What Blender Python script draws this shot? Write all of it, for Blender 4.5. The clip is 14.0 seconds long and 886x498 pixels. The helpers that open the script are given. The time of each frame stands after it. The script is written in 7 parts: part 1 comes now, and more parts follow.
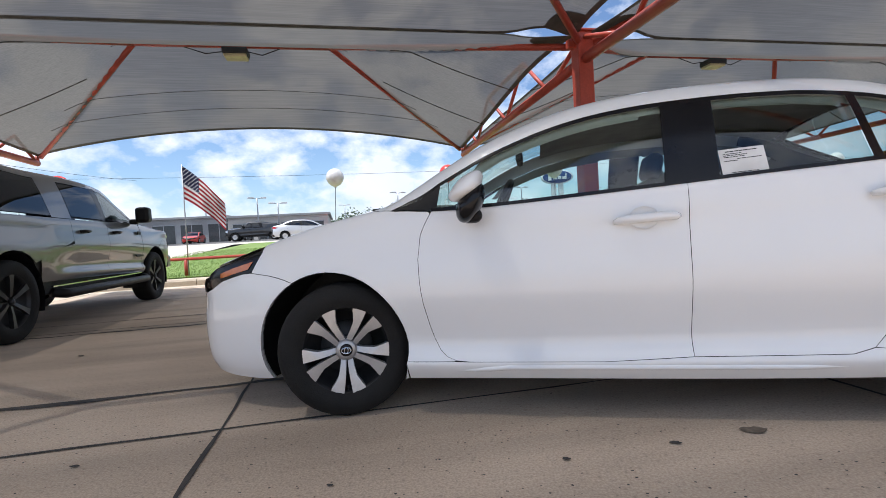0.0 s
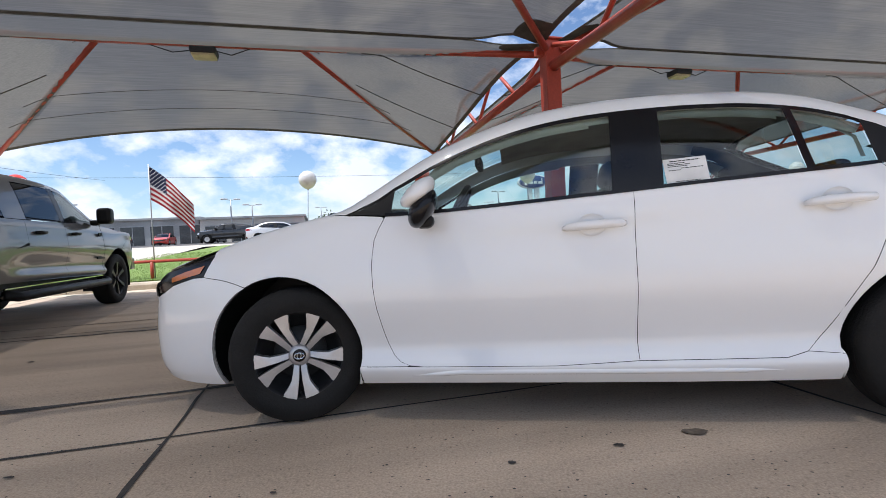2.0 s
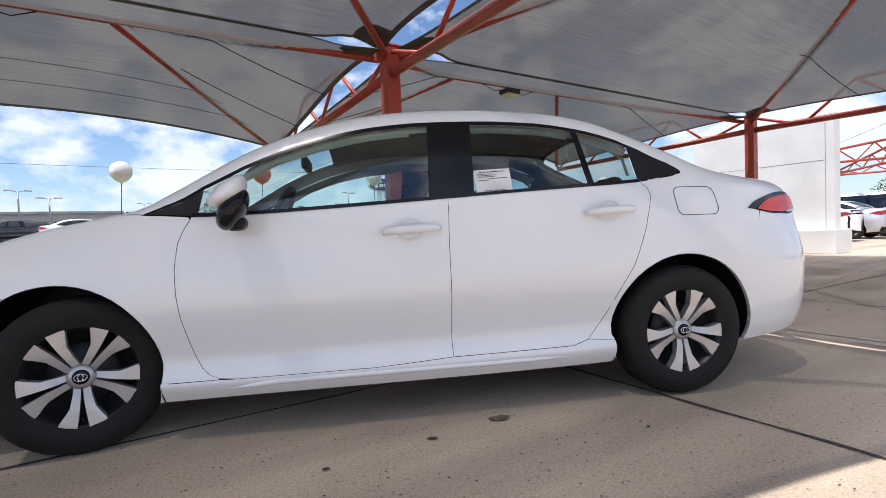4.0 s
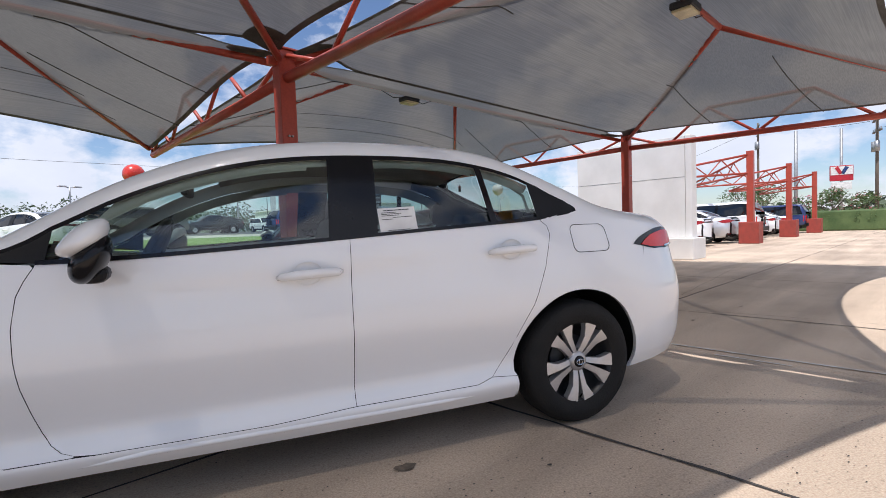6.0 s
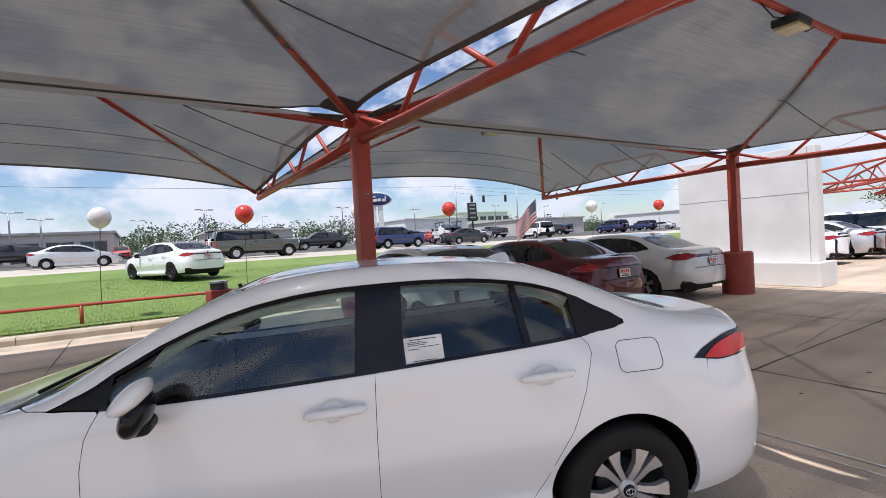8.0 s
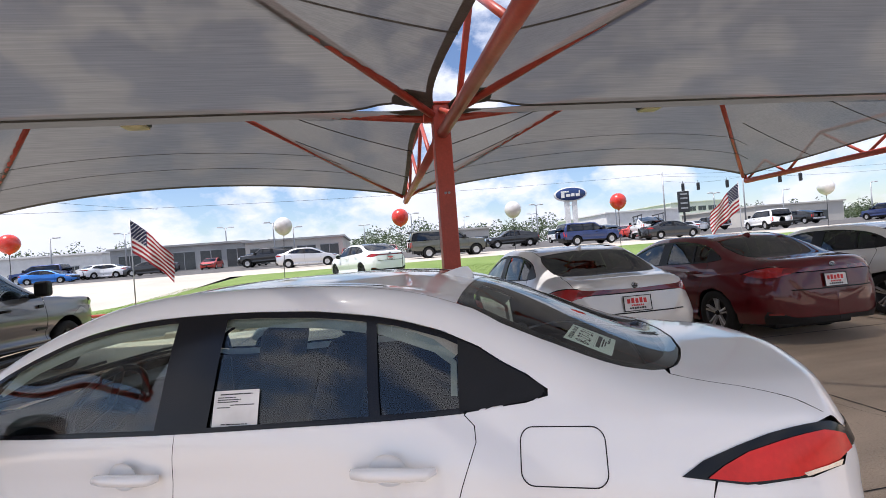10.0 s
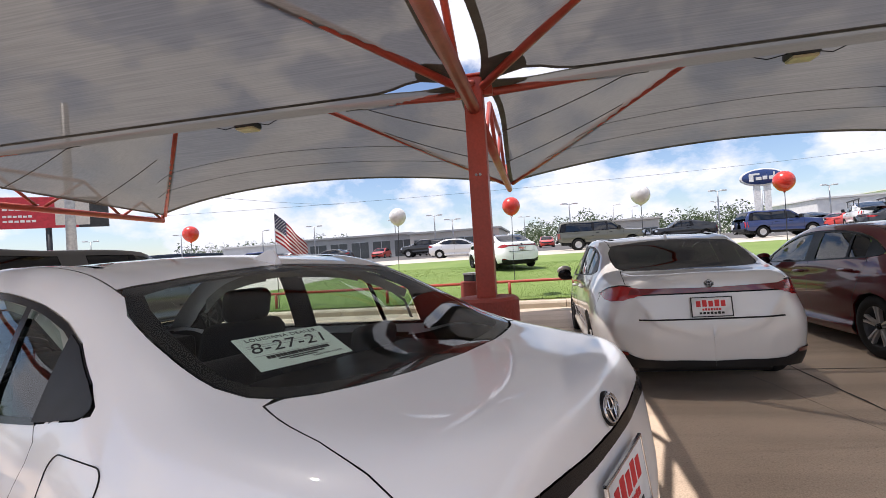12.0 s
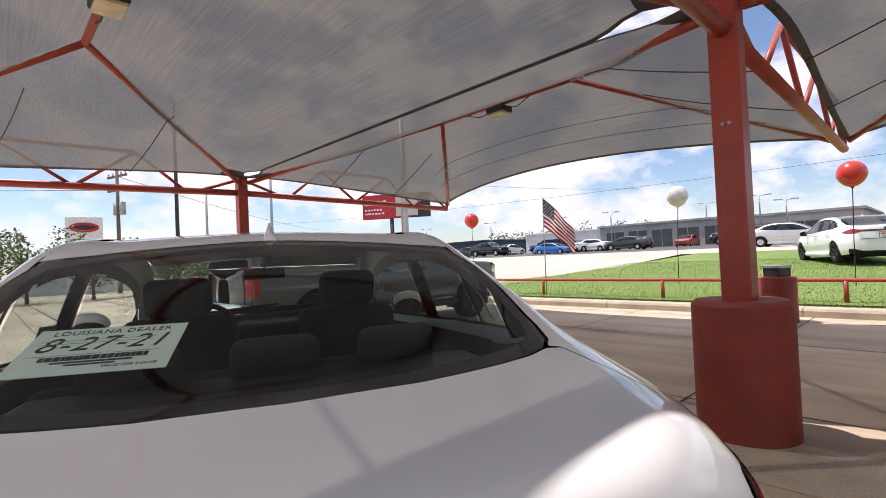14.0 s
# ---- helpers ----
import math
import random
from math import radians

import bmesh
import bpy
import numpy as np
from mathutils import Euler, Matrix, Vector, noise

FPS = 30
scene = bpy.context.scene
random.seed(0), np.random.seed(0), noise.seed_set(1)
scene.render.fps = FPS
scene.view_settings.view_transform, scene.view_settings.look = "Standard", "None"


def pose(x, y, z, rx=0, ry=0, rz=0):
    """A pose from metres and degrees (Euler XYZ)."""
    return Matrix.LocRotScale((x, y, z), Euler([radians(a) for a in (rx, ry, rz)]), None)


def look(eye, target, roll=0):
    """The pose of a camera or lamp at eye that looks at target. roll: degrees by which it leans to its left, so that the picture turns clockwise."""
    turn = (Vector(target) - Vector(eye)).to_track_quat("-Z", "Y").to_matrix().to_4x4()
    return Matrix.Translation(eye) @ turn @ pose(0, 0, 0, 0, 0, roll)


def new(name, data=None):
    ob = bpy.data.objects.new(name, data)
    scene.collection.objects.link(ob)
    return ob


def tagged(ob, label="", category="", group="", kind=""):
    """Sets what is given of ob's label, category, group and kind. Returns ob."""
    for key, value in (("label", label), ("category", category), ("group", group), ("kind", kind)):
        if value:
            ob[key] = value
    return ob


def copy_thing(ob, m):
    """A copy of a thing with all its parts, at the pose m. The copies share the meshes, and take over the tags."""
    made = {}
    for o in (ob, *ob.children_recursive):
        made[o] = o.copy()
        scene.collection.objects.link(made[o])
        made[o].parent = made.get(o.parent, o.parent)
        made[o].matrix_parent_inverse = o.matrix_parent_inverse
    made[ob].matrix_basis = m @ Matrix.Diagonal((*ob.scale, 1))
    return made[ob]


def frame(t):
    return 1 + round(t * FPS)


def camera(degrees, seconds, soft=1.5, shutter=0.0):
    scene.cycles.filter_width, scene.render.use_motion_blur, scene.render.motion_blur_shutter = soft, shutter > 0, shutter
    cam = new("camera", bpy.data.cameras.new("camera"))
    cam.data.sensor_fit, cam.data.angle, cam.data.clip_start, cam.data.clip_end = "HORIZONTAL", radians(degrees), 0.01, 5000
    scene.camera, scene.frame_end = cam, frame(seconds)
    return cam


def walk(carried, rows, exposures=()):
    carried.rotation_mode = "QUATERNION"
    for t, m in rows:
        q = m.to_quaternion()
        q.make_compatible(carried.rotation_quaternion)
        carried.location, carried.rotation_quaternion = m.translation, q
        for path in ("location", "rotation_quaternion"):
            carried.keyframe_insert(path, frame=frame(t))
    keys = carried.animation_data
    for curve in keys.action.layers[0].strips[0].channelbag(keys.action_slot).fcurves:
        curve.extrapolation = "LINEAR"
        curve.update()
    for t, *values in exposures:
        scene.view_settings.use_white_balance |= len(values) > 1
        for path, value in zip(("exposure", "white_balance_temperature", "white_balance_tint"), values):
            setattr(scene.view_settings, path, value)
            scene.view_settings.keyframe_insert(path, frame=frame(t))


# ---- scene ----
cam = camera(85.3, 14.0, 0.85)
PATH = [
    (0, (0.929, -2.109, 0.837), (0.551, -0.146, 0.778), -3.2),
    (0.5, (0.955, -2.111, 0.833), (0.459, -0.174, 0.788), -3.0),
    (1, (0.975, -2.114, 0.839), (0.462, -0.181, 0.795), -3.0),
    (1.5, (1.009, -2.093, 0.841), (0.559, -0.145, 0.798), -3.0),
    (2, (1.038, -2.101, 0.84), (0.752, -0.123, 0.79), -2.8),
    (2.5, (1.07, -2.108, 0.839), (0.96, -0.112, 0.784), -2.6),
    (3, (1.092, -2.106, 0.846), (1.141, -0.108, 0.78), -2.6),
    (3.5, (1.118, -2.109, 0.83), (1.303, -0.118, 0.775), -2.4),
    (4.2, (1.178, -2.109, 0.847), (1.559, -0.147, 0.771), -2.2),
    (6.3, (1.176, -2.008, 1.123), (1.915, -0.151, 1.047), -2.0),
    (6.5, (1.192, -2.058, 1.226), (1.911, -0.193, 1.162), -2.2),
    (7, (1.243, -2.23, 1.478), (1.903, -0.343, 1.422), -2.6),
    (7.5, (1.306, -2.216, 1.52), (1.839, -0.289, 1.474), -2.8),
    (8, (1.519, -2.056, 1.543), (1.858, -0.086, 1.507), -3.2),
    (8.2, (1.667, -2.002, 1.534), (1.926, -0.019, 1.505), -3.5),
    (10.5, (3.144, -1.065, 1.523), (2.456, 0.813, 1.539), -4.3),
    (11, (3.456, -0.838, 1.482), (2.587, 0.964, 1.501), -4.2),
    (11.5, (3.738, -0.586, 1.409), (2.717, 1.134, 1.435), -3.9),
    (12, (3.971, -0.323, 1.387), (2.855, 1.337, 1.41), -3.8),
    (12.5, (4.167, -0.048, 1.394), (3.051, 1.612, 1.406), -3.9),
    (13, (4.222, 0.301, 1.361), (2.828, 1.735, 1.39), -3.2),
    (13.2, (4.222, 0.404, 1.367), (2.713, 1.716, 1.399), -3.4),
    (13.5, (4.158, 0.622, 1.337), (2.495, 1.732, 1.375), -2.9),
    (14, (4.011, 0.802, 1.312), (2.146, 1.524, 1.351), -2.6),
]
TONE = [(0, 0.5, 5970, 12), (4.2, 0.46, 5970, 13), (6.5, 0.18, 6080, 15), (8.2, 0.2, 6060, 15), (10.5, 0.48, 6240, 17), (14, 0.44, 6500, 18)]
walk(cam, [(t, look(eye, target, roll)) for t, eye, target, roll in PATH], TONE)


# ---- world, sun, exposure ----
SUN_TRAVEL = Vector((0.30, 0.273, -1.0)).normalized()
world = bpy.data.worlds.new("sky")
scene.world = world
world.use_nodes = True
wn, wl = world.node_tree.nodes, world.node_tree.links
wn.clear()
w_out = wn.new("ShaderNodeOutputWorld")
w_bg = wn.new("ShaderNodeBackground")
w_sky = wn.new("ShaderNodeTexSky")
w_sky.sky_type = "NISHITA"
w_sky.sun_disc = False
w_sky.sun_elevation = math.asin(-SUN_TRAVEL.z)
w_sky.sun_rotation = math.atan2(-SUN_TRAVEL.x, -SUN_TRAVEL.y)
w_sky.air_density, w_sky.dust_density, w_sky.ozone_density = 1.0, 0.5, 3.0
w_tc = wn.new("ShaderNodeTexCoord")
w_map = wn.new("ShaderNodeMapping")
w_map.inputs["Scale"].default_value = (1.0, 1.0, 1.7)
w_noise = wn.new("ShaderNodeTexNoise")
w_noise.inputs["Scale"].default_value = 6.0
w_noise.inputs["Detail"].default_value = 9.0
w_noise.inputs["Roughness"].default_value = 0.56
w_ramp = wn.new("ShaderNodeValToRGB")
w_ramp.color_ramp.elements[0].position, w_ramp.color_ramp.elements[0].color = 0.43, (0, 0, 0, 1)
w_ramp.color_ramp.elements[1].position, w_ramp.color_ramp.elements[1].color = 0.55, (1, 1, 1, 1)
w_shade = wn.new("ShaderNodeTexNoise")
w_shade.inputs["Scale"].default_value = 9.0
w_shade.inputs["Detail"].default_value = 6.0
w_cloud = wn.new("ShaderNodeMixRGB")
w_cloud.inputs[1].default_value = (5.4, 5.8, 6.5, 1)
w_cloud.inputs[2].default_value = (7.8, 7.95, 8.1, 1)
w_mix = wn.new("ShaderNodeMixRGB")
wl.new(w_tc.outputs["Generated"], w_map.inputs["Vector"])
wl.new(w_map.outputs["Vector"], w_noise.inputs["Vector"])
wl.new(w_map.outputs["Vector"], w_shade.inputs["Vector"])
wl.new(w_noise.outputs["Fac"], w_ramp.inputs["Fac"])
wl.new(w_shade.outputs["Fac"], w_cloud.inputs[0])
wl.new(w_ramp.outputs["Color"], w_mix.inputs[0])
wl.new(w_sky.outputs["Color"], w_mix.inputs[1])
wl.new(w_cloud.outputs["Color"], w_mix.inputs[2])
wl.new(w_mix.outputs["Color"], w_bg.inputs["Color"])
wl.new(w_bg.outputs["Background"], w_out.inputs["Surface"])
w_bg.inputs["Strength"].default_value = 0.11

sun_data = bpy.data.lights.new("sun", "SUN")
sun_data.energy, sun_data.angle, sun_data.color = 4.2, radians(0.55), (1.0, 0.95, 0.87)
sun = new("sun", sun_data)
sun.matrix_world = look((0, 0, 30), Vector((0, 0, 30)) + SUN_TRAVEL)

# ---- plan: the canopy's grid, turned against the car's axes ----
TH = radians(22.67)
U, V = Vector((math.cos(TH), math.sin(TH), 0)), Vector((-math.sin(TH), math.cos(TH), 0))
COL = Vector((1.59, 3.97, 0))
BAY, ARM = 8.864, 5.85
Z_COL, Z_TIP, Z_RIDGE, INSET = 3.03, 2.85, 4.05, 2.96


def grid(u, v, z=0.0):
    """A point at u along the row of columns and v across it, from the column beside the car."""
    return COL + U * u + V * v + Vector((0, 0, z))


# ---- materials ----
def nodes_of(name):
    m = bpy.data.materials.new(name)
    m.use_nodes = True
    return m, m.node_tree.nodes, m.node_tree.links, m.node_tree.nodes["Principled BSDF"]


def surface(name, colour, rough=0.6, metal=0.0, second=None, scale=6.0, fine=60.0, bump=0.15, mottled=0.5,
            coat=0.0, fine_amount=0.25, specular=0.5, tight=(0.35, 0.65), transmission=0.0, rough_vary=0.12):
    """Principled surface, two colours mixed by coarse noise, and fine grain in brightness, gloss and relief."""
    m, n, l, b = nodes_of(name)
    second = second or tuple(c * 0.75 for c in colour)
    tc = n.new("ShaderNodeTexCoord")
    a = n.new("ShaderNodeTexNoise")
    a.inputs["Scale"].default_value, a.inputs["Detail"].default_value = scale, 6
    ramp = n.new("ShaderNodeMapRange")
    ramp.inputs[1].default_value, ramp.inputs[2].default_value = tight
    ramp.inputs[4].default_value = mottled * 2 if mottled < 0.5 else 1.0
    f = n.new("ShaderNodeTexNoise")
    f.inputs["Scale"].default_value, f.inputs["Detail"].default_value = fine, 4
    mix = n.new("ShaderNodeMixRGB")
    mix.inputs[1].default_value, mix.inputs[2].default_value = (*colour, 1), (*second, 1)
    mul = n.new("ShaderNodeMixRGB")
    mul.blend_type = "OVERLAY"
    mul.inputs[0].default_value = fine_amount
    for node in (a, f):
        l.new(tc.outputs["Object"], node.inputs["Vector"])
    l.new(a.outputs["Fac"], ramp.inputs[0])
    l.new(ramp.outputs[0], mix.inputs[0])
    l.new(mix.outputs[0], mul.inputs[1])
    l.new(f.outputs["Fac"], mul.inputs[2])
    l.new(mul.outputs[0], b.inputs["Base Color"])
    rr = n.new("ShaderNodeMapRange")
    rr.inputs[3].default_value, rr.inputs[4].default_value = max(0.02, rough - rough_vary), min(1, rough + rough_vary)
    l.new(a.outputs["Fac"], rr.inputs[0])
    l.new(rr.outputs[0], b.inputs["Roughness"])
    b.inputs["Metallic"].default_value = metal
    b.inputs["Coat Weight"].default_value = coat
    b.inputs["Coat Roughness"].default_value = 0.03
    b.inputs["Specular IOR Level"].default_value = specular
    b.inputs["Transmission Weight"].default_value = transmission
    if bump:
        bp = n.new("ShaderNodeBump")
        bp.inputs["Strength"].default_value = bump
        bp.inputs["Distance"].default_value = 0.02
        l.new(f.outputs["Fac"], bp.inputs["Height"])
        l.new(bp.outputs[0], b.inputs["Normal"])
    return m


def car_paint(name, colour, flake=0.0, rough=0.35):
    """Clear-coated paint with a faint orange peel and dust."""
    m, n, l, b = nodes_of(name)
    tc = n.new("ShaderNodeTexCoord")
    a = n.new("ShaderNodeTexNoise")
    a.inputs["Scale"].default_value, a.inputs["Detail"].default_value = 2.2, 5
    mix = n.new("ShaderNodeMixRGB")
    mix.inputs[1].default_value = (*colour, 1)
    mix.inputs[2].default_value = (*[c * 0.93 + 0.01 for c in colour], 1)
    l.new(tc.outputs["Object"], a.inputs["Vector"])
    l.new(a.outputs["Fac"], mix.inputs[0])
    l.new(mix.outputs[0], b.inputs["Base Color"])
    peel = n.new("ShaderNodeTexNoise")
    peel.inputs["Scale"].default_value = 240
    bp = n.new("ShaderNodeBump")
    bp.inputs["Strength"].default_value, bp.inputs["Distance"].default_value = 0.015, 0.002
    l.new(tc.outputs["Object"], peel.inputs["Vector"])
    l.new(peel.outputs["Fac"], bp.inputs["Height"])
    l.new(bp.outputs[0], b.inputs["Coat Normal"])
    b.inputs["Roughness"].default_value = rough
    b.inputs["Metallic"].default_value = flake
    b.inputs["Coat Weight"].default_value = 1.0
    b.inputs["Coat Roughness"].default_value = 0.02
    return m


def glass(name, tint, rough=0.0, ior=1.9):
    """Thin car glass: tinted see-through, its gloss rising towards grazing views alike from both sides."""
    m = bpy.data.materials.new(name)
    m.use_nodes = True
    n, l = m.node_tree.nodes, m.node_tree.links
    n.clear()
    o = n.new("ShaderNodeOutputMaterial")
    t = n.new("ShaderNodeBsdfTransparent")
    t.inputs["Color"].default_value = (*tint, 1)
    g = n.new("ShaderNodeBsdfGlossy")
    g.inputs["Roughness"].default_value = rough + 0.01
    f0 = ((ior - 1) / (ior + 1)) ** 2
    lw = n.new("ShaderNodeLayerWeight")
    lw.inputs["Blend"].default_value = 0.5
    pw, ma = n.new("ShaderNodeMath"), n.new("ShaderNodeMath")
    pw.operation, ma.operation = "POWER", "MULTIPLY_ADD"
    pw.inputs[1].default_value = 5.0
    ma.inputs[1].default_value, ma.inputs[2].default_value = 1 - f0, f0
    mx = n.new("ShaderNodeMixShader")
    l.new(lw.outputs["Facing"], pw.inputs[0])
    l.new(pw.outputs[0], ma.inputs[0])
    l.new(ma.outputs[0], mx.inputs[0])
    l.new(t.outputs[0], mx.inputs[1])
    l.new(g.outputs[0], mx.inputs[2])
    l.new(mx.outputs[0], o.inputs["Surface"])
    return m


def shade_cloth():
    """Grey knitted shade cloth: part diffuse, part lit through, part open between the threads."""
    m, n, l, b = nodes_of("shade_cloth")
    tc = n.new("ShaderNodeTexCoord")
    mp = n.new("ShaderNodeMapping")
    mp.vector_type = "TEXTURE"
    mp.inputs["Rotation"].default_value = (0, 0, TH)
    mp.inputs["Scale"].default_value = (2.2, 0.045, 0.07)
    w = n.new("ShaderNodeTexNoise")
    w.inputs["Scale"].default_value, w.inputs["Detail"].default_value = 3.0, 8
    s = n.new("ShaderNodeTexNoise")
    s.inputs["Scale"].default_value, s.inputs["Detail"].default_value = 0.7, 4
    mix = n.new("ShaderNodeMixRGB")
    mix.inputs[1].default_value, mix.inputs[2].default_value = (0.172, 0.164, 0.151, 1), (0.212, 0.202, 0.186, 1)
    stain = n.new("ShaderNodeMixRGB")
    stain.blend_type = "MULTIPLY"
    stain.inputs[0].default_value = 0.35
    l.new(tc.outputs["Object"], mp.inputs["Vector"])
    l.new(mp.outputs[0], w.inputs["Vector"])
    l.new(tc.outputs["Object"], s.inputs["Vector"])
    weave = n.new("ShaderNodeMapRange")
    weave.inputs[1].default_value, weave.inputs[2].default_value = 0.36, 0.64
    l.new(w.outputs["Fac"], weave.inputs[0])
    l.new(weave.outputs[0], mix.inputs[0])
    l.new(mix.outputs[0], stain.inputs[1])
    l.new(s.outputs["Fac"], stain.inputs[2])
    d = n.new("ShaderNodeBsdfDiffuse")
    tr = n.new("ShaderNodeBsdfTranslucent")
    op = n.new("ShaderNodeBsdfTransparent")
    op.inputs["Color"].default_value = (0.97, 0.94, 0.88, 1)
    l.new(stain.outputs[0], d.inputs["Color"])
    l.new(stain.outputs[0], tr.inputs["Color"])
    m1, m2 = n.new("ShaderNodeMixShader"), n.new("ShaderNodeMixShader")
    m1.inputs[0].default_value = CLOTH_THROUGH
    l.new(d.outputs[0], m1.inputs[1])
    l.new(tr.outputs[0], m1.inputs[2])
    mr = n.new("ShaderNodeMapRange")
    mr.inputs[3].default_value, mr.inputs[4].default_value = CLOTH_OPEN - 0.025, CLOTH_OPEN + 0.025
    l.new(w.outputs["Fac"], mr.inputs[0])
    l.new(mr.outputs[0], m2.inputs[0])
    l.new(m1.outputs[0], m2.inputs[1])
    l.new(op.outputs[0], m2.inputs[2])
    l.new(m2.outputs[0], n["Material Output"].inputs["Surface"])
    return m


CLOTH_THROUGH, CLOTH_OPEN = 0.30, 0.085
CLOTH = shade_cloth()
HEM = surface("hem_webbing", (0.085, 0.082, 0.078), 0.8)
RED = surface("red_painted_steel", (0.42, 0.062, 0.035), 0.42, second=(0.33, 0.05, 0.03), scale=3, fine=40, bump=0.05)
RED_BASE = surface("red_painted_concrete", (0.34, 0.05, 0.032), 0.62, second=(0.26, 0.045, 0.032), scale=4, fine=45, bump=0.35)
CONCRETE = surface("concrete_paving", (0.64, 0.505, 0.375), 0.8, second=(0.49, 0.38, 0.28), scale=0.6, fine=110, bump=0.2, fine_amount=0.6)
def worn_bands(m, strength=0.5):
    """Long dark wheel tracks along the row of columns and small dark speckle, multiplied over a surface."""
    n, l = m.node_tree.nodes, m.node_tree.links
    b = n["Principled BSDF"]
    src = b.inputs["Base Color"].links[0].from_socket
    tc, mp = n.new("ShaderNodeTexCoord"), n.new("ShaderNodeMapping")
    mp.vector_type = "TEXTURE"
    mp.inputs["Rotation"].default_value = (0, 0, TH)
    mp.inputs["Scale"].default_value = (9.0, 0.8, 1.0)
    band, speck = n.new("ShaderNodeTexNoise"), n.new("ShaderNodeTexNoise")
    band.inputs["Scale"].default_value, band.inputs["Detail"].default_value = 1.5, 6
    speck.inputs["Scale"].default_value, speck.inputs["Detail"].default_value = 55.0, 3
    l.new(tc.outputs["Object"], mp.inputs["Vector"])
    l.new(mp.outputs[0], band.inputs["Vector"])
    l.new(tc.outputs["Object"], speck.inputs["Vector"])
    last = src
    for node, lo, hi, dark in ((band, 0.42, 0.62, 1 - strength), (speck, 0.60, 0.70, 0.62)):
        r, mx = n.new("ShaderNodeMapRange"), n.new("ShaderNodeMixRGB")
        r.inputs[1].default_value, r.inputs[2].default_value, r.inputs[3].default_value, r.inputs[4].default_value = lo, hi, 1.0, dark
        mx.blend_type = "MULTIPLY"
        mx.inputs[0].default_value = 1.0
        l.new(node.outputs["Fac"], r.inputs[0])
        l.new(last, mx.inputs[1])
        l.new(r.outputs[0], mx.inputs[2])
        last = mx.outputs[0]
    l.new(last, b.inputs["Base Color"])


worn_bands(CONCRETE, 0.24)
KERB = surface("concrete_kerb", (0.55, 0.47, 0.36), 0.85, second=(0.42, 0.35, 0.27), scale=2.5, fine=60, bump=0.3, fine_amount=0.4)
ROAD = surface("road_concrete", (0.52, 0.47, 0.40), 0.85, second=(0.44, 0.40, 0.34), scale=0.3, fine=25, bump=0.1)
ASPHALT = surface("grey_asphalt", (0.11, 0.105, 0.10), 0.85, second=(0.085, 0.08, 0.078), scale=0.6, fine=80, bump=0.3)
GRASS_SOIL = surface("lawn_ground", (0.125, 0.20, 0.035), 0.9, second=(0.18, 0.25, 0.06), scale=0.5, fine=30, bump=0.2, fine_amount=0.5)
GRASS = surface("grass_blades", (0.14, 0.23, 0.04), 0.7, second=(0.19, 0.27, 0.06), scale=1.2, fine=9, bump=0)
WHITE_WALL = surface("white_stucco", (0.78, 0.77, 0.75), 0.8, second=(0.70, 0.69, 0.67), scale=1.5, fine=90, bump=0.15, fine_amount=0.12)
PALE_WALL = surface("pale_building_wall", (0.55, 0.52, 0.47), 0.8, second=(0.47, 0.45, 0.42), scale=0.3, fine=10, bump=0.0)
DARK_WALL = surface("dark_blue_cladding", (0.03, 0.05, 0.09), 0.6, bump=0)
BLACK = surface("black_plastic", (0.010, 0.010, 0.011), 0.45, bump=0.05, fine=300, specular=0.25)
GLOSS_BLACK = surface("gloss_black_trim", (0.008, 0.008, 0.010), 0.16, bump=0, specular=0.3, rough_vary=0.03)
RUBBER = surface("tyre_rubber", (0.010, 0.010, 0.010), 0.75, second=(0.017, 0.016, 0.015), scale=8, fine=120, bump=0.2, specular=0.25)
WHITE_PAINT = car_paint("white_car_paint", (0.84, 0.84, 0.84))
PEARL_PAINT = car_paint("pearl_car_paint", (0.66, 0.65, 0.63), 0.15)
MAROON_PAINT = car_paint("maroon_car_paint", (0.085, 0.0015, 0.004), 0.0)
MAROON_PAINT.node_tree.nodes["Principled BSDF"].inputs["Specular IOR Level"].default_value = 0.1
GREY_PAINT = car_paint("grey_car_paint", (0.125, 0.122, 0.118), 0.4)
SILVER_PAINT = car_paint("silver_car_paint", (0.55, 0.55, 0.56), 0.5)
DARK_PAINT = car_paint("black_car_paint", (0.015, 0.015, 0.017), 0.2)
BLUE_PAINT = car_paint("dark_blue_car_paint", (0.012, 0.03, 0.13), 0.3)
BRIGHT_BLUE = car_paint("bright_blue_car_paint", (0.01, 0.17, 0.60), 0.2)
OLIVE_PAINT = car_paint("olive_grey_car_paint", (0.09, 0.09, 0.07), 0.3)
ORANGE_RED = car_paint("bright_red_car_paint", (0.62, 0.04, 0.02))
ALLOY = surface("machined_alloy", (0.58, 0.57, 0.57), 0.32, 0.6, scale=4, fine=150, bump=0.02, fine_amount=0.08, rough_vary=0.05)
DARK_ALLOY = surface("dark_painted_alloy", (0.035, 0.035, 0.038), 0.35, 0.3, bump=0)
CHROME = surface("chrome", (0.75, 0.75, 0.76), 0.08, 1.0, bump=0, rough_vary=0.03, fine_amount=0.05)
CAR_GLASS = glass("green_tinted_glass", (0.78, 0.89, 0.86))
DARK_GLASS = glass("privacy_glass", (0.58, 0.68, 0.67), ior=1.75)
REAR_GLASS = glass("clear_rear_glass", (0.84, 0.87, 0.84), ior=1.42)
SCREEN_GLASS = glass("windscreen_glass", (0.80, 0.91, 0.88), ior=1.4)
SMOKED = glass("smoked_far_glass", (0.07, 0.08, 0.085))
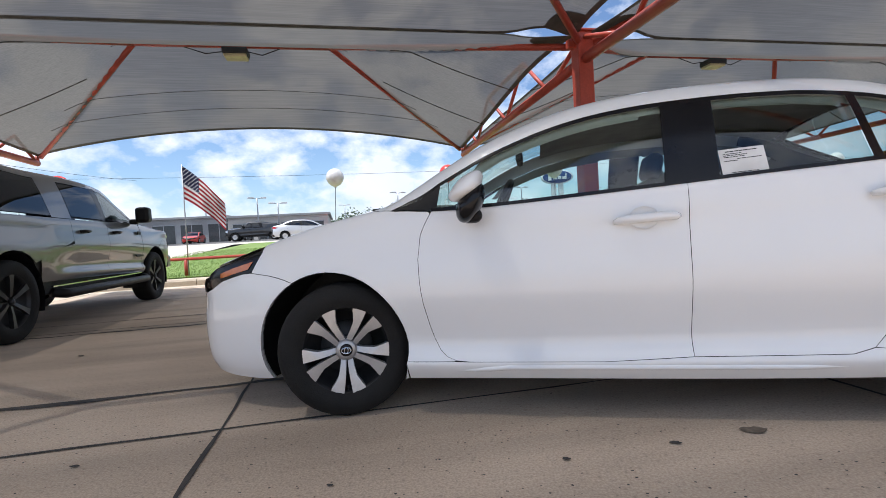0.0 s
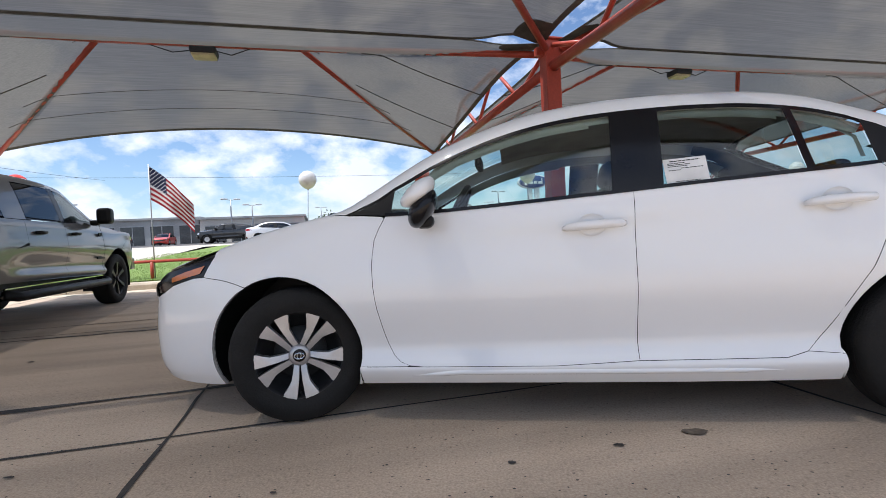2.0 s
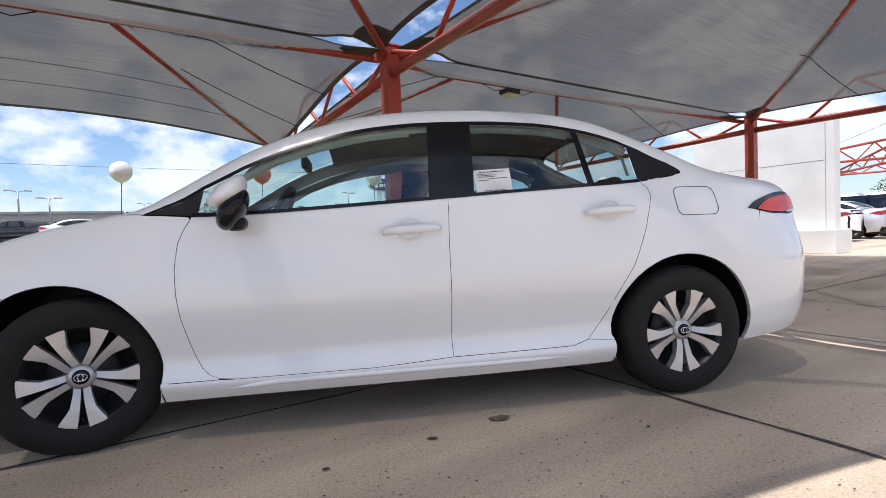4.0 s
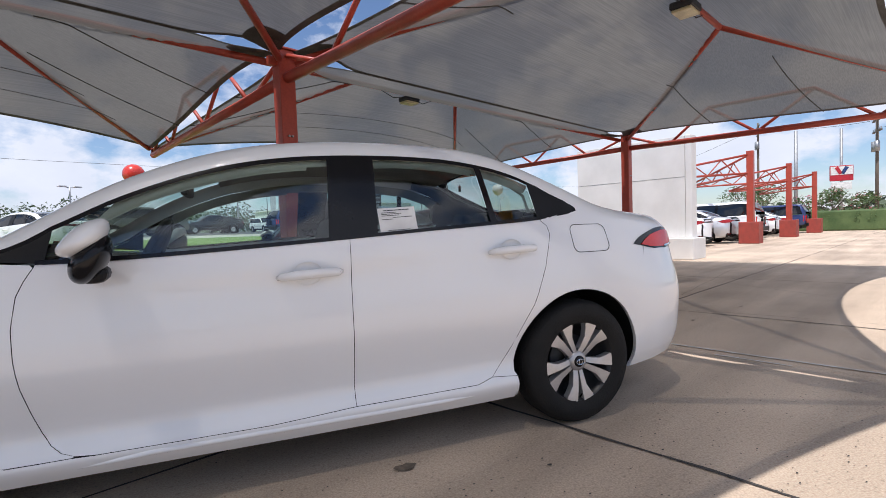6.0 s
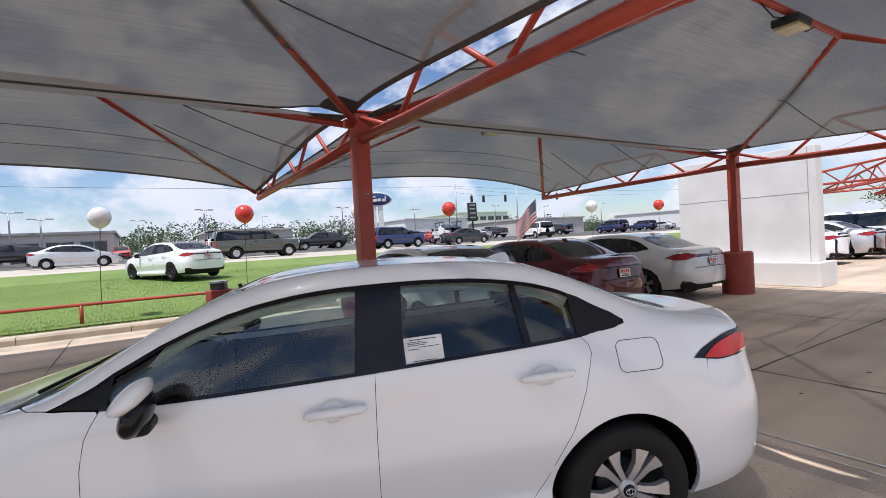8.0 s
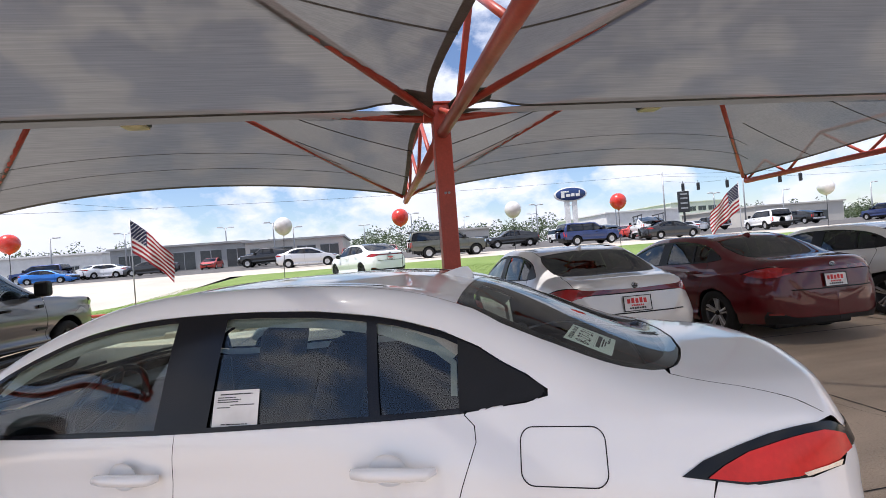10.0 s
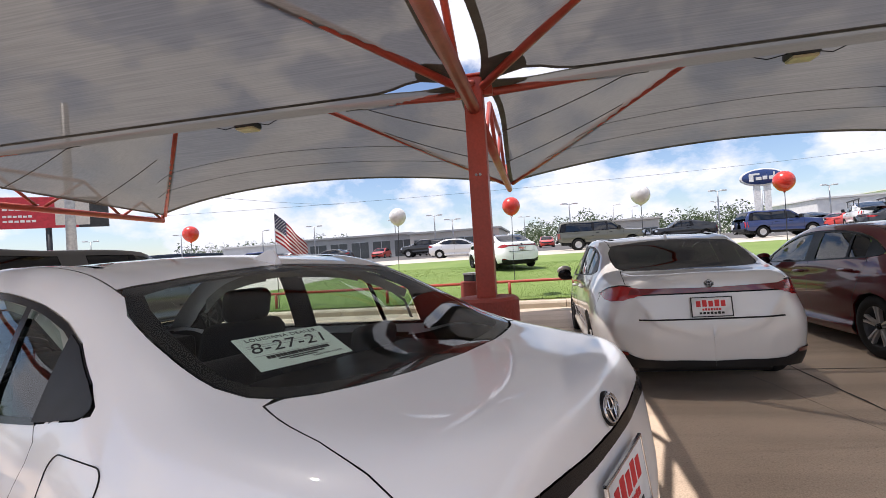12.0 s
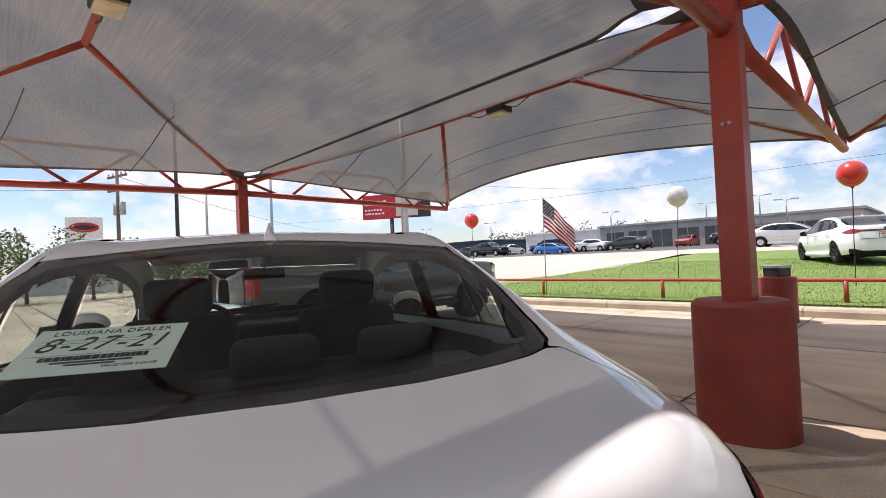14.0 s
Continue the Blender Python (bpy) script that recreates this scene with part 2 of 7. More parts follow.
RED_LAMP = surface("red_lamp_lens", (0.74, 0.018, 0.010), 0.25, bump=0, coat=0.25, specular=0.3, rough_vary=0.02)
DARK_RED_LAMP = surface("dark_red_lamp_lens", (0.16, 0.01, 0.012), 0.10, bump=0, coat=1.0, rough_vary=0.02)
DEEP_RED_LAMP = surface("deep_red_lamp_lens", (0.34, 0.012, 0.012), 0.15, bump=0, coat=0.6, rough_vary=0.02)
AMBER = surface("amber_lens", (0.62, 0.15, 0.015), 0.15, bump=0, coat=1.0, rough_vary=0.02)
CLOTH_SEAT = surface("dark_seat_fabric", (0.022, 0.023, 0.026), 0.9, fine=200, bump=0.3)
HEADLINER = surface("beige_headliner", (0.46, 0.44, 0.39), 0.9, fine=200, bump=0.1)
PAPER = surface("white_paper", (0.80, 0.80, 0.79), 0.7, bump=0, fine_amount=0.04)
GREEN_PAPER = surface("pale_green_card", (0.72, 0.86, 0.77), 0.7, second=(0.68, 0.82, 0.73), bump=0, fine_amount=0.05)
INK = surface("black_ink", (0.015, 0.02, 0.02), 0.7, bump=0)
RED_INK = surface("red_print", (0.65, 0.03, 0.03), 0.6, bump=0)
NAVY = surface("navy_cloth", (0.005, 0.009, 0.050), 0.8, fine=150)
FLAG_RED = surface("red_cloth", (0.36, 0.010, 0.018), 0.8, fine=150)
FLAG_WHITE = surface("white_cloth", (0.75, 0.74, 0.72), 0.8, fine=150)
BALLOON_RED = surface("red_balloon_vinyl", (0.72, 0.045, 0.025), 0.25, bump=0, coat=0.5)
BALLOON_WHITE = surface("white_balloon_vinyl", (0.78, 0.77, 0.74), 0.3, bump=0, coat=0.4)
STEEL = surface("galvanised_steel", (0.42, 0.43, 0.44), 0.5, 0.6, scale=5, fine=40, bump=0.05)
DARK_STEEL = surface("dark_steel", (0.04, 0.042, 0.045), 0.55, 0.3, bump=0.05)
WOOD_POLE = surface("weathered_pole", (0.17, 0.13, 0.10), 0.9, scale=2, fine=30)
LAMP_LENS = surface("yellowed_lamp_lens", (0.62, 0.54, 0.33), 0.4, bump=0)
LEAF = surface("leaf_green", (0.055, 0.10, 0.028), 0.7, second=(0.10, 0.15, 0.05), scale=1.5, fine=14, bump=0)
# leaf green for the skyline trees, with distance haze mixed into the colour
LEAF_HAZED = surface("hazed_leaf_green", (0.07, 0.095, 0.055), 0.85, second=(0.11, 0.135, 0.085), scale=0.3, fine=3, bump=0)
BARK = surface("bark", (0.10, 0.075, 0.055), 0.9, scale=4, fine=40, bump=0.5)
SEALANT = surface("joint_sealant", (0.06, 0.052, 0.046), 0.85, bump=0.2)
LINE_PAINT = surface("worn_white_line_paint", (0.72, 0.70, 0.66), 0.7, second=(0.5, 0.46, 0.4), scale=9, fine=60, bump=0.1)
SIGN_BLUE = surface("blue_sign_face", (0.012, 0.04, 0.16), 0.3, bump=0, coat=0.4)
SIGN_RED = surface("red_sign_face", (0.48, 0.02, 0.035), 0.45, bump=0)
SIGN_WHITE = surface("white_sign_face", (0.78, 0.78, 0.77), 0.45, bump=0, fine_amount=0.08)
YELLOW = surface("yellow_painted_metal", (0.80, 0.42, 0.02), 0.5, bump=0.05)


# ---- building helpers ----
def thing(name, label, category, m=None, group="", kind=""):
    e = new(name)
    e.empty_display_size = 0.1
    if m is not None:
        e.matrix_basis = m
    return tagged(e, label, category, group, kind)


def link_mesh(name, mesh, mat, parent=None, label="", smooth=None):
    if mat is not None:
        mesh.materials.append(mat)
    if smooth is not None:
        mesh.shade_smooth() if smooth else mesh.shade_flat()
    ob = new(name, mesh)
    if parent is not None:
        ob.parent = parent
    if label:
        ob["label"] = label
    return ob


def part(name, bm, mat, parent=None, label="", smooth=False):
    """Links a bmesh as one mesh object under a thing or a part."""
    mesh = bpy.data.meshes.new(name)
    bm.to_mesh(mesh)
    bm.free()
    return link_mesh(name, mesh, mat, parent, label, smooth)


def raw(name, verts, faces, mat, parent=None, label="", smooth=False):
    mesh = bpy.data.meshes.new(name)
    mesh.from_pydata([tuple(v) for v in verts], [], faces)
    mesh.update()
    return link_mesh(name, mesh, mat, parent, label, smooth)


def soft_edges(ob, angle=40):
    """Smooth shading, with edges sharper than the angle kept."""
    ob.data.shade_smooth()
    ob.data.set_sharp_from_angle(angle=radians(angle))
    return ob


def box(bm, x0, x1, y0, y1, z0, z1, bevel=0.0, seg=2):
    r = bmesh.ops.create_cube(bm, size=1.0)
    bmesh.ops.scale(bm, vec=(abs(x1 - x0), abs(y1 - y0), abs(z1 - z0)), verts=r["verts"])
    bmesh.ops.translate(bm, vec=((x0 + x1) / 2, (y0 + y1) / 2, (z0 + z1) / 2), verts=r["verts"])
    if bevel:
        es = list({e for v in r["verts"] for e in v.link_edges})
        bmesh.ops.bevel(bm, geom=es, offset=bevel, segments=seg, affect="EDGES", profile=0.5)
    return bm


def boxed(*a, **k):
    return box(bmesh.new(), *a, **k)


def tube(points, r, sides=8, closed_ends=True, bm=None):
    """A round bar along a line of points; r: one radius or one a point."""
    bm = bm or bmesh.new()
    pts = [Vector(p) for p in points]
    rs = r if isinstance(r, (list, tuple)) else [r] * len(pts)
    rings, up = [], None
    for i, p in enumerate(pts):
        d = (pts[min(i + 1, len(pts) - 1)] - pts[max(i - 1, 0)]).normalized()
        if up is None:
            up = d.orthogonal().normalized()
        side = d.cross(up).normalized()
        up = side.cross(d).normalized()
        rings.append([bm.verts.new(p + (up * math.cos(a) + side * math.sin(a)) * rs[i])
                      for a in (2 * math.pi * k / sides for k in range(sides))])
    for a, b in zip(rings, rings[1:]):
        for k in range(sides):
            bm.faces.new((a[k], a[(k + 1) % sides], b[(k + 1) % sides], b[k]))
    if closed_ends:
        bm.faces.new(rings[0][::-1])
        bm.faces.new(rings[-1])
    return bm


def revolve(profile, sides=32, axis="z", bm=None, centre=(0, 0, 0)):
    """Turns a profile of (radius, height) about an axis."""
    bm = bm or bmesh.new()
    rings = []
    for r, h in profile:
        ring = []
        for k in range(sides):
            a = 2 * math.pi * k / sides
            c, s = r * math.cos(a), r * math.sin(a)
            p = (c, s, h) if axis == "z" else (c, h, s)
            ring.append(bm.verts.new(Vector(p) + Vector(centre)))
        rings.append(ring)
    for a, b in zip(rings, rings[1:]):
        for k in range(sides):
            q = (a[k], a[(k + 1) % sides], b[(k + 1) % sides], b[k])
            bm.faces.new(q if axis == "z" else q[::-1])
    return bm


def lines(text, size, mat, parent, m, name="lettering", spread=1.0, depth=0.001, shear=0.0):
    """Raised lettering in the built-in font, as a mesh."""
    c = bpy.data.curves.new(name, "FONT")
    c.body, c.size, c.align_x, c.align_y, c.extrude, c.shear = text, size, "CENTER", "CENTER", depth, shear
    c.space_character = spread
    tmp = bpy.data.objects.new(name, c)
    mesh = bpy.data.meshes.new_from_object(tmp)
    bpy.data.objects.remove(tmp)
    bpy.data.curves.remove(c)
    mesh.materials.clear()
    ob = link_mesh(name, mesh, mat, parent)
    ob.matrix_basis = m
    return ob


# ---- ground ----
KERB_V = 6.5


def ground_sheet(name, corners, z, mat, label, category="ground"):
    ob = raw(name, [(*c.xy, z) for c in corners], [tuple(range(len(corners)))], mat)
    return tagged(ob, label, category, kind="structure")


PROFILE = [(-1500, -0.03), (6.2, -0.03), (6.9, 0.05), (24, 0.85), (36, 1.05), (60, 1.4), (100, 1.8), (300, 2.1), (1500, 2.6)]
gv = [grid(u, v, z) for v, z in PROFILE for u in (-1500, 1500)]
tagged(raw("ground", gv, [(2 * i, 2 * i + 1, 2 * i + 3, 2 * i + 2) for i in range(len(PROFILE) - 1)], ASPHALT), "grey asphalt ground rising gently towards the horizon", "ground", kind="structure")
ground_sheet("pavement", [grid(-40, -45), grid(60, -45), grid(60, KERB_V), grid(-40, KERB_V)], 0.0, CONCRETE,
             "stained tan concrete paving of the car lot", "pavement")


# ---- canopy ----
def sail_point(p, q, sa=0.13, sb=0.85, drop=0.0):
    """A point of a hipped sail at p along the row and q across it (0 at the columns), with hollow edges."""
    side = sa * q / 0.22 * math.exp(1 - q / 0.22) + 0.05 * (1 - q)
    a = side + (BAY - 2 * side) * p
    hollow = 4 * p * (1 - p)
    b = 0.02 * hollow + (ARM - (0.02 + sb) * hollow) * q
    reach = min(a, BAY - a)
    b = -0.02 + b + 0.15 * math.exp(-((reach - 0.55) / 0.28) ** 2) * max(0.0, 1 - 4 * q)
    t = min(a / INSET, (BAY - a) / INSET, 2 * b / ARM, 2 * (ARM - b) / ARM)
    edge = Z_COL + 0.10 + (Z_TIP - Z_COL - 0.08) * b / ARM
    z = edge + (Z_RIDGE + 0.05 - edge) * t - 0.10 * math.sin(math.pi * min(1, max(0, t)))
    return a, b, z - drop


def sail(k, side):
    """One hipped sail between two columns with its hem, seams, ribs and ridge tube."""
    place = lambda a, b, z: grid(k * BAY + a, side * b, z)
    depth = 0.85 if side > 0 else 0.88
    far = "street side" if side > 0 else "lane side"
    s = thing("shade_sail", "grey knitted shade sail, hipped, with hollow dark hems, under red tubes", "canopy", group="shade sails")
    n, m = 56, 36
    verts = [place(*sail_point(i / n, j / m, sb=depth)) for j in range(m + 1) for i in range(n + 1)]
    faces = [(j * (n + 1) + i, j * (n + 1) + i + 1, (j + 1) * (n + 1) + i + 1, (j + 1) * (n + 1) + i) for j in range(m) for i in range(n)]
    raw("fabric", verts, faces, CLOTH, s, smooth=True)
    edges = [[(i / n, 0.0) for i in range(n + 1)], [(i / n, 1.0) for i in range(n + 1)],
             [(0.0, j / m) for j in range(m + 1)], [(1.0, j / m) for j in range(m + 1)]]
    inward = [(0, 0.009), (0, -0.013), (0.008, 0), (-0.008, 0)]
    for line, (dp, dq) in zip(edges, inward):
        vs = []
        for p, q in line:
            vs += [place(*sail_point(p, q, sb=depth, drop=0.006)), place(*sail_point(min(1, max(0, p + dp)), min(1, max(0, q + dq)), sb=depth, drop=0.006))]
        raw("hem", vs, [(2 * i, 2 * i + 1, 2 * i + 3, 2 * i + 2) for i in range(len(line) - 1)], HEM, s, smooth=True)
    for q in (0.555, 0.78, 0.87) if side > 0 else ():
        lo = min(q, 1 - q) * 2 * INSET / BAY
        pts = [place(*sail_point(lo + (1 - 2 * lo) * i / 24, q, sb=depth, drop=0.012)) for i in range(25)]
        part("seam", tube(pts, 0.005, 4), HEM, s)
    for q in (0.34, 0.66):
        lo = min(q, 1 - q) * 2 * INSET / BAY
        for mirror in (False, True):
            pts = [place(*sail_point(1 - lo * i / 12 if mirror else lo * i / 12, q, sb=depth, drop=0.012)) for i in range(13)]
            part("seam", tube(pts, 0.008, 4), HEM, s)
    for end in (0, 1):
        corner = []
        for ring in range(4):
            for c in range(9):
                ang, rad = math.pi / 2 * c / 8, 0.04 + 0.15 * ring
                pp, qq = rad * math.cos(ang) / BAY, rad * math.sin(ang) / ARM
                corner.append(place(*sail_point(1 - pp if end else pp, qq, sb=depth, drop=0.005)))
        raw("corner_patch", corner, [(r * 9 + c, r * 9 + c + 1, (r + 1) * 9 + c + 1, (r + 1) * 9 + c) for r in range(3) for c in range(8)], HEM, s, "doubled dark cloth patch", True)
    ends = [(INSET, ARM / 2), (BAY - INSET, ARM / 2)]
    part("ridge_tube", tube([place(a, b, Z_RIDGE) for a, b in ends], 0.045, 10), RED, s, smooth=True)
    for (a, b), corner in ((ends[0], (0.1, 0.1, Z_COL)), (ends[0], (0.07, ARM, Z_TIP)), (ends[1], (BAY - 0.1, 0.1, Z_COL)), (ends[1], (BAY - 0.07, ARM, Z_TIP))):
        part("hip_rib", tube([place(a, b, Z_RIDGE), place(*corner)], 0.042, 10), RED, s, smooth=True)
    return s


def flood_lamp(k, side):
    m = Matrix.Translation(grid(k * BAY + BAY / 2, side * ARM / 2, Z_RIDGE - 0.05)) @ pose(0, 0, 0, 0, 0, 22.67)
    f = thing("flood_lamp", "boxy flood lamp with a yellowed lens under the ridge tube", "lamp", m, group="flood lamps")
    part("housing", boxed(-0.19, 0.19, -0.15, 0.15, -0.12, -0.02, 0.02), DARK_STEEL, f)
    part("lens", boxed(-0.17, 0.17, -0.13, 0.13, -0.16, -0.118, 0.012), LAMP_LENS, f, "yellowed lens")
    part("bracket", boxed(-0.03, 0.03, -0.05, 0.05, -0.03, 0.05, 0.005), RED, f)
    part("cable", tube([(0.19, 0, -0.05), (0.4, 0, -0.10), (0.7, 0, 0.02)], 0.008, 6), BLACK, f)
    part("cable", tube([(-0.19, 0, -0.05), (-0.45, 0, -0.09), (-0.8, 0, 0.02)], 0.008, 6), BLACK, f)


def column(k, base_r=0.315, base_h=0.93):
    """Square red column on a round concrete base, with a truss arm to either side."""
    c = thing("canopy_column", "red square steel column on a round red concrete base, with truss arms", "column",
              Matrix.Translation(grid(k * BAY, 0)) @ pose(0, 0, 0, 0, 0, 22.67), group="canopy columns")
    prof = [(0, 0), (base_r, 0), (base_r, base_h - 0.03), (base_r - 0.03, base_h), (0.0, base_h)]
    soft_edges(part("base", revolve(prof, 40), RED_BASE, c, "round red-painted concrete base"))
    part("post", boxed(-0.095, 0.095, -0.095, 0.095, base_h - 0.01, Z_COL + 0.12, 0.012), RED, c)
    part("cap_plate", boxed(-0.13, 0.13, -0.13, 0.13, Z_COL + 0.12, Z_COL + 0.14, 0.004), RED, c)
    for x in (-0.02, 0.02):
        part("bolt", revolve([(0, -0.115), (0.014, -0.112), (0.014, -0.096)], 8, "y", centre=(x, 0, 2.16)), STEEL, c)
    for side in (1, -1):
        zb, zt = Z_COL - 0.20, Z_TIP - 0.12
        bottom = lambda d: (0, side * d, zb + (zt - zb) * d / ARM)
        part("lower_chord", tube([bottom(0.05), bottom(ARM)], 0.062, 10), RED, c, smooth=True)
        top = lambda d: (0, side * d, zb + 0.62)
        for a, b in ((bottom(1.05), top(1.85)), (top(1.85), bottom(2.75)), (bottom(2.75), top(3.7)), (top(3.7), bottom(4.6)), (bottom(4.6), (0, side * 5.2, zb + 0.32)), ((0, side * 5.2, zb + 0.32), bottom(ARM))):
            part("web_bar", tube([a, b], 0.03, 8), RED, c, smooth=True)
        part("upper_chord", tube([top(1.85), top(3.7)], 0.035, 8), RED, c, smooth=True)
        part("strut", tube([(0, side * 0.1, Z_COL + 0.05), (0, side * 0.75, zb + 0.02)], 0.03, 8), RED, c, smooth=True)
        part("tip_post", tube([bottom(ARM), (0, side * ARM, Z_TIP + 0.03)], 0.04, 8), RED, c, smooth=True)
    for x in (-1, 1):
        part("lug", boxed(x * 0.09, x * 0.19, -0.04, 0.04, Z_COL - 0.06, Z_COL + 0.04, 0.008), RED, c)
    return c


for k in (-1, 0):
    for side in (1, -1):
        sail(k, side)
        flood_lamp(k, side)
for k in (-1, 0, 1):
    column(k)


# yellow panel under the outer end of the middle column's arm
hang = thing("hanging_sign", "yellow panel with a white diamond hung below the red arm", "sign", Matrix.Translation(grid(0, -5.43)) @ pose(0, 0, 0, 0, 0, 22.67))
part("panel", boxed(-0.012, 0.012, -0.40, 0.40, 2.32, 2.67, 0.004), YELLOW, hang)
for x in (-0.0155, 0.0155):
    d = bmesh.new()
    bmesh.ops.create_cube(d, size=1.0, matrix=Matrix.Translation((x, 0.08, 2.49)) @ pose(0, 0, 0, 45, 0, 0) @ Matrix.Diagonal((0.004, 0.14, 0.14, 1)))
    part("diamond", d, SIGN_WHITE, hang, "white diamond")
for y in (-0.33, 0.33):
    part("clamp", boxed(-0.03, 0.03, y - 0.02, y + 0.02, 2.63, 2.72, 0.004), DARK_STEEL, hang)
# ---- cars: one lofted skin, cut into panels ----
def curve(table):
    xs, ys = [p[0] for p in table], [p[1] for p in table]

    def at(x):
        if x <= xs[0]:
            return ys[0]
        if x >= xs[-1]:
            return ys[-1]
        i = max(j for j in range(len(xs) - 1) if xs[j] <= x)
        h = xs[i + 1] - xs[i]
        t = (x - xs[i]) / h
        slope = lambda j: ((ys[min(j + 1, len(xs) - 1)] - ys[max(j - 1, 0)]) / (xs[min(j + 1, len(xs) - 1)] - xs[max(j - 1, 0)]))
        m0, m1 = slope(i) * h, slope(i + 1) * h
        return ys[i] * (2 * t**3 - 3 * t**2 + 1) + m0 * (t**3 - 2 * t**2 + t) + ys[i + 1] * (3 * t**2 - 2 * t**3) + m1 * (t**3 - t**2)
    return at


class Skin:
    """Half of a car's skin: s runs from nose to tail, v from the sill (0) over the belt (5) and roof edge (6) to the middle line (8)."""

    def __init__(self, w, zb, belt, inset, y6, z6, top, tuck=0.07):
        self.w, self.zb, self.belt, self.inset, self.y6, self.z6, self.top = [curve(c) for c in (w, zb, belt, inset, y6, z6, top)]
        self.tuck = tuck
        self.memo = {}

    def ring(self, s):
        key = round(s, 4)
        if key not in self.memo:
            w, zb, b, t = self.w(s), self.zb(s), self.belt(s), self.top(s)
            b = min(b, t - 0.002)
            y5 = max(0.0001, w - self.inset(s))
            y6 = min(self.y6(s), y5 - 0.01) if w > 0.3 else y5 * 0.8
            z6 = min(max(self.z6(s), b + 0.002), t)
            h = b - zb
            k = max(0.0, min(1.0, (s + 0.2) / 0.6, (3.1 - s) / 0.6))
            self.memo[key] = [(max(0.0001, w - self.tuck), zb), (max(0.0001, w - 0.034 + 0.014 * k), zb + 0.10 * h), (max(0.0001, w - 0.012 - 0.040 * k), zb + 0.235 * h), (w, zb + 0.52 * h),
                              (max(0.0001, w - 0.012 - (0.15 + 0.3 * max(0.0, min(1.0, (s - 3.0) / 0.4))) * (w - y5)), zb + 0.80 * h), (y5, b), (y6, z6), (y6 * 0.66, z6 + (t - z6) * 0.66), (0.0, t)]
        return self.memo[key]

    def at(self, s, v):
        r = self.ring(s)
        v = min(8.0, max(0.0, v))
        i = min(7, int(v))
        t = v - i
        p1, p2 = r[i], r[i + 1]
        p0 = r[i - 1] if i else p1
        p3 = r[i + 2] if i < 7 else (-r[7][0], r[7][1])
        k = 0.42
        out = []
        for c in (0, 1):
            m0, m1 = k * (p2[c] - p0[c]), k * (p3[c] - p1[c])
            out.append(p1[c] * (2 * t**3 - 3 * t**2 + 1) + m0 * (t**3 - 2 * t**2 + t) + p2[c] * (3 * t**2 - 2 * t**3) + m1 * (t**3 - t**2))
        return Vector((s, out[0], out[1]))

    def normal(self, s, v):
        a = self.at(s + 0.01, v) - self.at(s - 0.01, v)
        b = self.at(s, min(8, v + 0.04)) - self.at(s, max(0, v - 0.04))
        if v > 7.96:
            b.z = 0
        n = a.cross(b)
        n = -n if n.length > 1e-9 else Vector((0, 1, 0))
        n.normalize()
        return n if n.y > -0.05 else -n

    def v_of_z(self, s, z):
        lo = 0.0
        prev = self.at(s, 0).z
        if z <= prev:
            return 0.0
        for i in range(1, 81):
            cur = self.at(s, i / 10).z
            if cur >= z:
                return (i - 1 + (z - prev) / max(1e-6, cur - prev)) / 10
            prev = cur
        return 8.0

    def v_of_y(self, s, y):
        prev = self.at(s, 5).y
        for i in range(51, 81):
            cur = self.at(s, i / 10).y
            if cur <= y:
                return (i - 1 + (prev - y) / max(1e-6, prev - cur)) / 10
            prev = cur
        return 8.0


def clip(poly, axis, value, keep_less):
    out = []
    for i, p in enumerate(poly):
        q = poly[i - 1]
        a = (p[axis] <= value) == keep_less or p[axis] == value
        b = (q[axis] <= value) == keep_less or q[axis] == value
        if a != b:
            t = (value - q[axis]) / (p[axis] - q[axis])
            out.append((q[0] + (p[0] - q[0]) * t, q[1] + (p[1] - q[1]) * t))
        if a:
            out.append(p)
    return out


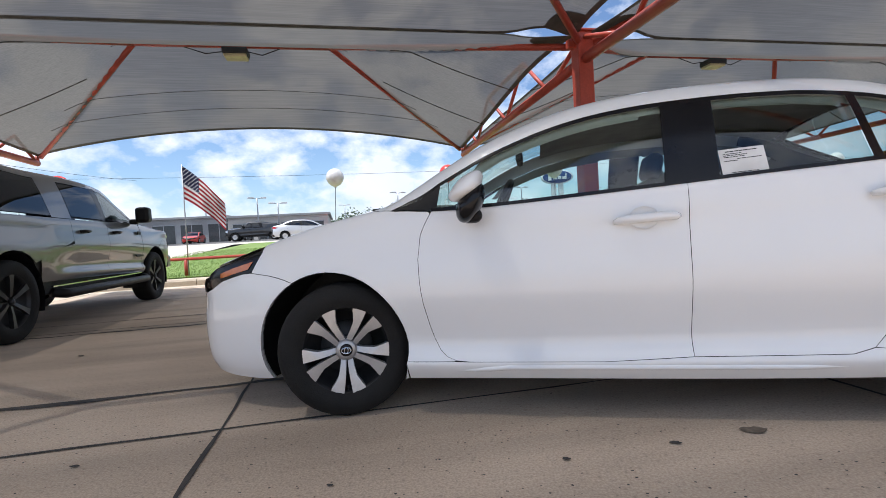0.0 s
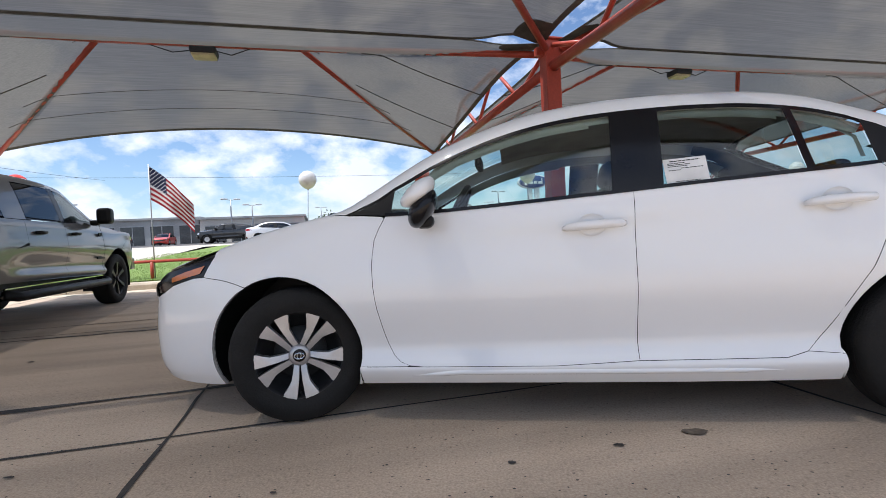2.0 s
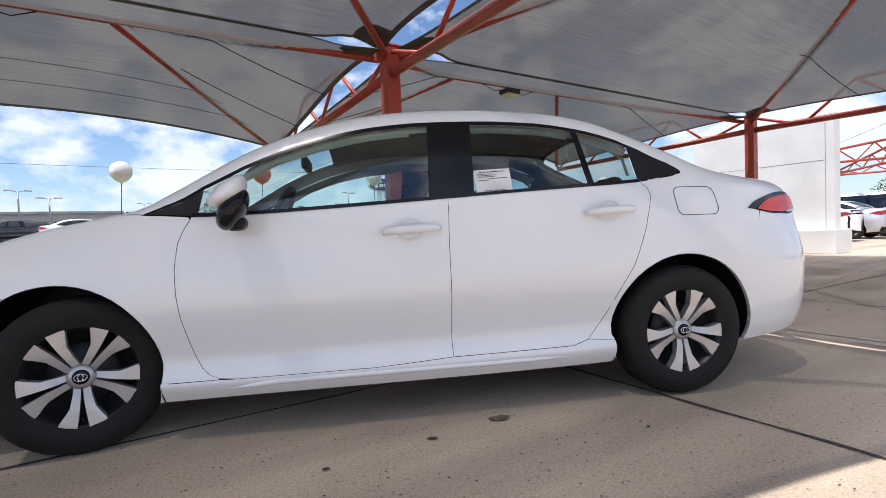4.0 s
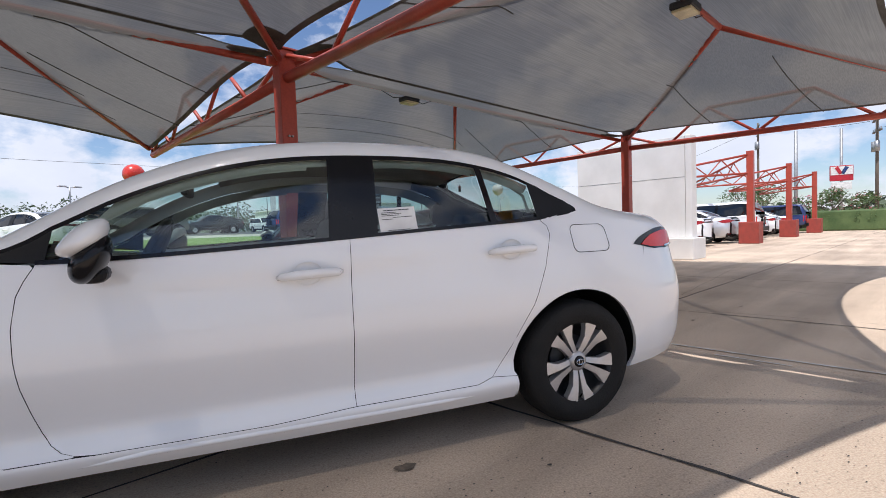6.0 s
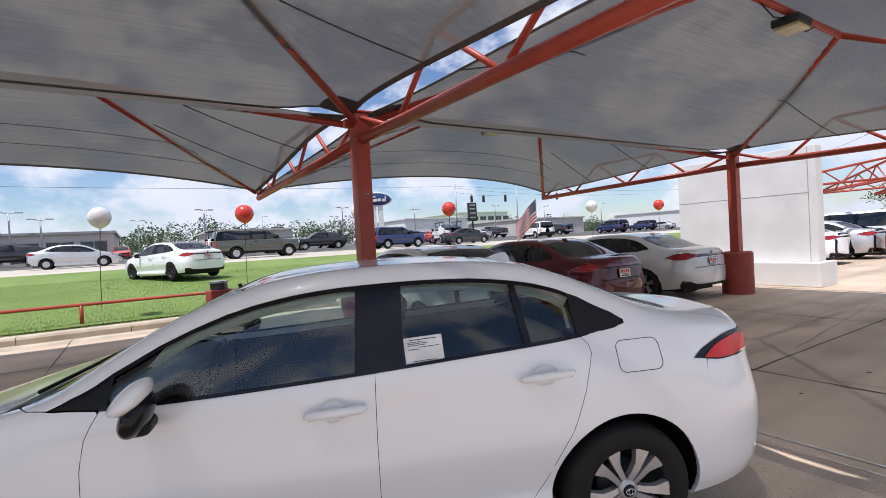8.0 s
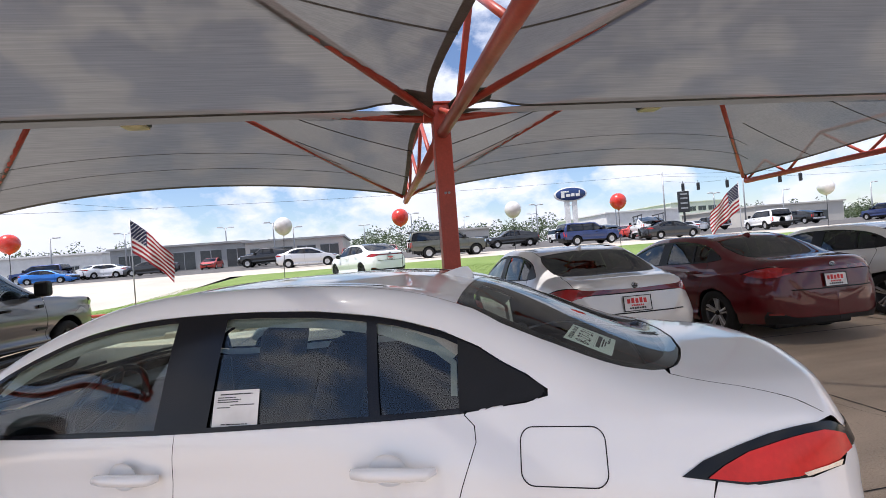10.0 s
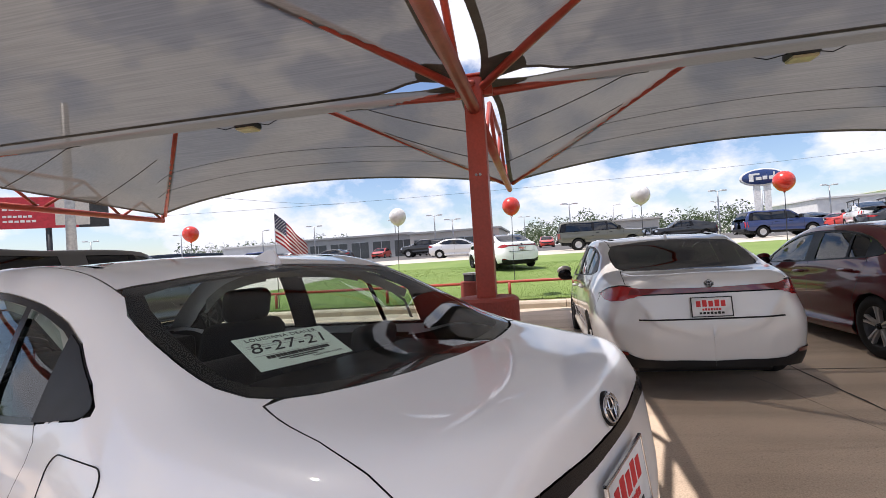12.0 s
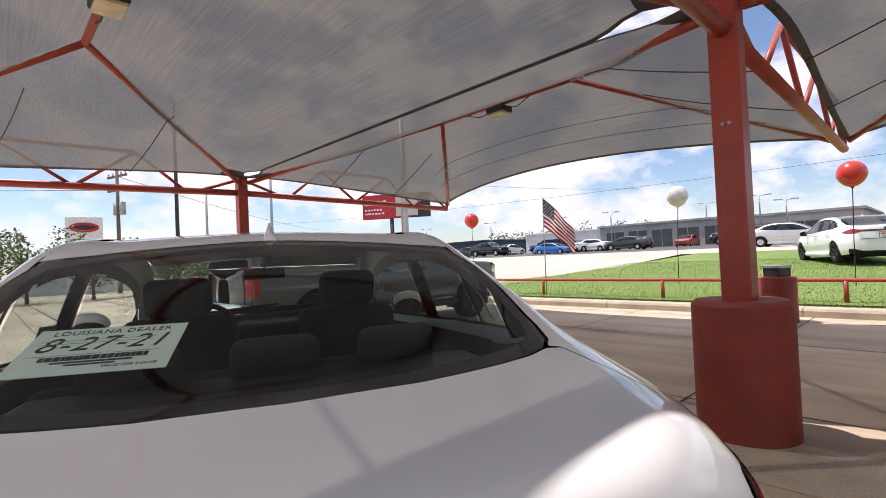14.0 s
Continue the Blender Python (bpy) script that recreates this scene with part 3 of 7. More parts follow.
def panel(name, skin, outline, mat, parent, ds=0.045, dv=0.25, gap=0.0022, lift=0.0, sides=(-1,), joined=False, label="", tail=None):
    """A panel of the skin inside an outline of (s, z), ('v', s, v) or ('y', s, y) points, with thickness turned in at its edge."""
    pts = []
    for p in outline:
        if p[0] == "v":
            pts.append((p[1], p[2]))
        elif p[0] == "y":
            pts.append((p[1], skin.v_of_y(p[1], p[2])))
        else:
            pts.append((p[0], skin.v_of_z(*p)))
    dense = []
    for i, p in enumerate(pts):
        q = pts[(i + 1) % len(pts)]
        n = max(1, int(max(abs(q[0] - p[0]) / ds, abs(q[1] - p[1]) / dv)))
        if tail and min(p[0], q[0]) > tail[0]:
            n = max(n, int(abs(q[0] - p[0]) / tail[1]))
        dense += [(p[0] + (q[0] - p[0]) * k / n, p[1] + (q[1] - p[1]) * k / n) for k in range(n)]
    if gap:
        area = sum(dense[i - 1][0] * dense[i][1] - dense[i][0] * dense[i - 1][1] for i in range(len(dense)))
        sign = 1 if area > 0 else -1
        moved = []
        for i, p in enumerate(dense):
            a, b = dense[i - 1], dense[(i + 1) % len(dense)]
            dx, dy = (b[0] - a[0]), (b[1] - a[1]) * 0.18
            ln = math.hypot(dx, dy) or 1
            near_tail = 0.08 if tail and p[0] > tail[0] + 0.04 else 1.0
            moved.append((p[0] - near_tail * sign * dy / ln * gap, p[1] if p[1] >= 7.999 else p[1] + sign * dx / ln * gap / 0.18))
        dense = moved
    s0, s1 = min(p[0] for p in dense), max(p[0] for p in dense)
    v0, v1 = min(p[1] for p in dense), max(p[1] for p in dense)
    ns, nv = max(1, math.ceil((s1 - s0) / ds)), max(1, math.ceil((v1 - v0) / dv))
    index, verts, faces = {}, [], []
    cuts = [s0 + (s1 - s0) * i / ns for i in range(ns + 1)]
    if tail:
        fine = [tail[0] + tail[1] * i for i in range(int((s1 - tail[0]) / tail[1]) + 1)] + [s1] if s1 > tail[0] else []
        cuts = sorted({round(c, 5) for c in [c for c in cuts if c < tail[0]] + [c for c in fine if c >= s0] + [s0]})
    for a, b in zip(cuts, cuts[1:]):
        strip = clip(clip(dense, 0, a, False), 0, b, True)
        if len(strip) < 3:
            continue
        for j in range(nv):
            c, d = v0 + (v1 - v0) * j / nv, v0 + (v1 - v0) * (j + 1) / nv
            cell = clip(clip(strip, 1, c, False), 1, d, True)
            ids = []
            for p in cell:
                key = (round(p[0], 4), round(p[1], 3))
                if key not in index:
                    index[key] = len(verts)
                    verts.append(key)
                if index[key] not in ids:
                    ids.append(index[key])
            if len(ids) >= 3:
                ar = sum(verts[ids[k - 1]][0] * verts[ids[k]][1] - verts[ids[k]][0] * verts[ids[k - 1]][1] for k in range(len(ids)))
                if abs(ar) > 1e-7:
                    faces.append(ids if ar > 0 else ids[::-1])
    obs = []
    points = [skin.at(*k) for k in verts]
    normals = [skin.normal(*k) for k in verts]
    if joined:
        off = len(points)
        flip = lambda p: Vector((p.x, -p.y, p.z))
        allp = [p + n * lift for p, n in zip(points, normals)]
        data = ([flip(p) for p in allp] + allp, faces + [[q + off for q in f[::-1]] for f in faces], [flip(n) for n in normals] + normals)
        sets = [(data, 0)]
    else:
        sets = []
        for sd in sides:
            vs = [Vector((p.x, sd * p.y, p.z)) + Vector((n.x, sd * n.y, n.z)) * lift for p, n in zip(points, normals)]
            sets.append(((vs, faces if sd < 0 else [f[::-1] for f in faces], [Vector((n.x, sd * n.y, n.z)) for n in normals]), sd))
    for (vs, fs, ns_), sd in sets:
        mesh = bpy.data.meshes.new(name)
        mesh.from_pydata([tuple(v) for v in vs], [], fs)
        mesh.update()
        mesh.shade_smooth()
        mesh.normals_split_custom_set_from_vertices([tuple(n) for n in ns_])
        obs.append(link_mesh(name, mesh, mat, parent, label))
    return obs


def arch(cx, cz, r, z0, n=16):
    """Points of a wheel opening from its front foot over the top to its rear foot."""
    a0 = math.asin(max(-1, min(1, (z0 - cz) / r)))
    return [(cx - r * math.cos(a0 + (math.pi - 2 * a0) * k / n), cz + r * math.sin(a0 + (math.pi - 2 * a0) * k / n)) for k in range(n + 1)]


def wheel(parent, x, y, r, sd, style, turn=0.0, width=0.20):
    """Tyre, dark rim and spokes; the face looks along sd * y."""
    w = new("wheel")
    w.parent = parent
    w.matrix_basis = pose(x, y, r, 0, 0, turn + (0 if sd < 0 else 180))
    rr = r * 0.672
    h = width / 2
    prof = [(rr - 0.012, -h + 0.012), (rr + 0.006, -h + 0.004), (rr + 0.3 * (r - rr), -h - 0.006), (r - 0.025, -h + 0.002), (r - 0.008, -h + 0.022), (r, -h + 0.05),
            (r, h - 0.05), (r - 0.008, h - 0.022), (r - 0.025, h - 0.002), (rr, h - 0.01)]
    part("tyre", revolve(prof, 44, "y"), RUBBER, w, "black rubber tyre", True)
    if style == "twin":
        for g in (-0.045, -0.012, 0.022, 0.052):
            part("tread_groove", revolve([(r + 0.0008, g - 0.004), (r - 0.004, g), (r + 0.0008, g + 0.004)], 44, "y"), BLACK, w, "", True)
    part("rim", revolve([(rr, -h + 0.010), (rr - 0.012, -h + 0.014), (rr - 0.02, -h + 0.06), (rr - 0.05, 0.03), (0.05, 0.05), (0.0, 0.05)], 40, "y"), DARK_ALLOY, w, "dark inner rim", True)
    if style == "distant":
        part("rim_face", revolve([(rr - 0.03, -h + 0.012), (rr * 0.55, -h + 0.02), (0.0, -h + 0.024)], 12, "y"), ALLOY, w)
        return w
    face = DARK_ALLOY if style == "black" else ALLOY
    pairs = 5 if style in ("twin", "far") else 6
    q = r / 0.318
    inner = [(0.035, 0.003), (0.08, 0.005), (0.125, 0.009), (0.17, 0.015), (rr / q - 0.001, 0.022)]
    outer = [0.026, 0.033, 0.043, 0.064, 0.084] if style == "twin" else [0.022, 0.026, 0.031, 0.036, 0.050]
    depth = [0.034, 0.024, 0.018, 0.014, 0.010]
    for k in range(pairs):
        for off in ((-1, 1) if style in ("twin", "far") else (0,)):
            bm = bmesh.new()
            a = 2 * math.pi * k / pairs + (-math.pi / 2 if style == "twin" else math.pi / 2)
            cdir, sdir = Vector((math.cos(a), 0, math.sin(a))), Vector((-math.sin(a), 0, math.cos(a)))
            front, back = [], []
            rows = [(rad, lo, hi, dp) for (rad, lo), hi, dp in zip(inner, outer, depth)]
            if style == "twin":
                rows.insert(4, (0.192, 0.0185, 0.078, 0.012))
            for rad, lo, hi, dp in rows:
                if not off:
                    lo, hi = -hi * 0.55, hi * 0.55
                for lat, drop in ((lo * (off or 1), 0.0), (hi * (off or 1), 0.004)):
                    reach = math.sqrt(max(0.0, rad * rad - lat * lat)) if rad > 0.15 else rad
                    pt = cdir * reach * q + sdir * lat * q
                    front.append(bm.verts.new(pt + Vector((0, -h + dp + drop, 0))))
                    back.append(bm.verts.new(pt * 0.985 + Vector((0, -h + dp + 0.04, 0))))
            for i in range(len(rows) - 1):
                bm.faces.new((front[2 * i], front[2 * i + 2], front[2 * i + 3], front[2 * i + 1]))
                bm.faces.new((front[2 * i], back[2 * i], back[2 * i + 2], front[2 * i + 2]))
                bm.faces.new((front[2 * i + 1], front[2 * i + 3], back[2 * i + 3], back[2 * i + 1]))
            bmesh.ops.recalc_face_normals(bm, faces=bm.faces)
            part("spoke", bm, face, w)
    if style != "black":
        part("rim_lip", revolve([(rr - 0.006, -h + 0.012), (rr - 0.001, -h + 0.008), (rr + 0.003, -h + 0.010)], 48, "y"), face, w, "", True)
    if style == "twin":
        part("hub", revolve([(0.0, -h + 0.022), (0.036, -h + 0.022), (0.050, -h + 0.030), (0.054, -h + 0.06)], 30, "y"), ALLOY, w, "machined hub", True)
    part("hub_cap", revolve([(0.0, -h + 0.012), (0.024, -h + 0.014), (0.030, -h + 0.020), (0.030, -h + 0.05)], 24, "y"), GLOSS_BLACK if style != "black" else DARK_ALLOY, w, "", True)
    if style == "twin":
        for rx, rz in ((0.022, 0.014), (0.009, 0.014)):
            part("badge_ring", tube([(rx * math.cos(t), -h + 0.010, rz * math.sin(t)) for t in [2 * math.pi * i / 20 for i in range(21)]], 0.0022, 5), CHROME, w)
        part("brake_disc", revolve([(0.04, 0.0), (0.125, 0.0), (0.125, 0.02), (0.04, 0.02)], 32, "y"), DARK_STEEL, w, "", True)
        for k in range(5):
            a = 2 * math.pi * (k + 0.5) / 5 - math.pi / 2
            part("wheel_nut", revolve([(0, -h + 0.036), (0.008, -h + 0.038), (0.008, -h + 0.06)], 6, "y", centre=(0.057 * math.cos(a), 0, 0.057 * math.sin(a))), DARK_STEEL, w)
        part("valve", tube([(0.0, -h + 0.02, -rr + 0.03), (0.0, -h + 0.005, -rr + 0.05)], 0.004, 6), BLACK, w)
    return w


def seat(parent, x, y, mat, width=0.5):
    """A car seat with cushion, backrest and headrest under one part."""
    bm = boxed(x - 0.28, x + 0.24, y - width / 2, y + width / 2, 0.42, 0.58, 0.06, 3)
    soft_edges(part("seat_cushion", bm, mat, parent))
    b = boxed(-0.07, 0.07, -width / 2 + 0.02, width / 2 - 0.02, 0.0, 0.60, 0.06, 3)
    bmesh.ops.transform(b, matrix=pose(x + 0.22, y, 0.54, 0, 20, 0), verts=b.verts)
    soft_edges(part("backrest", b, mat, parent))
    h = boxed(-0.05, 0.05, -0.13, 0.13, 0.0, 0.17, 0.045, 3)
    bmesh.ops.transform(h, matrix=pose(x + 0.41, y, 1.11, 0, 14, 0), verts=h.verts)
    soft_edges(part("headrest", h, mat, parent))


SEDAN = dict(
    w=[(-0.955, 0.012), (-0.945, 0.14), (-0.93, 0.40), (-0.895, 0.57), (-0.83, 0.685), (-0.72, 0.765), (-0.55, 0.825), (-0.35, 0.863), (-0.1, 0.882), (0.4, 0.886), (1.5, 0.893), (2.6, 0.893), (3.0, 0.885), (3.25, 0.858), (3.40, 0.810), (3.50, 0.750), (3.56, 0.682), (3.60, 0.612), (3.63, 0.525), (3.65, 0.46), (3.665, 0.35), (3.677, 0.18), (3.685, 0.0001)],
    zb=[(-0.955, 0.38), (-0.93, 0.24), (-0.8, 0.18), (-0.5, 0.16), (0.3, 0.17), (2.35, 0.18), (3.1, 0.235), (3.5, 0.27), (3.635, 0.29), (3.685, 0.31)],
    belt=[(-0.955, 0.48), (-0.93, 0.55), (-0.89, 0.62), (-0.8, 0.69), (-0.65, 0.745), (-0.45, 0.80), (-0.15, 0.885), (0.1, 0.935), (0.30, 0.955), (0.48, 0.945), (0.81, 0.952), (1.47, 0.988), (2.21, 1.03), (2.53, 1.052), (2.75, 1.082), (3.0, 1.06), (3.2, 1.035), (3.4, 1.008), (3.5, 0.982), (3.56, 0.945), (3.60, 0.895), (3.63, 0.80), (3.65, 0.72), (3.665, 0.64), (3.677, 0.575), (3.685, 0.51)],
    inset=[(-0.93, 0.02), (-0.5, 0.05), (0.0, 0.07), (0.4, 0.055), (1.5, 0.035), (2.2, 0.06), (2.7, 0.11), (3.1, 0.125), (3.4, 0.125), (3.56, 0.095), (3.665, 0.03)],
    y6=[(-0.93, 0.1), (-0.8, 0.5), (-0.5, 0.68), (-0.1, 0.72), (0.1, 0.735), (0.35, 0.735), (0.67, 0.705), (0.94, 0.68), (1.21, 0.688), (1.6, 0.69), (2.0, 0.68), (2.3, 0.66), (2.54, 0.655), (2.77, 0.675), (2.95, 0.665), (3.15, 0.635), (3.3, 0.60), (3.4, 0.565), (3.5, 0.515), (3.56, 0.445), (3.60, 0.36), (3.62, 0.29), (3.64, 0.22), (3.665, 0.16), (3.677, 0.09)],
    z6=[(-0.955, 0.49), (-0.93, 0.58), (-0.8, 0.72), (-0.5, 0.81), (-0.15, 0.905), (0.1, 0.955), (0.25, 0.995), (0.35, 1.045), (0.67, 1.215), (0.94, 1.315), (1.21, 1.375), (1.52, 1.402), (2.0, 1.400), (2.3, 1.368), (2.54, 1.297), (2.77, 1.205), (2.95, 1.135), (3.12, 1.098), (3.3, 1.078), (3.45, 1.068), (3.5, 1.062), (3.56, 1.042), (3.60, 1.005), (3.63, 0.915), (3.65, 0.80), (3.665, 0.68), (3.677, 0.59), (3.685, 0.525)],
    top=[(-0.955, 0.50), (-0.93, 0.60), (-0.89, 0.675), (-0.8, 0.745), (-0.65, 0.80), (-0.45, 0.85), (-0.2, 0.905), (0.0, 0.945), (0.12, 0.975), (0.3, 1.075), (0.5, 1.185), (0.75, 1.31), (1.0, 1.402), (1.25, 1.437), (1.6, 1.452), (2.0, 1.447), (2.3, 1.418), (2.5, 1.376), (2.7, 1.302), (2.9, 1.217), (3.08, 1.144), (3.2, 1.108), (3.3, 1.098), (3.45, 1.091), (3.53, 1.087), (3.58, 1.075), (3.61, 1.050), (3.628, 1.0), (3.645, 0.88), (3.665, 0.72), (3.677, 0.62), (3.685, 0.54)])


def scaled(spec, fx=1.0, fy=1.0, fz=1.0):
    """The same skin stretched about the front hub and the ground."""
    out = {}
    for key, tab in spec.items():
        f = {"w": fy, "y6": fy, "inset": fy}.get(key, fz)
        out[key] = [(s * fx, val * f) for s, val in tab]
    return out


def sedan(name, label, paint, m, group="", fx=1.0, fy=1.0, fz=1.0, hero=False, style="far", ds=0.11, dv=0.5, lamp="wide", r=0.318, turn=0.0, black_roof=False, distant=False):
    """A four-door sedan; the hero has every shut line, a cabin and the papers in its windows."""
    car = thing(name, label, "car", m, group)
    skin = Skin(**scaled(SEDAN, fx, fy, fz))
    X = lambda pts: [(p[0], p[1] * fx, p[2] * (fy if p[0] == "y" else 1)) if isinstance(p[0], str) else (p[0] * fx, p[1] * fz) for p in pts]
    kw = dict(ds=ds * fx, dv=dv, sides=(-1, 1), gap=0.0014 if hero else 0.003, tail=None if distant else (3.5 * fx, 0.008 if hero else 0.014))
    P = lambda nm, pts, mat, **k: panel(nm, skin, X(pts), mat, car, **{**kw, **k})
    af, ar = arch(-0.045, 0.315, 0.375, 0.165, 32), arch(2.70, 0.315, 0.378, 0.19, 32)
    if not hero:
        af, ar = af[::4], ar[::4]
    body = dict(lift=-0.016, gap=0)
    # dark inner skin under the shut lines
    P("inner_skin", [(-0.90, 0.25), *[(p[0], p[1]) for p in af], *ar, (3.6, 0.35), (3.6, 0.8), (3.5, 0.98), ("v", 3.4, 5.0), ("v", 2.8, 4.9), (2.4, 0.99), (1.5, 0.95), (0.5, 0.91), ("v", 0.1, 5.0), ("v", -0.6, 5.0)], BLACK, **body)
    P("inner_deck", [("v", -0.82, 5.0), ("v", 0.08, 5.0), ("v", 0.08, 8), ("v", -0.82, 8)], BLACK, **body)
    P("inner_boot", [("v", 3.16, 5.0), ("v", 3.6, 5.0), ("v", 3.6, 8), ("v", 3.16, 8)], BLACK, **body)
    fcut = [(0.62, 0.262), (0.555, 0.268), (0.515, 0.283), (0.482, 0.312), (0.458, 0.36), (0.437, 0.44), (0.420, 0.53), (0.409, 0.63), (0.405, 0.73), (0.419, 0.84), (0.440, 0.89), (0.465, 0.935)]
    rcut = [(2.12, 0.287), (2.20, 0.31), (2.27, 0.385), (2.34, 0.50), (2.42, 0.64), (2.50, 0.82), (2.555, 0.98), (2.55, 1.02), (2.52, 1.047)]
    belt_line = [(0.30, 0.958), (0.47, 0.948), (0.81, 0.955), (1.14, 0.972), (1.47, 0.990), (1.55, 0.994), (1.65, 1.0), (1.92, 1.018), (2.21, 1.033), (2.40, 1.045), (2.52, 1.053)]
    top_line = [(2.76, 1.110), (2.70, 1.150), (2.56, 1.225), (2.45, 1.272), (2.3, 1.315), (2.15, 1.340), (2.02, 1.354), (1.8, 1.362), (1.52, 1.358), (1.35, 1.348), (1.21, 1.332), (1.05, 1.302), (0.94, 1.272), (0.80, 1.222), (0.67, 1.165), (0.5, 1.075), (0.36, 0.998), (0.28, 0.962)]
    P("fender", [*af[12 if hero else 3:], (0.32, 0.175), (0.325, 0.264), (0.545, 0.264), *fcut[1:], (0.455, 0.946), (0.30, 0.956), ("v", 0.20, 5.25), ("v", 0.14, 6.0), ("v", -0.1, 5.95), ("v", -0.38, 5.8), (-0.40, 0.795), (-0.46, 0.70)], paint)
    P("front_door", [*fcut, *belt_line[1:6], (1.545, 0.7), (1.548, 0.28), (1.2, 0.262)], paint)
    P("rear_door", [(1.548, 0.28), (1.545, 0.7), *belt_line[5:], *rcut[::-1]], paint)
    P("sill", [(0.325, 0.262), (0.325, 0.175), (2.335, 0.185), (2.33, 0.30), *[(s, z - 0.001) for s, z in rcut[:2][::-1]], (1.548, 0.279), (1.2, 0.261), (0.61, 0.261), (0.54, 0.263)], paint)
    P("side_frame", [*ar[::-1][8 if hero else 2:], (2.332, 0.30), *rcut[1:], (2.53, 1.055), (2.60, 1.064), (2.70, 1.078), (2.76, 1.094), *top_line, ("v", 0.20, 5.28), ("v", 0.14, 6.05), ("v", 0.35, 6.32), ("v", 1.0, 6.35), ("v", 1.8, 6.35), ("v", 2.48, 6.35),
                     ("y", 2.53, 0.59), ("y", 2.62, 0.625), ("y", 2.8, 0.632), ("y", 2.985, 0.617), ("y", 3.065, 0.593), ("y", 3.108, 0.562), ("y", 3.114, 0.594), ("y", 3.30, 0.617), ("y", 3.42, 0.625), ("y", 3.488, 0.625), (3.53, 0.990), (3.44, 0.985), (3.30, 0.962), (3.175, 0.92), (3.143, 0.80), (3.065, 0.62)], paint)
    P("front_bumper", [*af[:13 if hero else 4], (-0.46, 0.699), (-0.52, 0.695), (-0.66, 0.66), (-0.74, 0.62), (-0.80, 0.60), ("v", -0.954, 4.5), ("v", -0.954, 0), (-0.85, 0.19), (-0.65, 0.15), (-0.5, 0.15)], paint, joined=True, label="painted front bumper")
    P("bonnet", [("v", -0.42, 5.85), ("v", -0.1, 6.0), ("v", 0.08, 6.1), ("v", 0.08, 8), ("v", -0.86, 8), ("v", -0.86, 6.2), (-0.72, 0.735), (-0.6, 0.765)], paint, joined=True)
    P("headlamp", [(-0.40, 0.795), (-0.46, 0.70), (-0.52, 0.695), (-0.66, 0.66), (-0.74, 0.62), (-0.80, 0.62), (-0.80, 0.665), (-0.72, 0.725), (-0.6, 0.755)], GLOSS_BLACK if hero else CHROME, lift=-0.002)
    P("indicator_lens", [(-0.45, 0.757), (-0.48, 0.717), (-0.62, 0.685), (-0.67, 0.675), (-0.67, 0.700), (-0.58, 0.727)], AMBER, lift=0.002)
    P("grille", [("v", -0.862, 8), ("v", -0.862, 6.0), (-0.80, 0.60), (-0.926, 0.545), ("v", -0.954, 4.5), ("v", -0.954, 8)], BLACK, joined=True)
    P("cowl", [("v", 0.085, 6.1), ("v", 0.20, 6.2), ("v", 0.20, 8), ("v", 0.085, 8)], BLACK, joined=True, label="black plastic cowl below the windscreen")
    P("windscreen", [("v", 0.18, 6.15), ("v", 0.36, 6.34), ("v", 1.0, 6.40), ("v", 1.02, 8), ("v", 0.16, 8)], SCREEN_GLASS if hero else SMOKED, joined=True, gap=0)
    roof_paint = DARK_PAINT if black_roof else paint
    P("roof", [("v", 1.0, 6.355), ("v", 1.8, 6.355), ("v", 2.475, 6.355), ("y", 2.475, 0.58), ("y", 2.46, 0.40), ("y", 2.445, 0.0), ("v", 1.02, 8)], roof_paint, joined=True)
    rw = [("y", 2.475, 0.57), ("y", 2.52, 0.595), ("y", 2.62, 0.622), ("y", 2.8, 0.627), ("y", 2.98, 0.612), ("y", 3.06, 0.588), ("y", 3.115, 0.545), ("y", 3.15, 0.48), ("y", 3.18, 0.38), ("y", 3.215, 0.22), ("y", 3.23, 0.0), ("y", 2.445, 0.0), ("y", 2.455, 0.40)]
    P("rear_window", rw, SMOKED if not hero else REAR_GLASS, joined=True, gap=0, lift=-0.001)
    band = [("y", 2.475, 0.57), ("y", 2.52, 0.595), ("y", 2.62, 0.622), ("y", 2.8, 0.627), ("y", 2.98, 0.612), ("y", 3.06, 0.588), ("y", 3.115, 0.545), ("y", 3.15, 0.48), ("y", 3.18, 0.38), ("y", 3.215, 0.22), ("y", 3.23, 0.0),
            ("y", 3.185, 0.0), ("y", 3.17, 0.22), ("y", 3.135, 0.38), ("y", 3.105, 0.47), ("y", 3.07, 0.525), ("y", 3.03, 0.56), ("y", 2.96, 0.583), ("y", 2.8, 0.585), ("y", 2.62, 0.57), ("y", 2.54, 0.545), ("y", 2.50, 0.40), ("y", 2.49, 0.0), ("y", 2.445, 0.0), ("y", 2.455, 0.40)]
    P("rear_window_border", band, GLOSS_BLACK, joined=True, gap=0, lift=-0.004, label="black printed border of the rear window")
    def seam_z(z, z_end=None):
        """A level line round the tail from the lamp to the middle, falling from z to z_end."""
        z_end = z if z_end is None else z_end
        lo, hi = 3.5 * fx, 3.685 * fx
        for _ in range(40):
            mid = (lo + hi) / 2
            lo, hi = (mid, hi) if skin.top(mid) > z_end * fz else (lo, mid)
        out = []
        for k in range(16):
            t = k / 16
            q = lo - (lo - 3.55 * fx) * (1 - t) ** 2
            out.append(("v", q / fx, skin.v_of_z(q, (z + (z_end - z) * t) * fz)))
        return out + [("v", lo / fx, 8.0)]
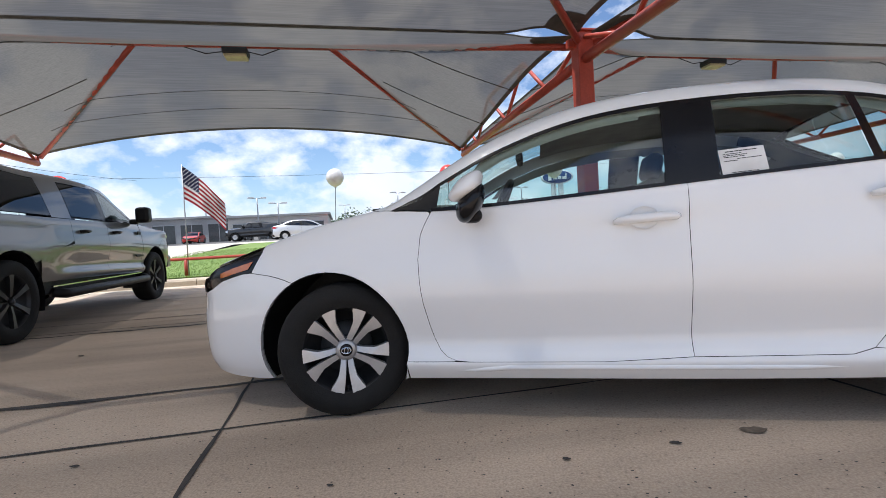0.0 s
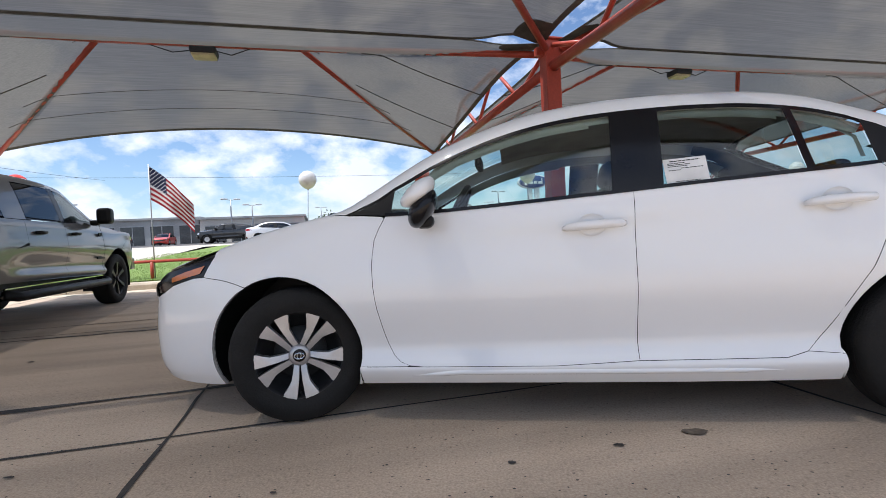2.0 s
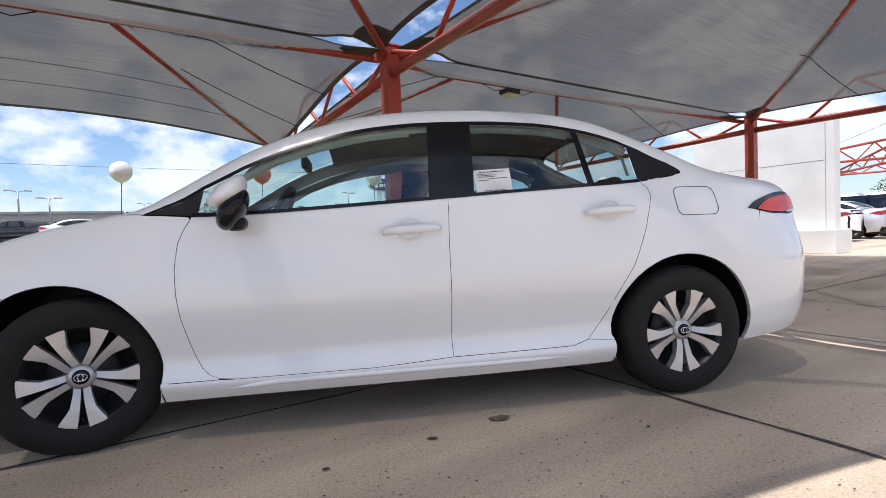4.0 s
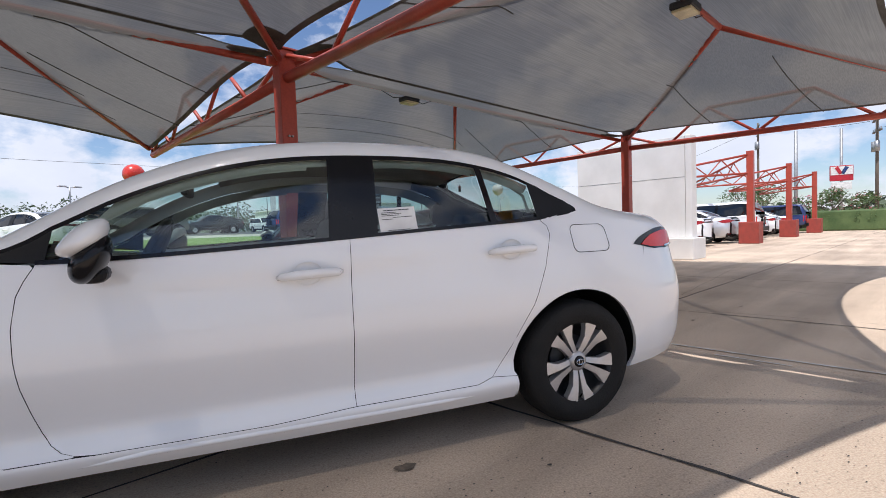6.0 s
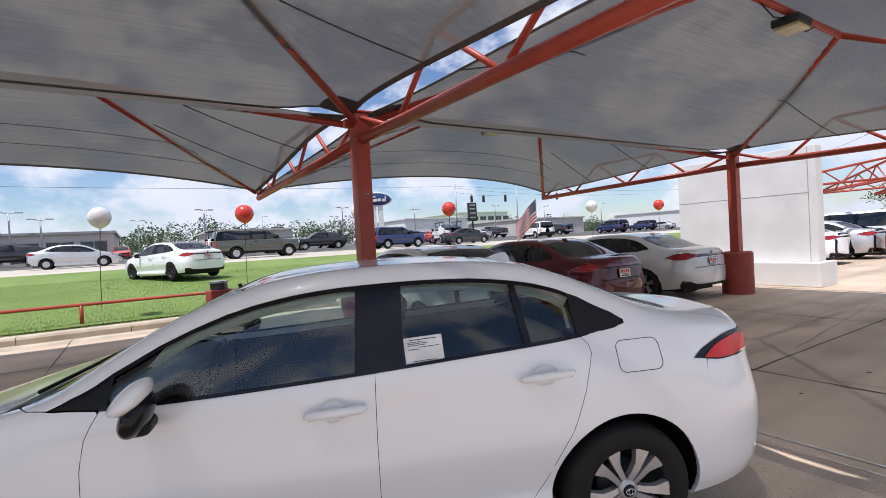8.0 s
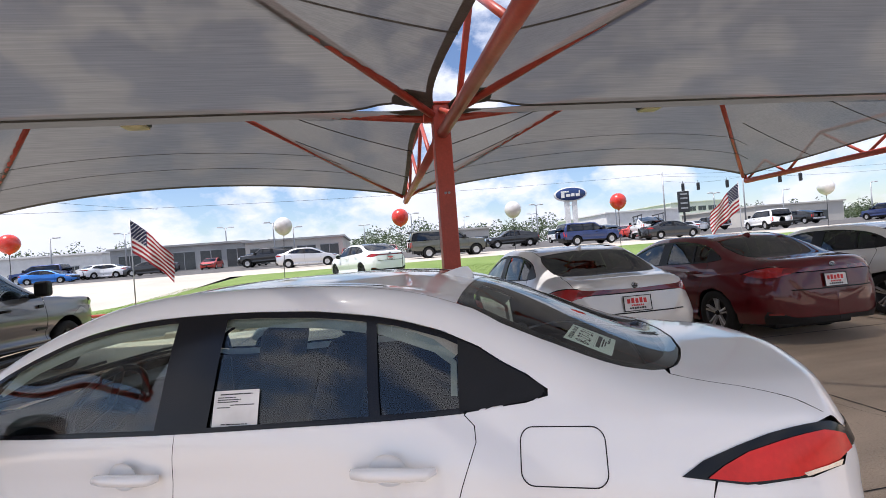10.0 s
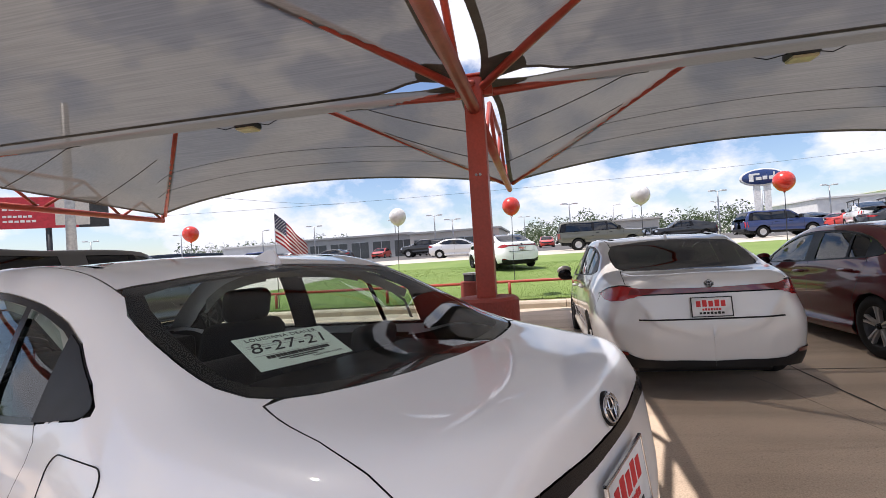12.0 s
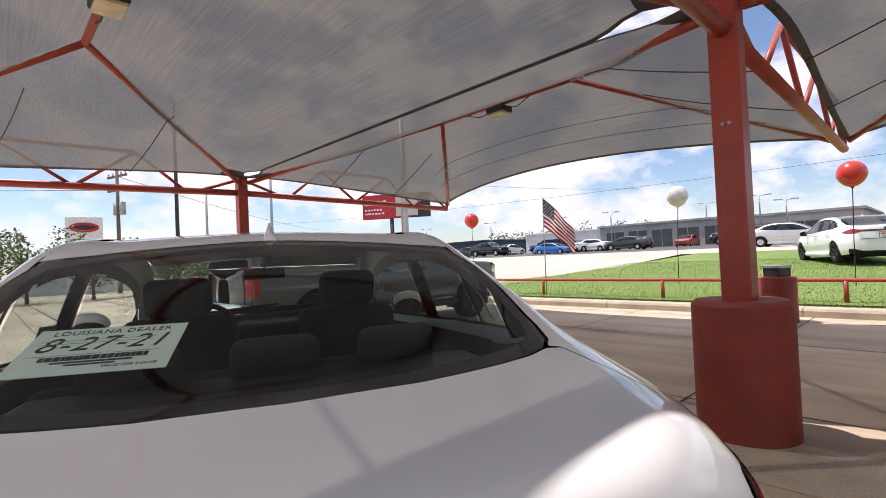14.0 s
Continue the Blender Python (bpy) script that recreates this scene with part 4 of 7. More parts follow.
    boot = [("y", 3.117, 0.593), ("y", 3.122, 0.548), ("y", 3.157, 0.484), ("y", 3.186, 0.39), ("y", 3.221, 0.22), ("y", 3.236, 0.0), *seam_z(0.957, 0.944)[::-1], (3.525, 0.985), ("y", 3.488, 0.6245), ("y", 3.42, 0.6245), ("y", 3.30, 0.6165)]
    P("boot_lid", boot, paint, joined=True)
    if lamp == "twin":
        P("tail_lamp", [(3.082, 0.905), (3.140, 0.938), (3.230, 0.965), (3.315, 0.984), (3.415, 0.992), (3.500, 0.985), (3.550, 0.953), (3.570, 0.905), (3.475, 0.878), (3.375, 0.872), (3.240, 0.876)], GLOSS_BLACK, lift=0.003, label="red and black wrap-round tail lamp")
        P("lamp_lens", [(3.145, 0.898), (3.190, 0.925), (3.255, 0.950), (3.355, 0.967), (3.470, 0.972), (3.535, 0.946), (3.552, 0.905), (3.475, 0.885), (3.375, 0.878), (3.240, 0.882)], RED_LAMP, lift=0.007)
        P("clear_lens", [(3.385, 0.886), (3.455, 0.892), (3.505, 0.896), (3.495, 0.884), (3.395, 0.876)], CHROME, lift=0.010, gap=0)
        P("boot_strip", [*seam_z(0.955, 0.942), *seam_z(0.908, 0.911)[::-1]], GLOSS_BLACK, joined=True, lift=0.003, label="gloss black strip across the boot lid")
    else:
        P("tail_lamp", [(3.15, 0.905), (3.28, 0.955), (3.42, 0.985), (3.53, 0.985), (3.585, 0.965), (3.612, 0.957), (3.612, 0.922), (3.585, 0.890), (3.53, 0.860), (3.42, 0.846), (3.30, 0.856)], DEEP_RED_LAMP, lift=0.004)
        P("lamp_frame", [(3.12, 0.90), (3.28, 0.962), (3.42, 0.992), (3.53, 0.992), (3.54, 0.984), (3.42, 0.980), (3.28, 0.950), (3.16, 0.90)], GLOSS_BLACK, lift=0.006, gap=0)
        P("lamp_strip", [*seam_z(0.972, 0.962), *seam_z(0.915, 0.922)[::-1]], DARK_RED_LAMP, joined=True, lift=0.006, label="dark red lamp strip across the boot lid")
        if not distant:
            half = [skin.at(q * fx, v) for _, q, v in seam_z(0.70)[5:]]
            groove = [Vector((c.x + 0.002, -c.y, c.z)) for c in half] + [Vector((c.x + 0.002, c.y, c.z)) for c in half[-2::-1]]
            part("boot_groove", tube(groove, 0.007, 6), BLACK, car, "black slot below the number plate", True)
    P("rear_bumper", [*ar[(24 if hero else 6):], (3.15, 0.235), (3.5, 0.275), ("v", 3.687, 0.0), ("v", 3.687, 8), *seam_z(0.908, 0.911)[::-1], (3.52, 0.876), (3.42, 0.870), (3.27, 0.874), (3.177, 0.90), (3.139, 0.80), (3.061, 0.62)], paint, joined=True, gap=0, lift=-0.0012, ds=0.2 if distant else 0.03)
    if hero:
        P("lower_valance", [(3.575, 0.285), ("v", 3.64, 0), ("v", 3.687, 0), ("v", 3.687, 2.3), (3.66, 0.375), (3.63, 0.36)], BLACK, joined=True, lift=0.005, gap=0, ds=0.02)
    else:
        P("lower_valance", [(3.40, 0.262), (3.52, 0.278), ("v", 3.64, 0), ("v", 3.687, 0), ("v", 3.687, 1.9), (3.66, 0.355), (3.62, 0.36), (3.56, 0.42), (3.46, 0.43), (3.42, 0.36)], BLACK, joined=True, lift=0.006, gap=0, ds=0.2 if distant else 0.02)
    P("rear_reflector", [(3.595, 0.385), (3.635, 0.39), (3.635, 0.42), (3.595, 0.415)] if hero else [(3.47, 0.385), (3.575, 0.39), (3.575, 0.42), (3.47, 0.415)], DARK_RED_LAMP, lift=0.010, gap=0)
    # side glass and its black surround
    gl = CAR_GLASS if hero else SMOKED
    P("front_side_glass", [(0.485, 0.953), (0.81, 0.962), (1.14, 0.98), (1.47, 0.998), (1.485, 1.34), (1.35, 1.332), (1.21, 1.316), (1.05, 1.287), (0.94, 1.257), (0.80, 1.207), (0.67, 1.148), (0.58, 1.10), (0.50, 1.055)], gl, lift=-0.006, gap=0)
    P("rear_side_glass", [(1.67, 1.012), (1.92, 1.028), (2.235, 1.045), (2.20, 1.312), (2.02, 1.336), (1.8, 1.345), (1.685, 1.344)], DARK_GLASS if hero else SMOKED, lift=-0.006, gap=0)
    P("quarter_glass", [(2.265, 1.05), (2.51, 1.066), (2.50, 1.20), (2.42, 1.255), (2.3, 1.297), (2.23, 1.308)], DARK_GLASS if hero else SMOKED, lift=-0.006, gap=0)
    if hero:
        P("inner_trim", [(1.70, 1.335), (1.8, 1.338), (2.02, 1.328), (2.19, 1.305), (2.19, 1.290), (2.02, 1.312), (1.8, 1.322), (1.70, 1.319)], HEADLINER, lift=-0.03, gap=0, label="beige inner window trim")
        P("inner_trim", [(2.235, 1.298), (2.3, 1.288), (2.42, 1.245), (2.49, 1.195), (2.495, 1.10), (2.475, 1.10), (2.472, 1.187), (2.41, 1.230), (2.3, 1.271), (2.235, 1.282)], HEADLINER, lift=-0.03, gap=0, label="beige inner window trim")
        P("inner_trim", [(0.62, 1.105), (0.80, 1.200), (0.94, 1.250), (1.05, 1.280), (1.21, 1.309), (1.35, 1.325), (1.40, 1.328), (1.40, 1.306), (1.21, 1.287), (1.05, 1.257), (0.94, 1.227), (0.80, 1.178), (0.64, 1.092)], HEADLINER, lift=-0.03, gap=0, label="beige inner window trim")
        P("pillar_trim", [(2.53, 1.03), ("v", 3.10, 5.0), ("y", 3.06, 0.60), ("y", 2.8, 0.645), ("y", 2.62, 0.64), ("y", 2.53, 0.605), ("v", 2.3, 6.3), (2.3, 1.335), (2.45, 1.28), (2.56, 1.215)], CLOTH_SEAT, lift=-0.014, gap=0, label="dark inner pillar trim")
    blk = dict(gap=0, lift=0.0015)
    trim = GLOSS_BLACK if hero else BLACK
    P("mirror_patch", [(0.29, 0.96), (0.47, 0.950), (0.495, 0.957), (0.51, 1.065), (0.36, 0.985)], BLACK, **blk)
    P("centre_pillar", [(1.465, 0.992), (1.672, 1.003), (1.69, 1.348), (1.485, 1.345)], trim, **blk)
    P("glass_divider", [(2.233, 1.04), (2.268, 1.045), (2.232, 1.318), (2.198, 1.322)], trim, **blk)
    P("quarter_trim", [(2.505, 1.055), (2.60, 1.066), (2.70, 1.080), (2.738, 1.090), (2.752, 1.106), (2.74, 1.122), (2.69, 1.150), (2.56, 1.220), (2.495, 1.247)], BLACK, gap=0, lift=0.004)
    P("belt_moulding", [(0.47, 0.944), (0.81, 0.951), (1.47, 0.986), (1.92, 1.014), (2.52, 1.050), (2.52, 1.066), (1.92, 1.030), (1.47, 1.002), (0.81, 0.967), (0.47, 0.960)], trim, lift=0.003, gap=0)
    P("window_frame", [*[(s, z) for s, z in top_line[1:]], (0.36, 0.985), *[(s, z - 0.018) for s, z in top_line[::-1][2:-1]]], trim, **blk)
    # under the skin
    base = boxed(-0.80 * fx, 3.35 * fx, -0.56 * fy, 0.56 * fy, 0.17, 0.34, 0.03)
    box(base, 0.40 * fx, 2.28 * fx, -0.80 * fy, 0.80 * fy, 0.165, 0.30, 0.02)
    part("underbody", base, BLACK, car)
    for line in (X(af), X(ar)):
        rim = [skin.at(q, skin.v_of_z(q, z)) for q, z in line]
        for sd in (-1, 1):
            bm = bmesh.new()
            vs = []
            for pt in rim:
                vs += [bm.verts.new((pt.x, sd * (pt.y - 0.022), pt.z + 0.004)), bm.verts.new((pt.x, sd * 0.50 * fy, pt.z + 0.01))]
            for k in range(len(rim) - 1):
                bm.faces.new((vs[2 * k], vs[2 * k + 1], vs[2 * k + 3], vs[2 * k + 2]))
            bm.faces.new(vs[1::2])
            part("wheel_well", bm, BLACK, car)
            lip = [c for pt in rim for c in ((pt.x, sd * (pt.y - 0.001), pt.z), (pt.x, sd * (pt.y - 0.022), pt.z + 0.004))]
            raw("arch_lip", lip, [(2 * k, 2 * k + 1, 2 * k + 3, 2 * k + 2) for k in range(len(rim) - 1)], paint, car, smooth=True)
    for x, tn in ((0.0, turn), (2.70 * fx, 0.0)):
        for sd in (-1, 1):
            wheel(car, x, sd * 0.775 * fy, r, sd, "distant" if distant else style, tn)
    if distant:
        return car, skin
    for sd in (-1, 1):
        for x, yy, z in ((1.38 * fx, 0.888, 0.858 * fz), (2.315 * fx, 0.880, 0.912 * fz)):
            h = new("door_handle")
            h.parent = car
            h.matrix_basis = pose(x, sd * yy * fy, z, 0, -2.5, 0)
            b = bmesh.new()
            tube([(-0.125, 0, -0.004), (-0.11, sd * 0.022, 0), (-0.06, sd * 0.034, 0.003), (0.05, sd * 0.036, 0.003), (0.105, sd * 0.026, 0), (0.125, 0, -0.002)], [0.010, 0.016, 0.019, 0.019, 0.017, 0.011], 10, bm=b)
            part("grip", b, paint, h, "", True)
            if hero:
                cup = revolve([(0.046, 0.006), (0.043, 0.0022), (0.03, -0.001), (0.0, -0.002)], 24, "y")
                bmesh.ops.scale(cup, vec=(1.25, sd, 1.0), verts=cup.verts)
                bmesh.ops.translate(cup, vec=(-0.01, sd * 0.004, 0.004), verts=cup.verts)
                part("grip_cup", cup, paint, h, "", True)
                if x < 2 * fx:
                    part("lock", revolve([(0, sd * 0.036), (0.008, sd * 0.035), (0.008, 0)], 12, "y", centre=(0.108, 0, 0)), DARK_STEEL, h)
        mz, mx = 0.985 * fz, 0.665 * fx
        mirror = new("wing_mirror")
        mirror.parent = car
        mirror.matrix_basis = pose(mx, sd * 0.995 * fy, mz, 0, 0, -sd * 8)
        shell, lower = bmesh.new(), bmesh.new()
        for bm, low in ((shell, False), (lower, True)):
            bmesh.ops.create_uvsphere(bm, u_segments=24, v_segments=16, radius=1.0)
            for v in bm.verts:
                c = v.co
                if low:
                    c.x, c.y, c.z = (c.x * (0.060 if c.x < 0 else 0.050) + 0.012 + 0.03 * c.z), c.y * 0.098, c.z * 0.082 - 0.022
                else:
                    c.x, c.y, c.z = c.x * (0.066 if c.x < 0 else 0.052) - 0.004 + 0.045 * c.z, c.y * 0.106, c.z * (0.075 if c.z > 0 else 0.050) + 0.035
        part("mirror_shell", shell, paint, mirror, "", True)
        part("mirror_base", lower, GLOSS_BLACK, mirror, "", True)
        part("mirror_foot", soft_box(-0.035, 0.055, -sd * 0.115, sd * 0.03, -0.105, -0.045), BLACK, mirror)
        glass_b = revolve([(0.0, 0.0), (0.06, 0.0)], 20, "y")
        bmesh.ops.transform(glass_b, matrix=pose(0.044, sd * -0.01, 0.018, 0, 0, 90) @ Matrix.Diagonal((1, 1, 0.75, 1)), verts=glass_b.verts)
        part("mirror_glass", glass_b, CHROME, mirror)
    # shark-fin aerial
    zf = 1.402 * fz
    fin = bmesh.new()
    rows = []
    for k in range(9):
        t = k / 8
        xx = (2.26 + 0.17 * t) * fx
        zr = skin.top(xx)
        tip = zr - 0.006 + (0.058 * math.sin(t * 1.57) ** 1.4 if t < 0.86 else 0.058 - 0.20 * (t - 0.86))
        rows.append([fin.verts.new((xx, y, z)) for y, z in ((-0.024, zr - 0.012), (-0.012, zr + 0.4 * (tip - zr)), (-0.003, tip), (0.003, tip), (0.012, zr + 0.4 * (tip - zr)), (0.024, zr - 0.012))])
    for p, q in zip(rows, rows[1:]):
        for k in range(5):
            fin.faces.new((p[k], p[k + 1], q[k + 1], q[k]))
    fin.faces.new(rows[-1])
    soft_edges(part("aerial_fin", fin, paint, car))
    # number plate with the dealer's card, emblem
    plate = new("number_plate")
    plate.parent = car
    plate.matrix_basis = Matrix.Translation((3.655 * fx + 0.012, 0, 0.80 * fz)) @ pose(0, 0, 0, 83, 0, 90)
    part("plate_face", boxed(-0.155, 0.155, -0.078, 0.078, 0.0, 0.006, 0.003), PAPER, plate, "white dealer plate with red lettering")
    fr = bmesh.new()
    for a in ((-0.162, 0.162, 0.076, 0.084), (-0.162, 0.162, -0.084, -0.076)):
        box(fr, a[0], a[1], a[2], a[3], 0, 0.010, 0.002)
    for a in ((-0.162, -0.154), (0.154, 0.162)):
        box(fr, a[0], a[1], -0.084, 0.084, 0, 0.010, 0.002)
    part("plate_frame", fr, CHROME if hero else BLACK, plate)
    if lamp != "none":
        for yy, wid, mat in ((0.03, 0.24, RED_INK), (-0.02, 0.15, RED_INK), (-0.05, 0.20, INK)):
            n = 5 if yy > 0 else 7
            for k in range(n):
                x0 = -wid / 2 + wid * k / n
                hh = 0.028 if yy > 0 else 0.010
                g = boxed(x0, x0 + wid / n * 0.72, yy - hh, yy + hh * (0.75 + 0.25 * (k % 2)), 0.006, 0.0075)
                part("plate_mark", g, mat, plate)
    emblem = new("emblem")
    emblem.parent = car
    emblem.matrix_basis = Matrix.Translation((3.628 * fx + 0.008, 0, 0.995 * fz)) @ pose(0, 0, 0, 74, 0, 90) @ Matrix.Diagonal((0.72, 0.72, 0.8, 1) if hero else (0.6, 0.6, 0.7, 1))
    part("emblem_ground", revolve([(0, 0.004), (0.05, 0.003), (0.056, 0.0), (0.056, -0.01)], 24), GLOSS_BLACK, emblem, "", True)
    for rx, ry, cy in ((0.066, 0.044, 0), (0.022, 0.042, 0), (0.046, 0.019, 0.016)):
        part("emblem_ring", tube([(rx * math.cos(t), cy + ry * math.sin(t), 0.006) for t in [2 * math.pi * i / 28 for i in range(29)]], 0.0038, 6), CHROME, emblem, "", True)
    # cabin
    part("dashboard", soft_box(0.30 * fx, 0.62 * fx, -0.68 * fy, 0.68 * fy, 0.62, 0.94 * fz), BLACK, car)
    for y in (-0.37, 0.37):
        seat(car, 1.25 * fx, y * fy, CLOTH_SEAT)
    part("rear_bench", soft_box(1.85 * fx, 2.35 * fx, -0.62 * fy, 0.62 * fy, 0.40, 0.60), CLOTH_SEAT, car)
    bk = boxed(-0.08, 0.08, -0.62 * fy, 0.62 * fy, 0, 0.56, 0.06, 3)
    bmesh.ops.transform(bk, matrix=pose(2.36 * fx, 0, 0.5, 0, 22, 0), verts=bk.verts)
    part("rear_backrest", bk, CLOTH_SEAT, car)
    for y in (-0.36, 0.36) + ((0.0,) if hero else ()):
        hb = boxed(-0.04, 0.04, -0.12, 0.12, 0, 0.12, 0.038, 3)
        bmesh.ops.transform(hb, matrix=pose(2.56 * fx, y * fy, 1.0 * fz, 0, 16, 0), verts=hb.verts)
        soft_edges(part("rear_headrest", hb, CLOTH_SEAT, car))
    part("parcel_shelf", soft_box(2.56 * fx, 3.12 * fx, -0.60 * fy, 0.60 * fy, 0.985 * fz, 1.02 * fz), BLACK, car)
    part("steering_wheel", wheel_ring(0.74 * fx, -0.37 * fy, 0.93 * fz), BLACK, car, "", True)
    return car, skin


def soft_box(x0, x1, y0, y1, z0, z1, b=0.03):
    return boxed(min(x0, x1), max(x0, x1), min(y0, y1), max(y0, y1), z0, z1, b, 3)


def wheel_ring(x, y, z, r=0.185):
    bm = bmesh.new()
    m = pose(x, y, z, 0, -65, 0)
    tube([m @ Vector((r * math.cos(t), r * math.sin(t), 0)) for t in [2 * math.pi * i / 28 for i in range(29)]], 0.016, 8, bm=bm)
    for a in (0, 2.1, 4.2):
        tube([m @ Vector((0, 0, 0)), m @ Vector((r * math.cos(a), r * math.sin(a), 0))], 0.018, 6, bm=bm)
    return bm


HERO_Y = 0.842
HERO_M = Matrix.Translation((0, HERO_Y, 0))
hero, hero_skin = sedan("sedan_car", "glossy white four-door sedan parked under the shade sails, wheels turned", WHITE_PAINT, HERO_M,
                        fy=0.966, hero=True, style="twin", ds=0.05, dv=0.2, lamp="twin", turn=20)

# ---- papers and small things of the white sedan ----
def on_skin(skin, s, v, lift=0.0, sd=-1):
    p, n = skin.at(s, v), skin.normal(s, v)
    p = p + n * lift
    return Vector((p.x, sd * p.y, p.z))


def skin_line(name, skin, pts, r, mat, parent, lift=0.001):
    part(name, tube([on_skin(skin, s, skin.v_of_z(s, z), lift) for s, z in pts], r, 8), mat, parent, "", True)


flap = []
for cx, cz, a0 in ((2.87, 0.985, 90), (2.87, 0.915, 0), (2.715, 0.915, -90), (2.715, 0.985, -180)):
    flap += [(cx + 0.035 * math.cos(radians(a0 - 15 * k)), cz + 0.035 * math.sin(radians(a0 - 15 * k))) for k in range(7)]
skin_line("fuel_flap_gap", hero_skin, flap + flap[:1], 0.0016, BLACK, hero)
skin_line("sill_ledge", hero_skin, [(0.52 + 0.09 * k, 0.214 + 0.007 * min(k, 3)) for k in range(19)], [0.002, 0.007] + [0.013] * 15 + [0.007, 0.002], WHITE_PAINT, hero, -0.004)
panel("headliner", hero_skin, [("v", 0.98, 6.45), ("v", 2.46, 6.45), ("v", 2.44, 8), ("v", 0.98, 8)], HEADLINER, hero, ds=0.12, dv=0.4, lift=-0.03, gap=0, joined=True, label="beige roof lining")
for sgn in (-1, 1):
    panel("inner_trim", hero_skin, [(0.62, 1.09), (0.80, 1.185), (0.94, 1.235), (1.21, 1.295), (1.5, 1.322), (1.9, 1.322), (2.2, 1.295), (2.48, 1.20), (2.52, 1.24), (2.3, 1.33), (1.9, 1.375), (1.4, 1.37), (1.0, 1.30), (0.7, 1.19)], HEADLINER, hero, ds=0.15, dv=0.4, lift=-0.022, gap=0, sides=(sgn,))
    panel("door_card", hero_skin, [(0.55, 0.5), (0.55, 0.93), (1.5, 0.97), (2.45, 1.03), (2.3, 0.6), (2.0, 0.45)], BLACK, hero, ds=0.2, dv=0.5, lift=-0.05, gap=0, sides=(sgn,))
mirror_in = new("cabin_mirror")
mirror_in.parent = hero
mirror_in.matrix_basis = pose(0.86, 0, 1.27, 0, 0, 0)
part("mirror_body", soft_box(-0.02, 0.02, -0.12, 0.12, -0.035, 0.035, 0.015), BLACK, mirror_in)
part("mirror_stem", tube([(0, 0, 0.03), (-0.03, 0, 0.09)], 0.012, 6), BLACK, mirror_in)
for a, b in (((0.12, -0.55), (0.20, 0.10)), ((0.12, 0.05), (0.20, 0.60))):
    pts = [on_skin(hero_skin, a[0] + (b[0] - a[0]) * k / 8, hero_skin.v_of_y(a[0] + (b[0] - a[0]) * k / 8, abs(a[1] + (b[1] - a[1]) * k / 8)), 0.016, 1 if a[1] + (b[1] - a[1]) * k / 8 > 0 else -1) for k in range(9)]
    part("wiper", tube(pts, 0.009, 6), BLACK, hero)


def sheet_on(name, label, m, w, h, mat):
    t = thing(name, label, "paper", m)
    part("card", boxed(-w / 2, w / 2, -h / 2, h / 2, 0, 0.0012), mat, t)
    return t


def bars(parent, rows, mat, z=0.0016):
    """Rows of short bars: (x0, x1, y, height, pieces)."""
    for x0, x1, y, h, n in rows:
        rnd = random.Random(int(1000 * (x0 + 3 * y)))
        x = x0
        while x < x1 - 0.002:
            w = min((x1 - x0) / n * rnd.uniform(0.6, 1.1), x1 - x)
            part("print_line", boxed(x, x + w * 0.86, y - h / 2, y + h / 2, z, z + 0.0006), mat, parent)
            x += w


# price sheet behind the rear door's glass
p_tl, p_bl = on_skin(hero_skin, 1.77, hero_skin.v_of_z(1.77, 1.128), -0.0035), on_skin(hero_skin, 1.77, hero_skin.v_of_z(1.77, 1.010), -0.0035)
up = (p_tl - p_bl).normalized()
right = Vector((1, 0, 0.05)).normalized()
nrm = right.cross(up).normalized()
up = nrm.cross(right)
m_sheet = Matrix((right, up, nrm)).transposed().to_4x4()
m_sheet.translation = (p_tl + p_bl) / 2 + Vector((0, HERO_Y, 0))
sticker = sheet_on("window_sheet", "white printed price sheet on the rear door glass", m_sheet, 0.17, 0.118, PAPER)
bars(sticker, [(-0.06, 0.06, 0.047, 0.004, 6), (-0.07, 0.0, 0.037, 0.003, 5), (-0.07, 0.02, 0.030, 0.003, 6), (-0.07, 0.01, 0.023, 0.003, 6), (-0.02, 0.07, 0.013, 0.003, 5), (-0.07, -0.02, 0.006, 0.003, 4), (-0.05, 0.05, -0.046, 0.003, 5)], INK)

# temporary dealer tag behind the rear window
a, b = [hero_skin.at(q, hero_skin.v_of_y(q, 0.36)) for q in (2.815, 2.995)]
down = Vector((b.x - a.x, 0, b.z - a.z)).normalized()
side = Vector((0, 1, 0.05)).normalized()
nrm = side.cross(-down).normalized()
m_tag = Matrix((side, -down, nrm)).transposed().to_4x4() @ pose(0, 0, 0, 0, 0, -8)
m_tag.translation = (a + b) / 2 + Vector((0, -(a + b).y / 2 - 0.325 + HERO_Y, -0.032))
tag = sheet_on("dealer_tag", "pale green temporary dealer tag inside the rear window", m_tag @ Matrix.Diagonal((0.84, 0.87, 1, 1)), 0.32, 0.19, GREEN_PAPER)
lines("LOUISIANA DEALER", 0.026, INK, tag, pose(0, 0.074, 0.0014), spread=1.12, depth=0.0004)
lines("8-27-21", 0.080, INK, tag, pose(-0.005, 0.022, 0.0014), spread=1.08, depth=0.0004, shear=0.3)
bars(tag, [(-0.11, 0.11, -0.034, 0.016, 14), (-0.08, 0.08, -0.050, 0.006, 20), (-0.05, 0.05, -0.060, 0.005, 12)], INK)
lines("VALID FOR 4 DAYS", 0.013, INK, tag, pose(0.08, -0.072, 0.0014), depth=0.0004)
bars(tag, [(-0.14, 0.14, 0.040, 0.0012, 1), (-0.14, 0.14, 0.028, 0.0012, 1), (-0.14, 0.14, -0.020, 0.0012, 1)], STEEL)

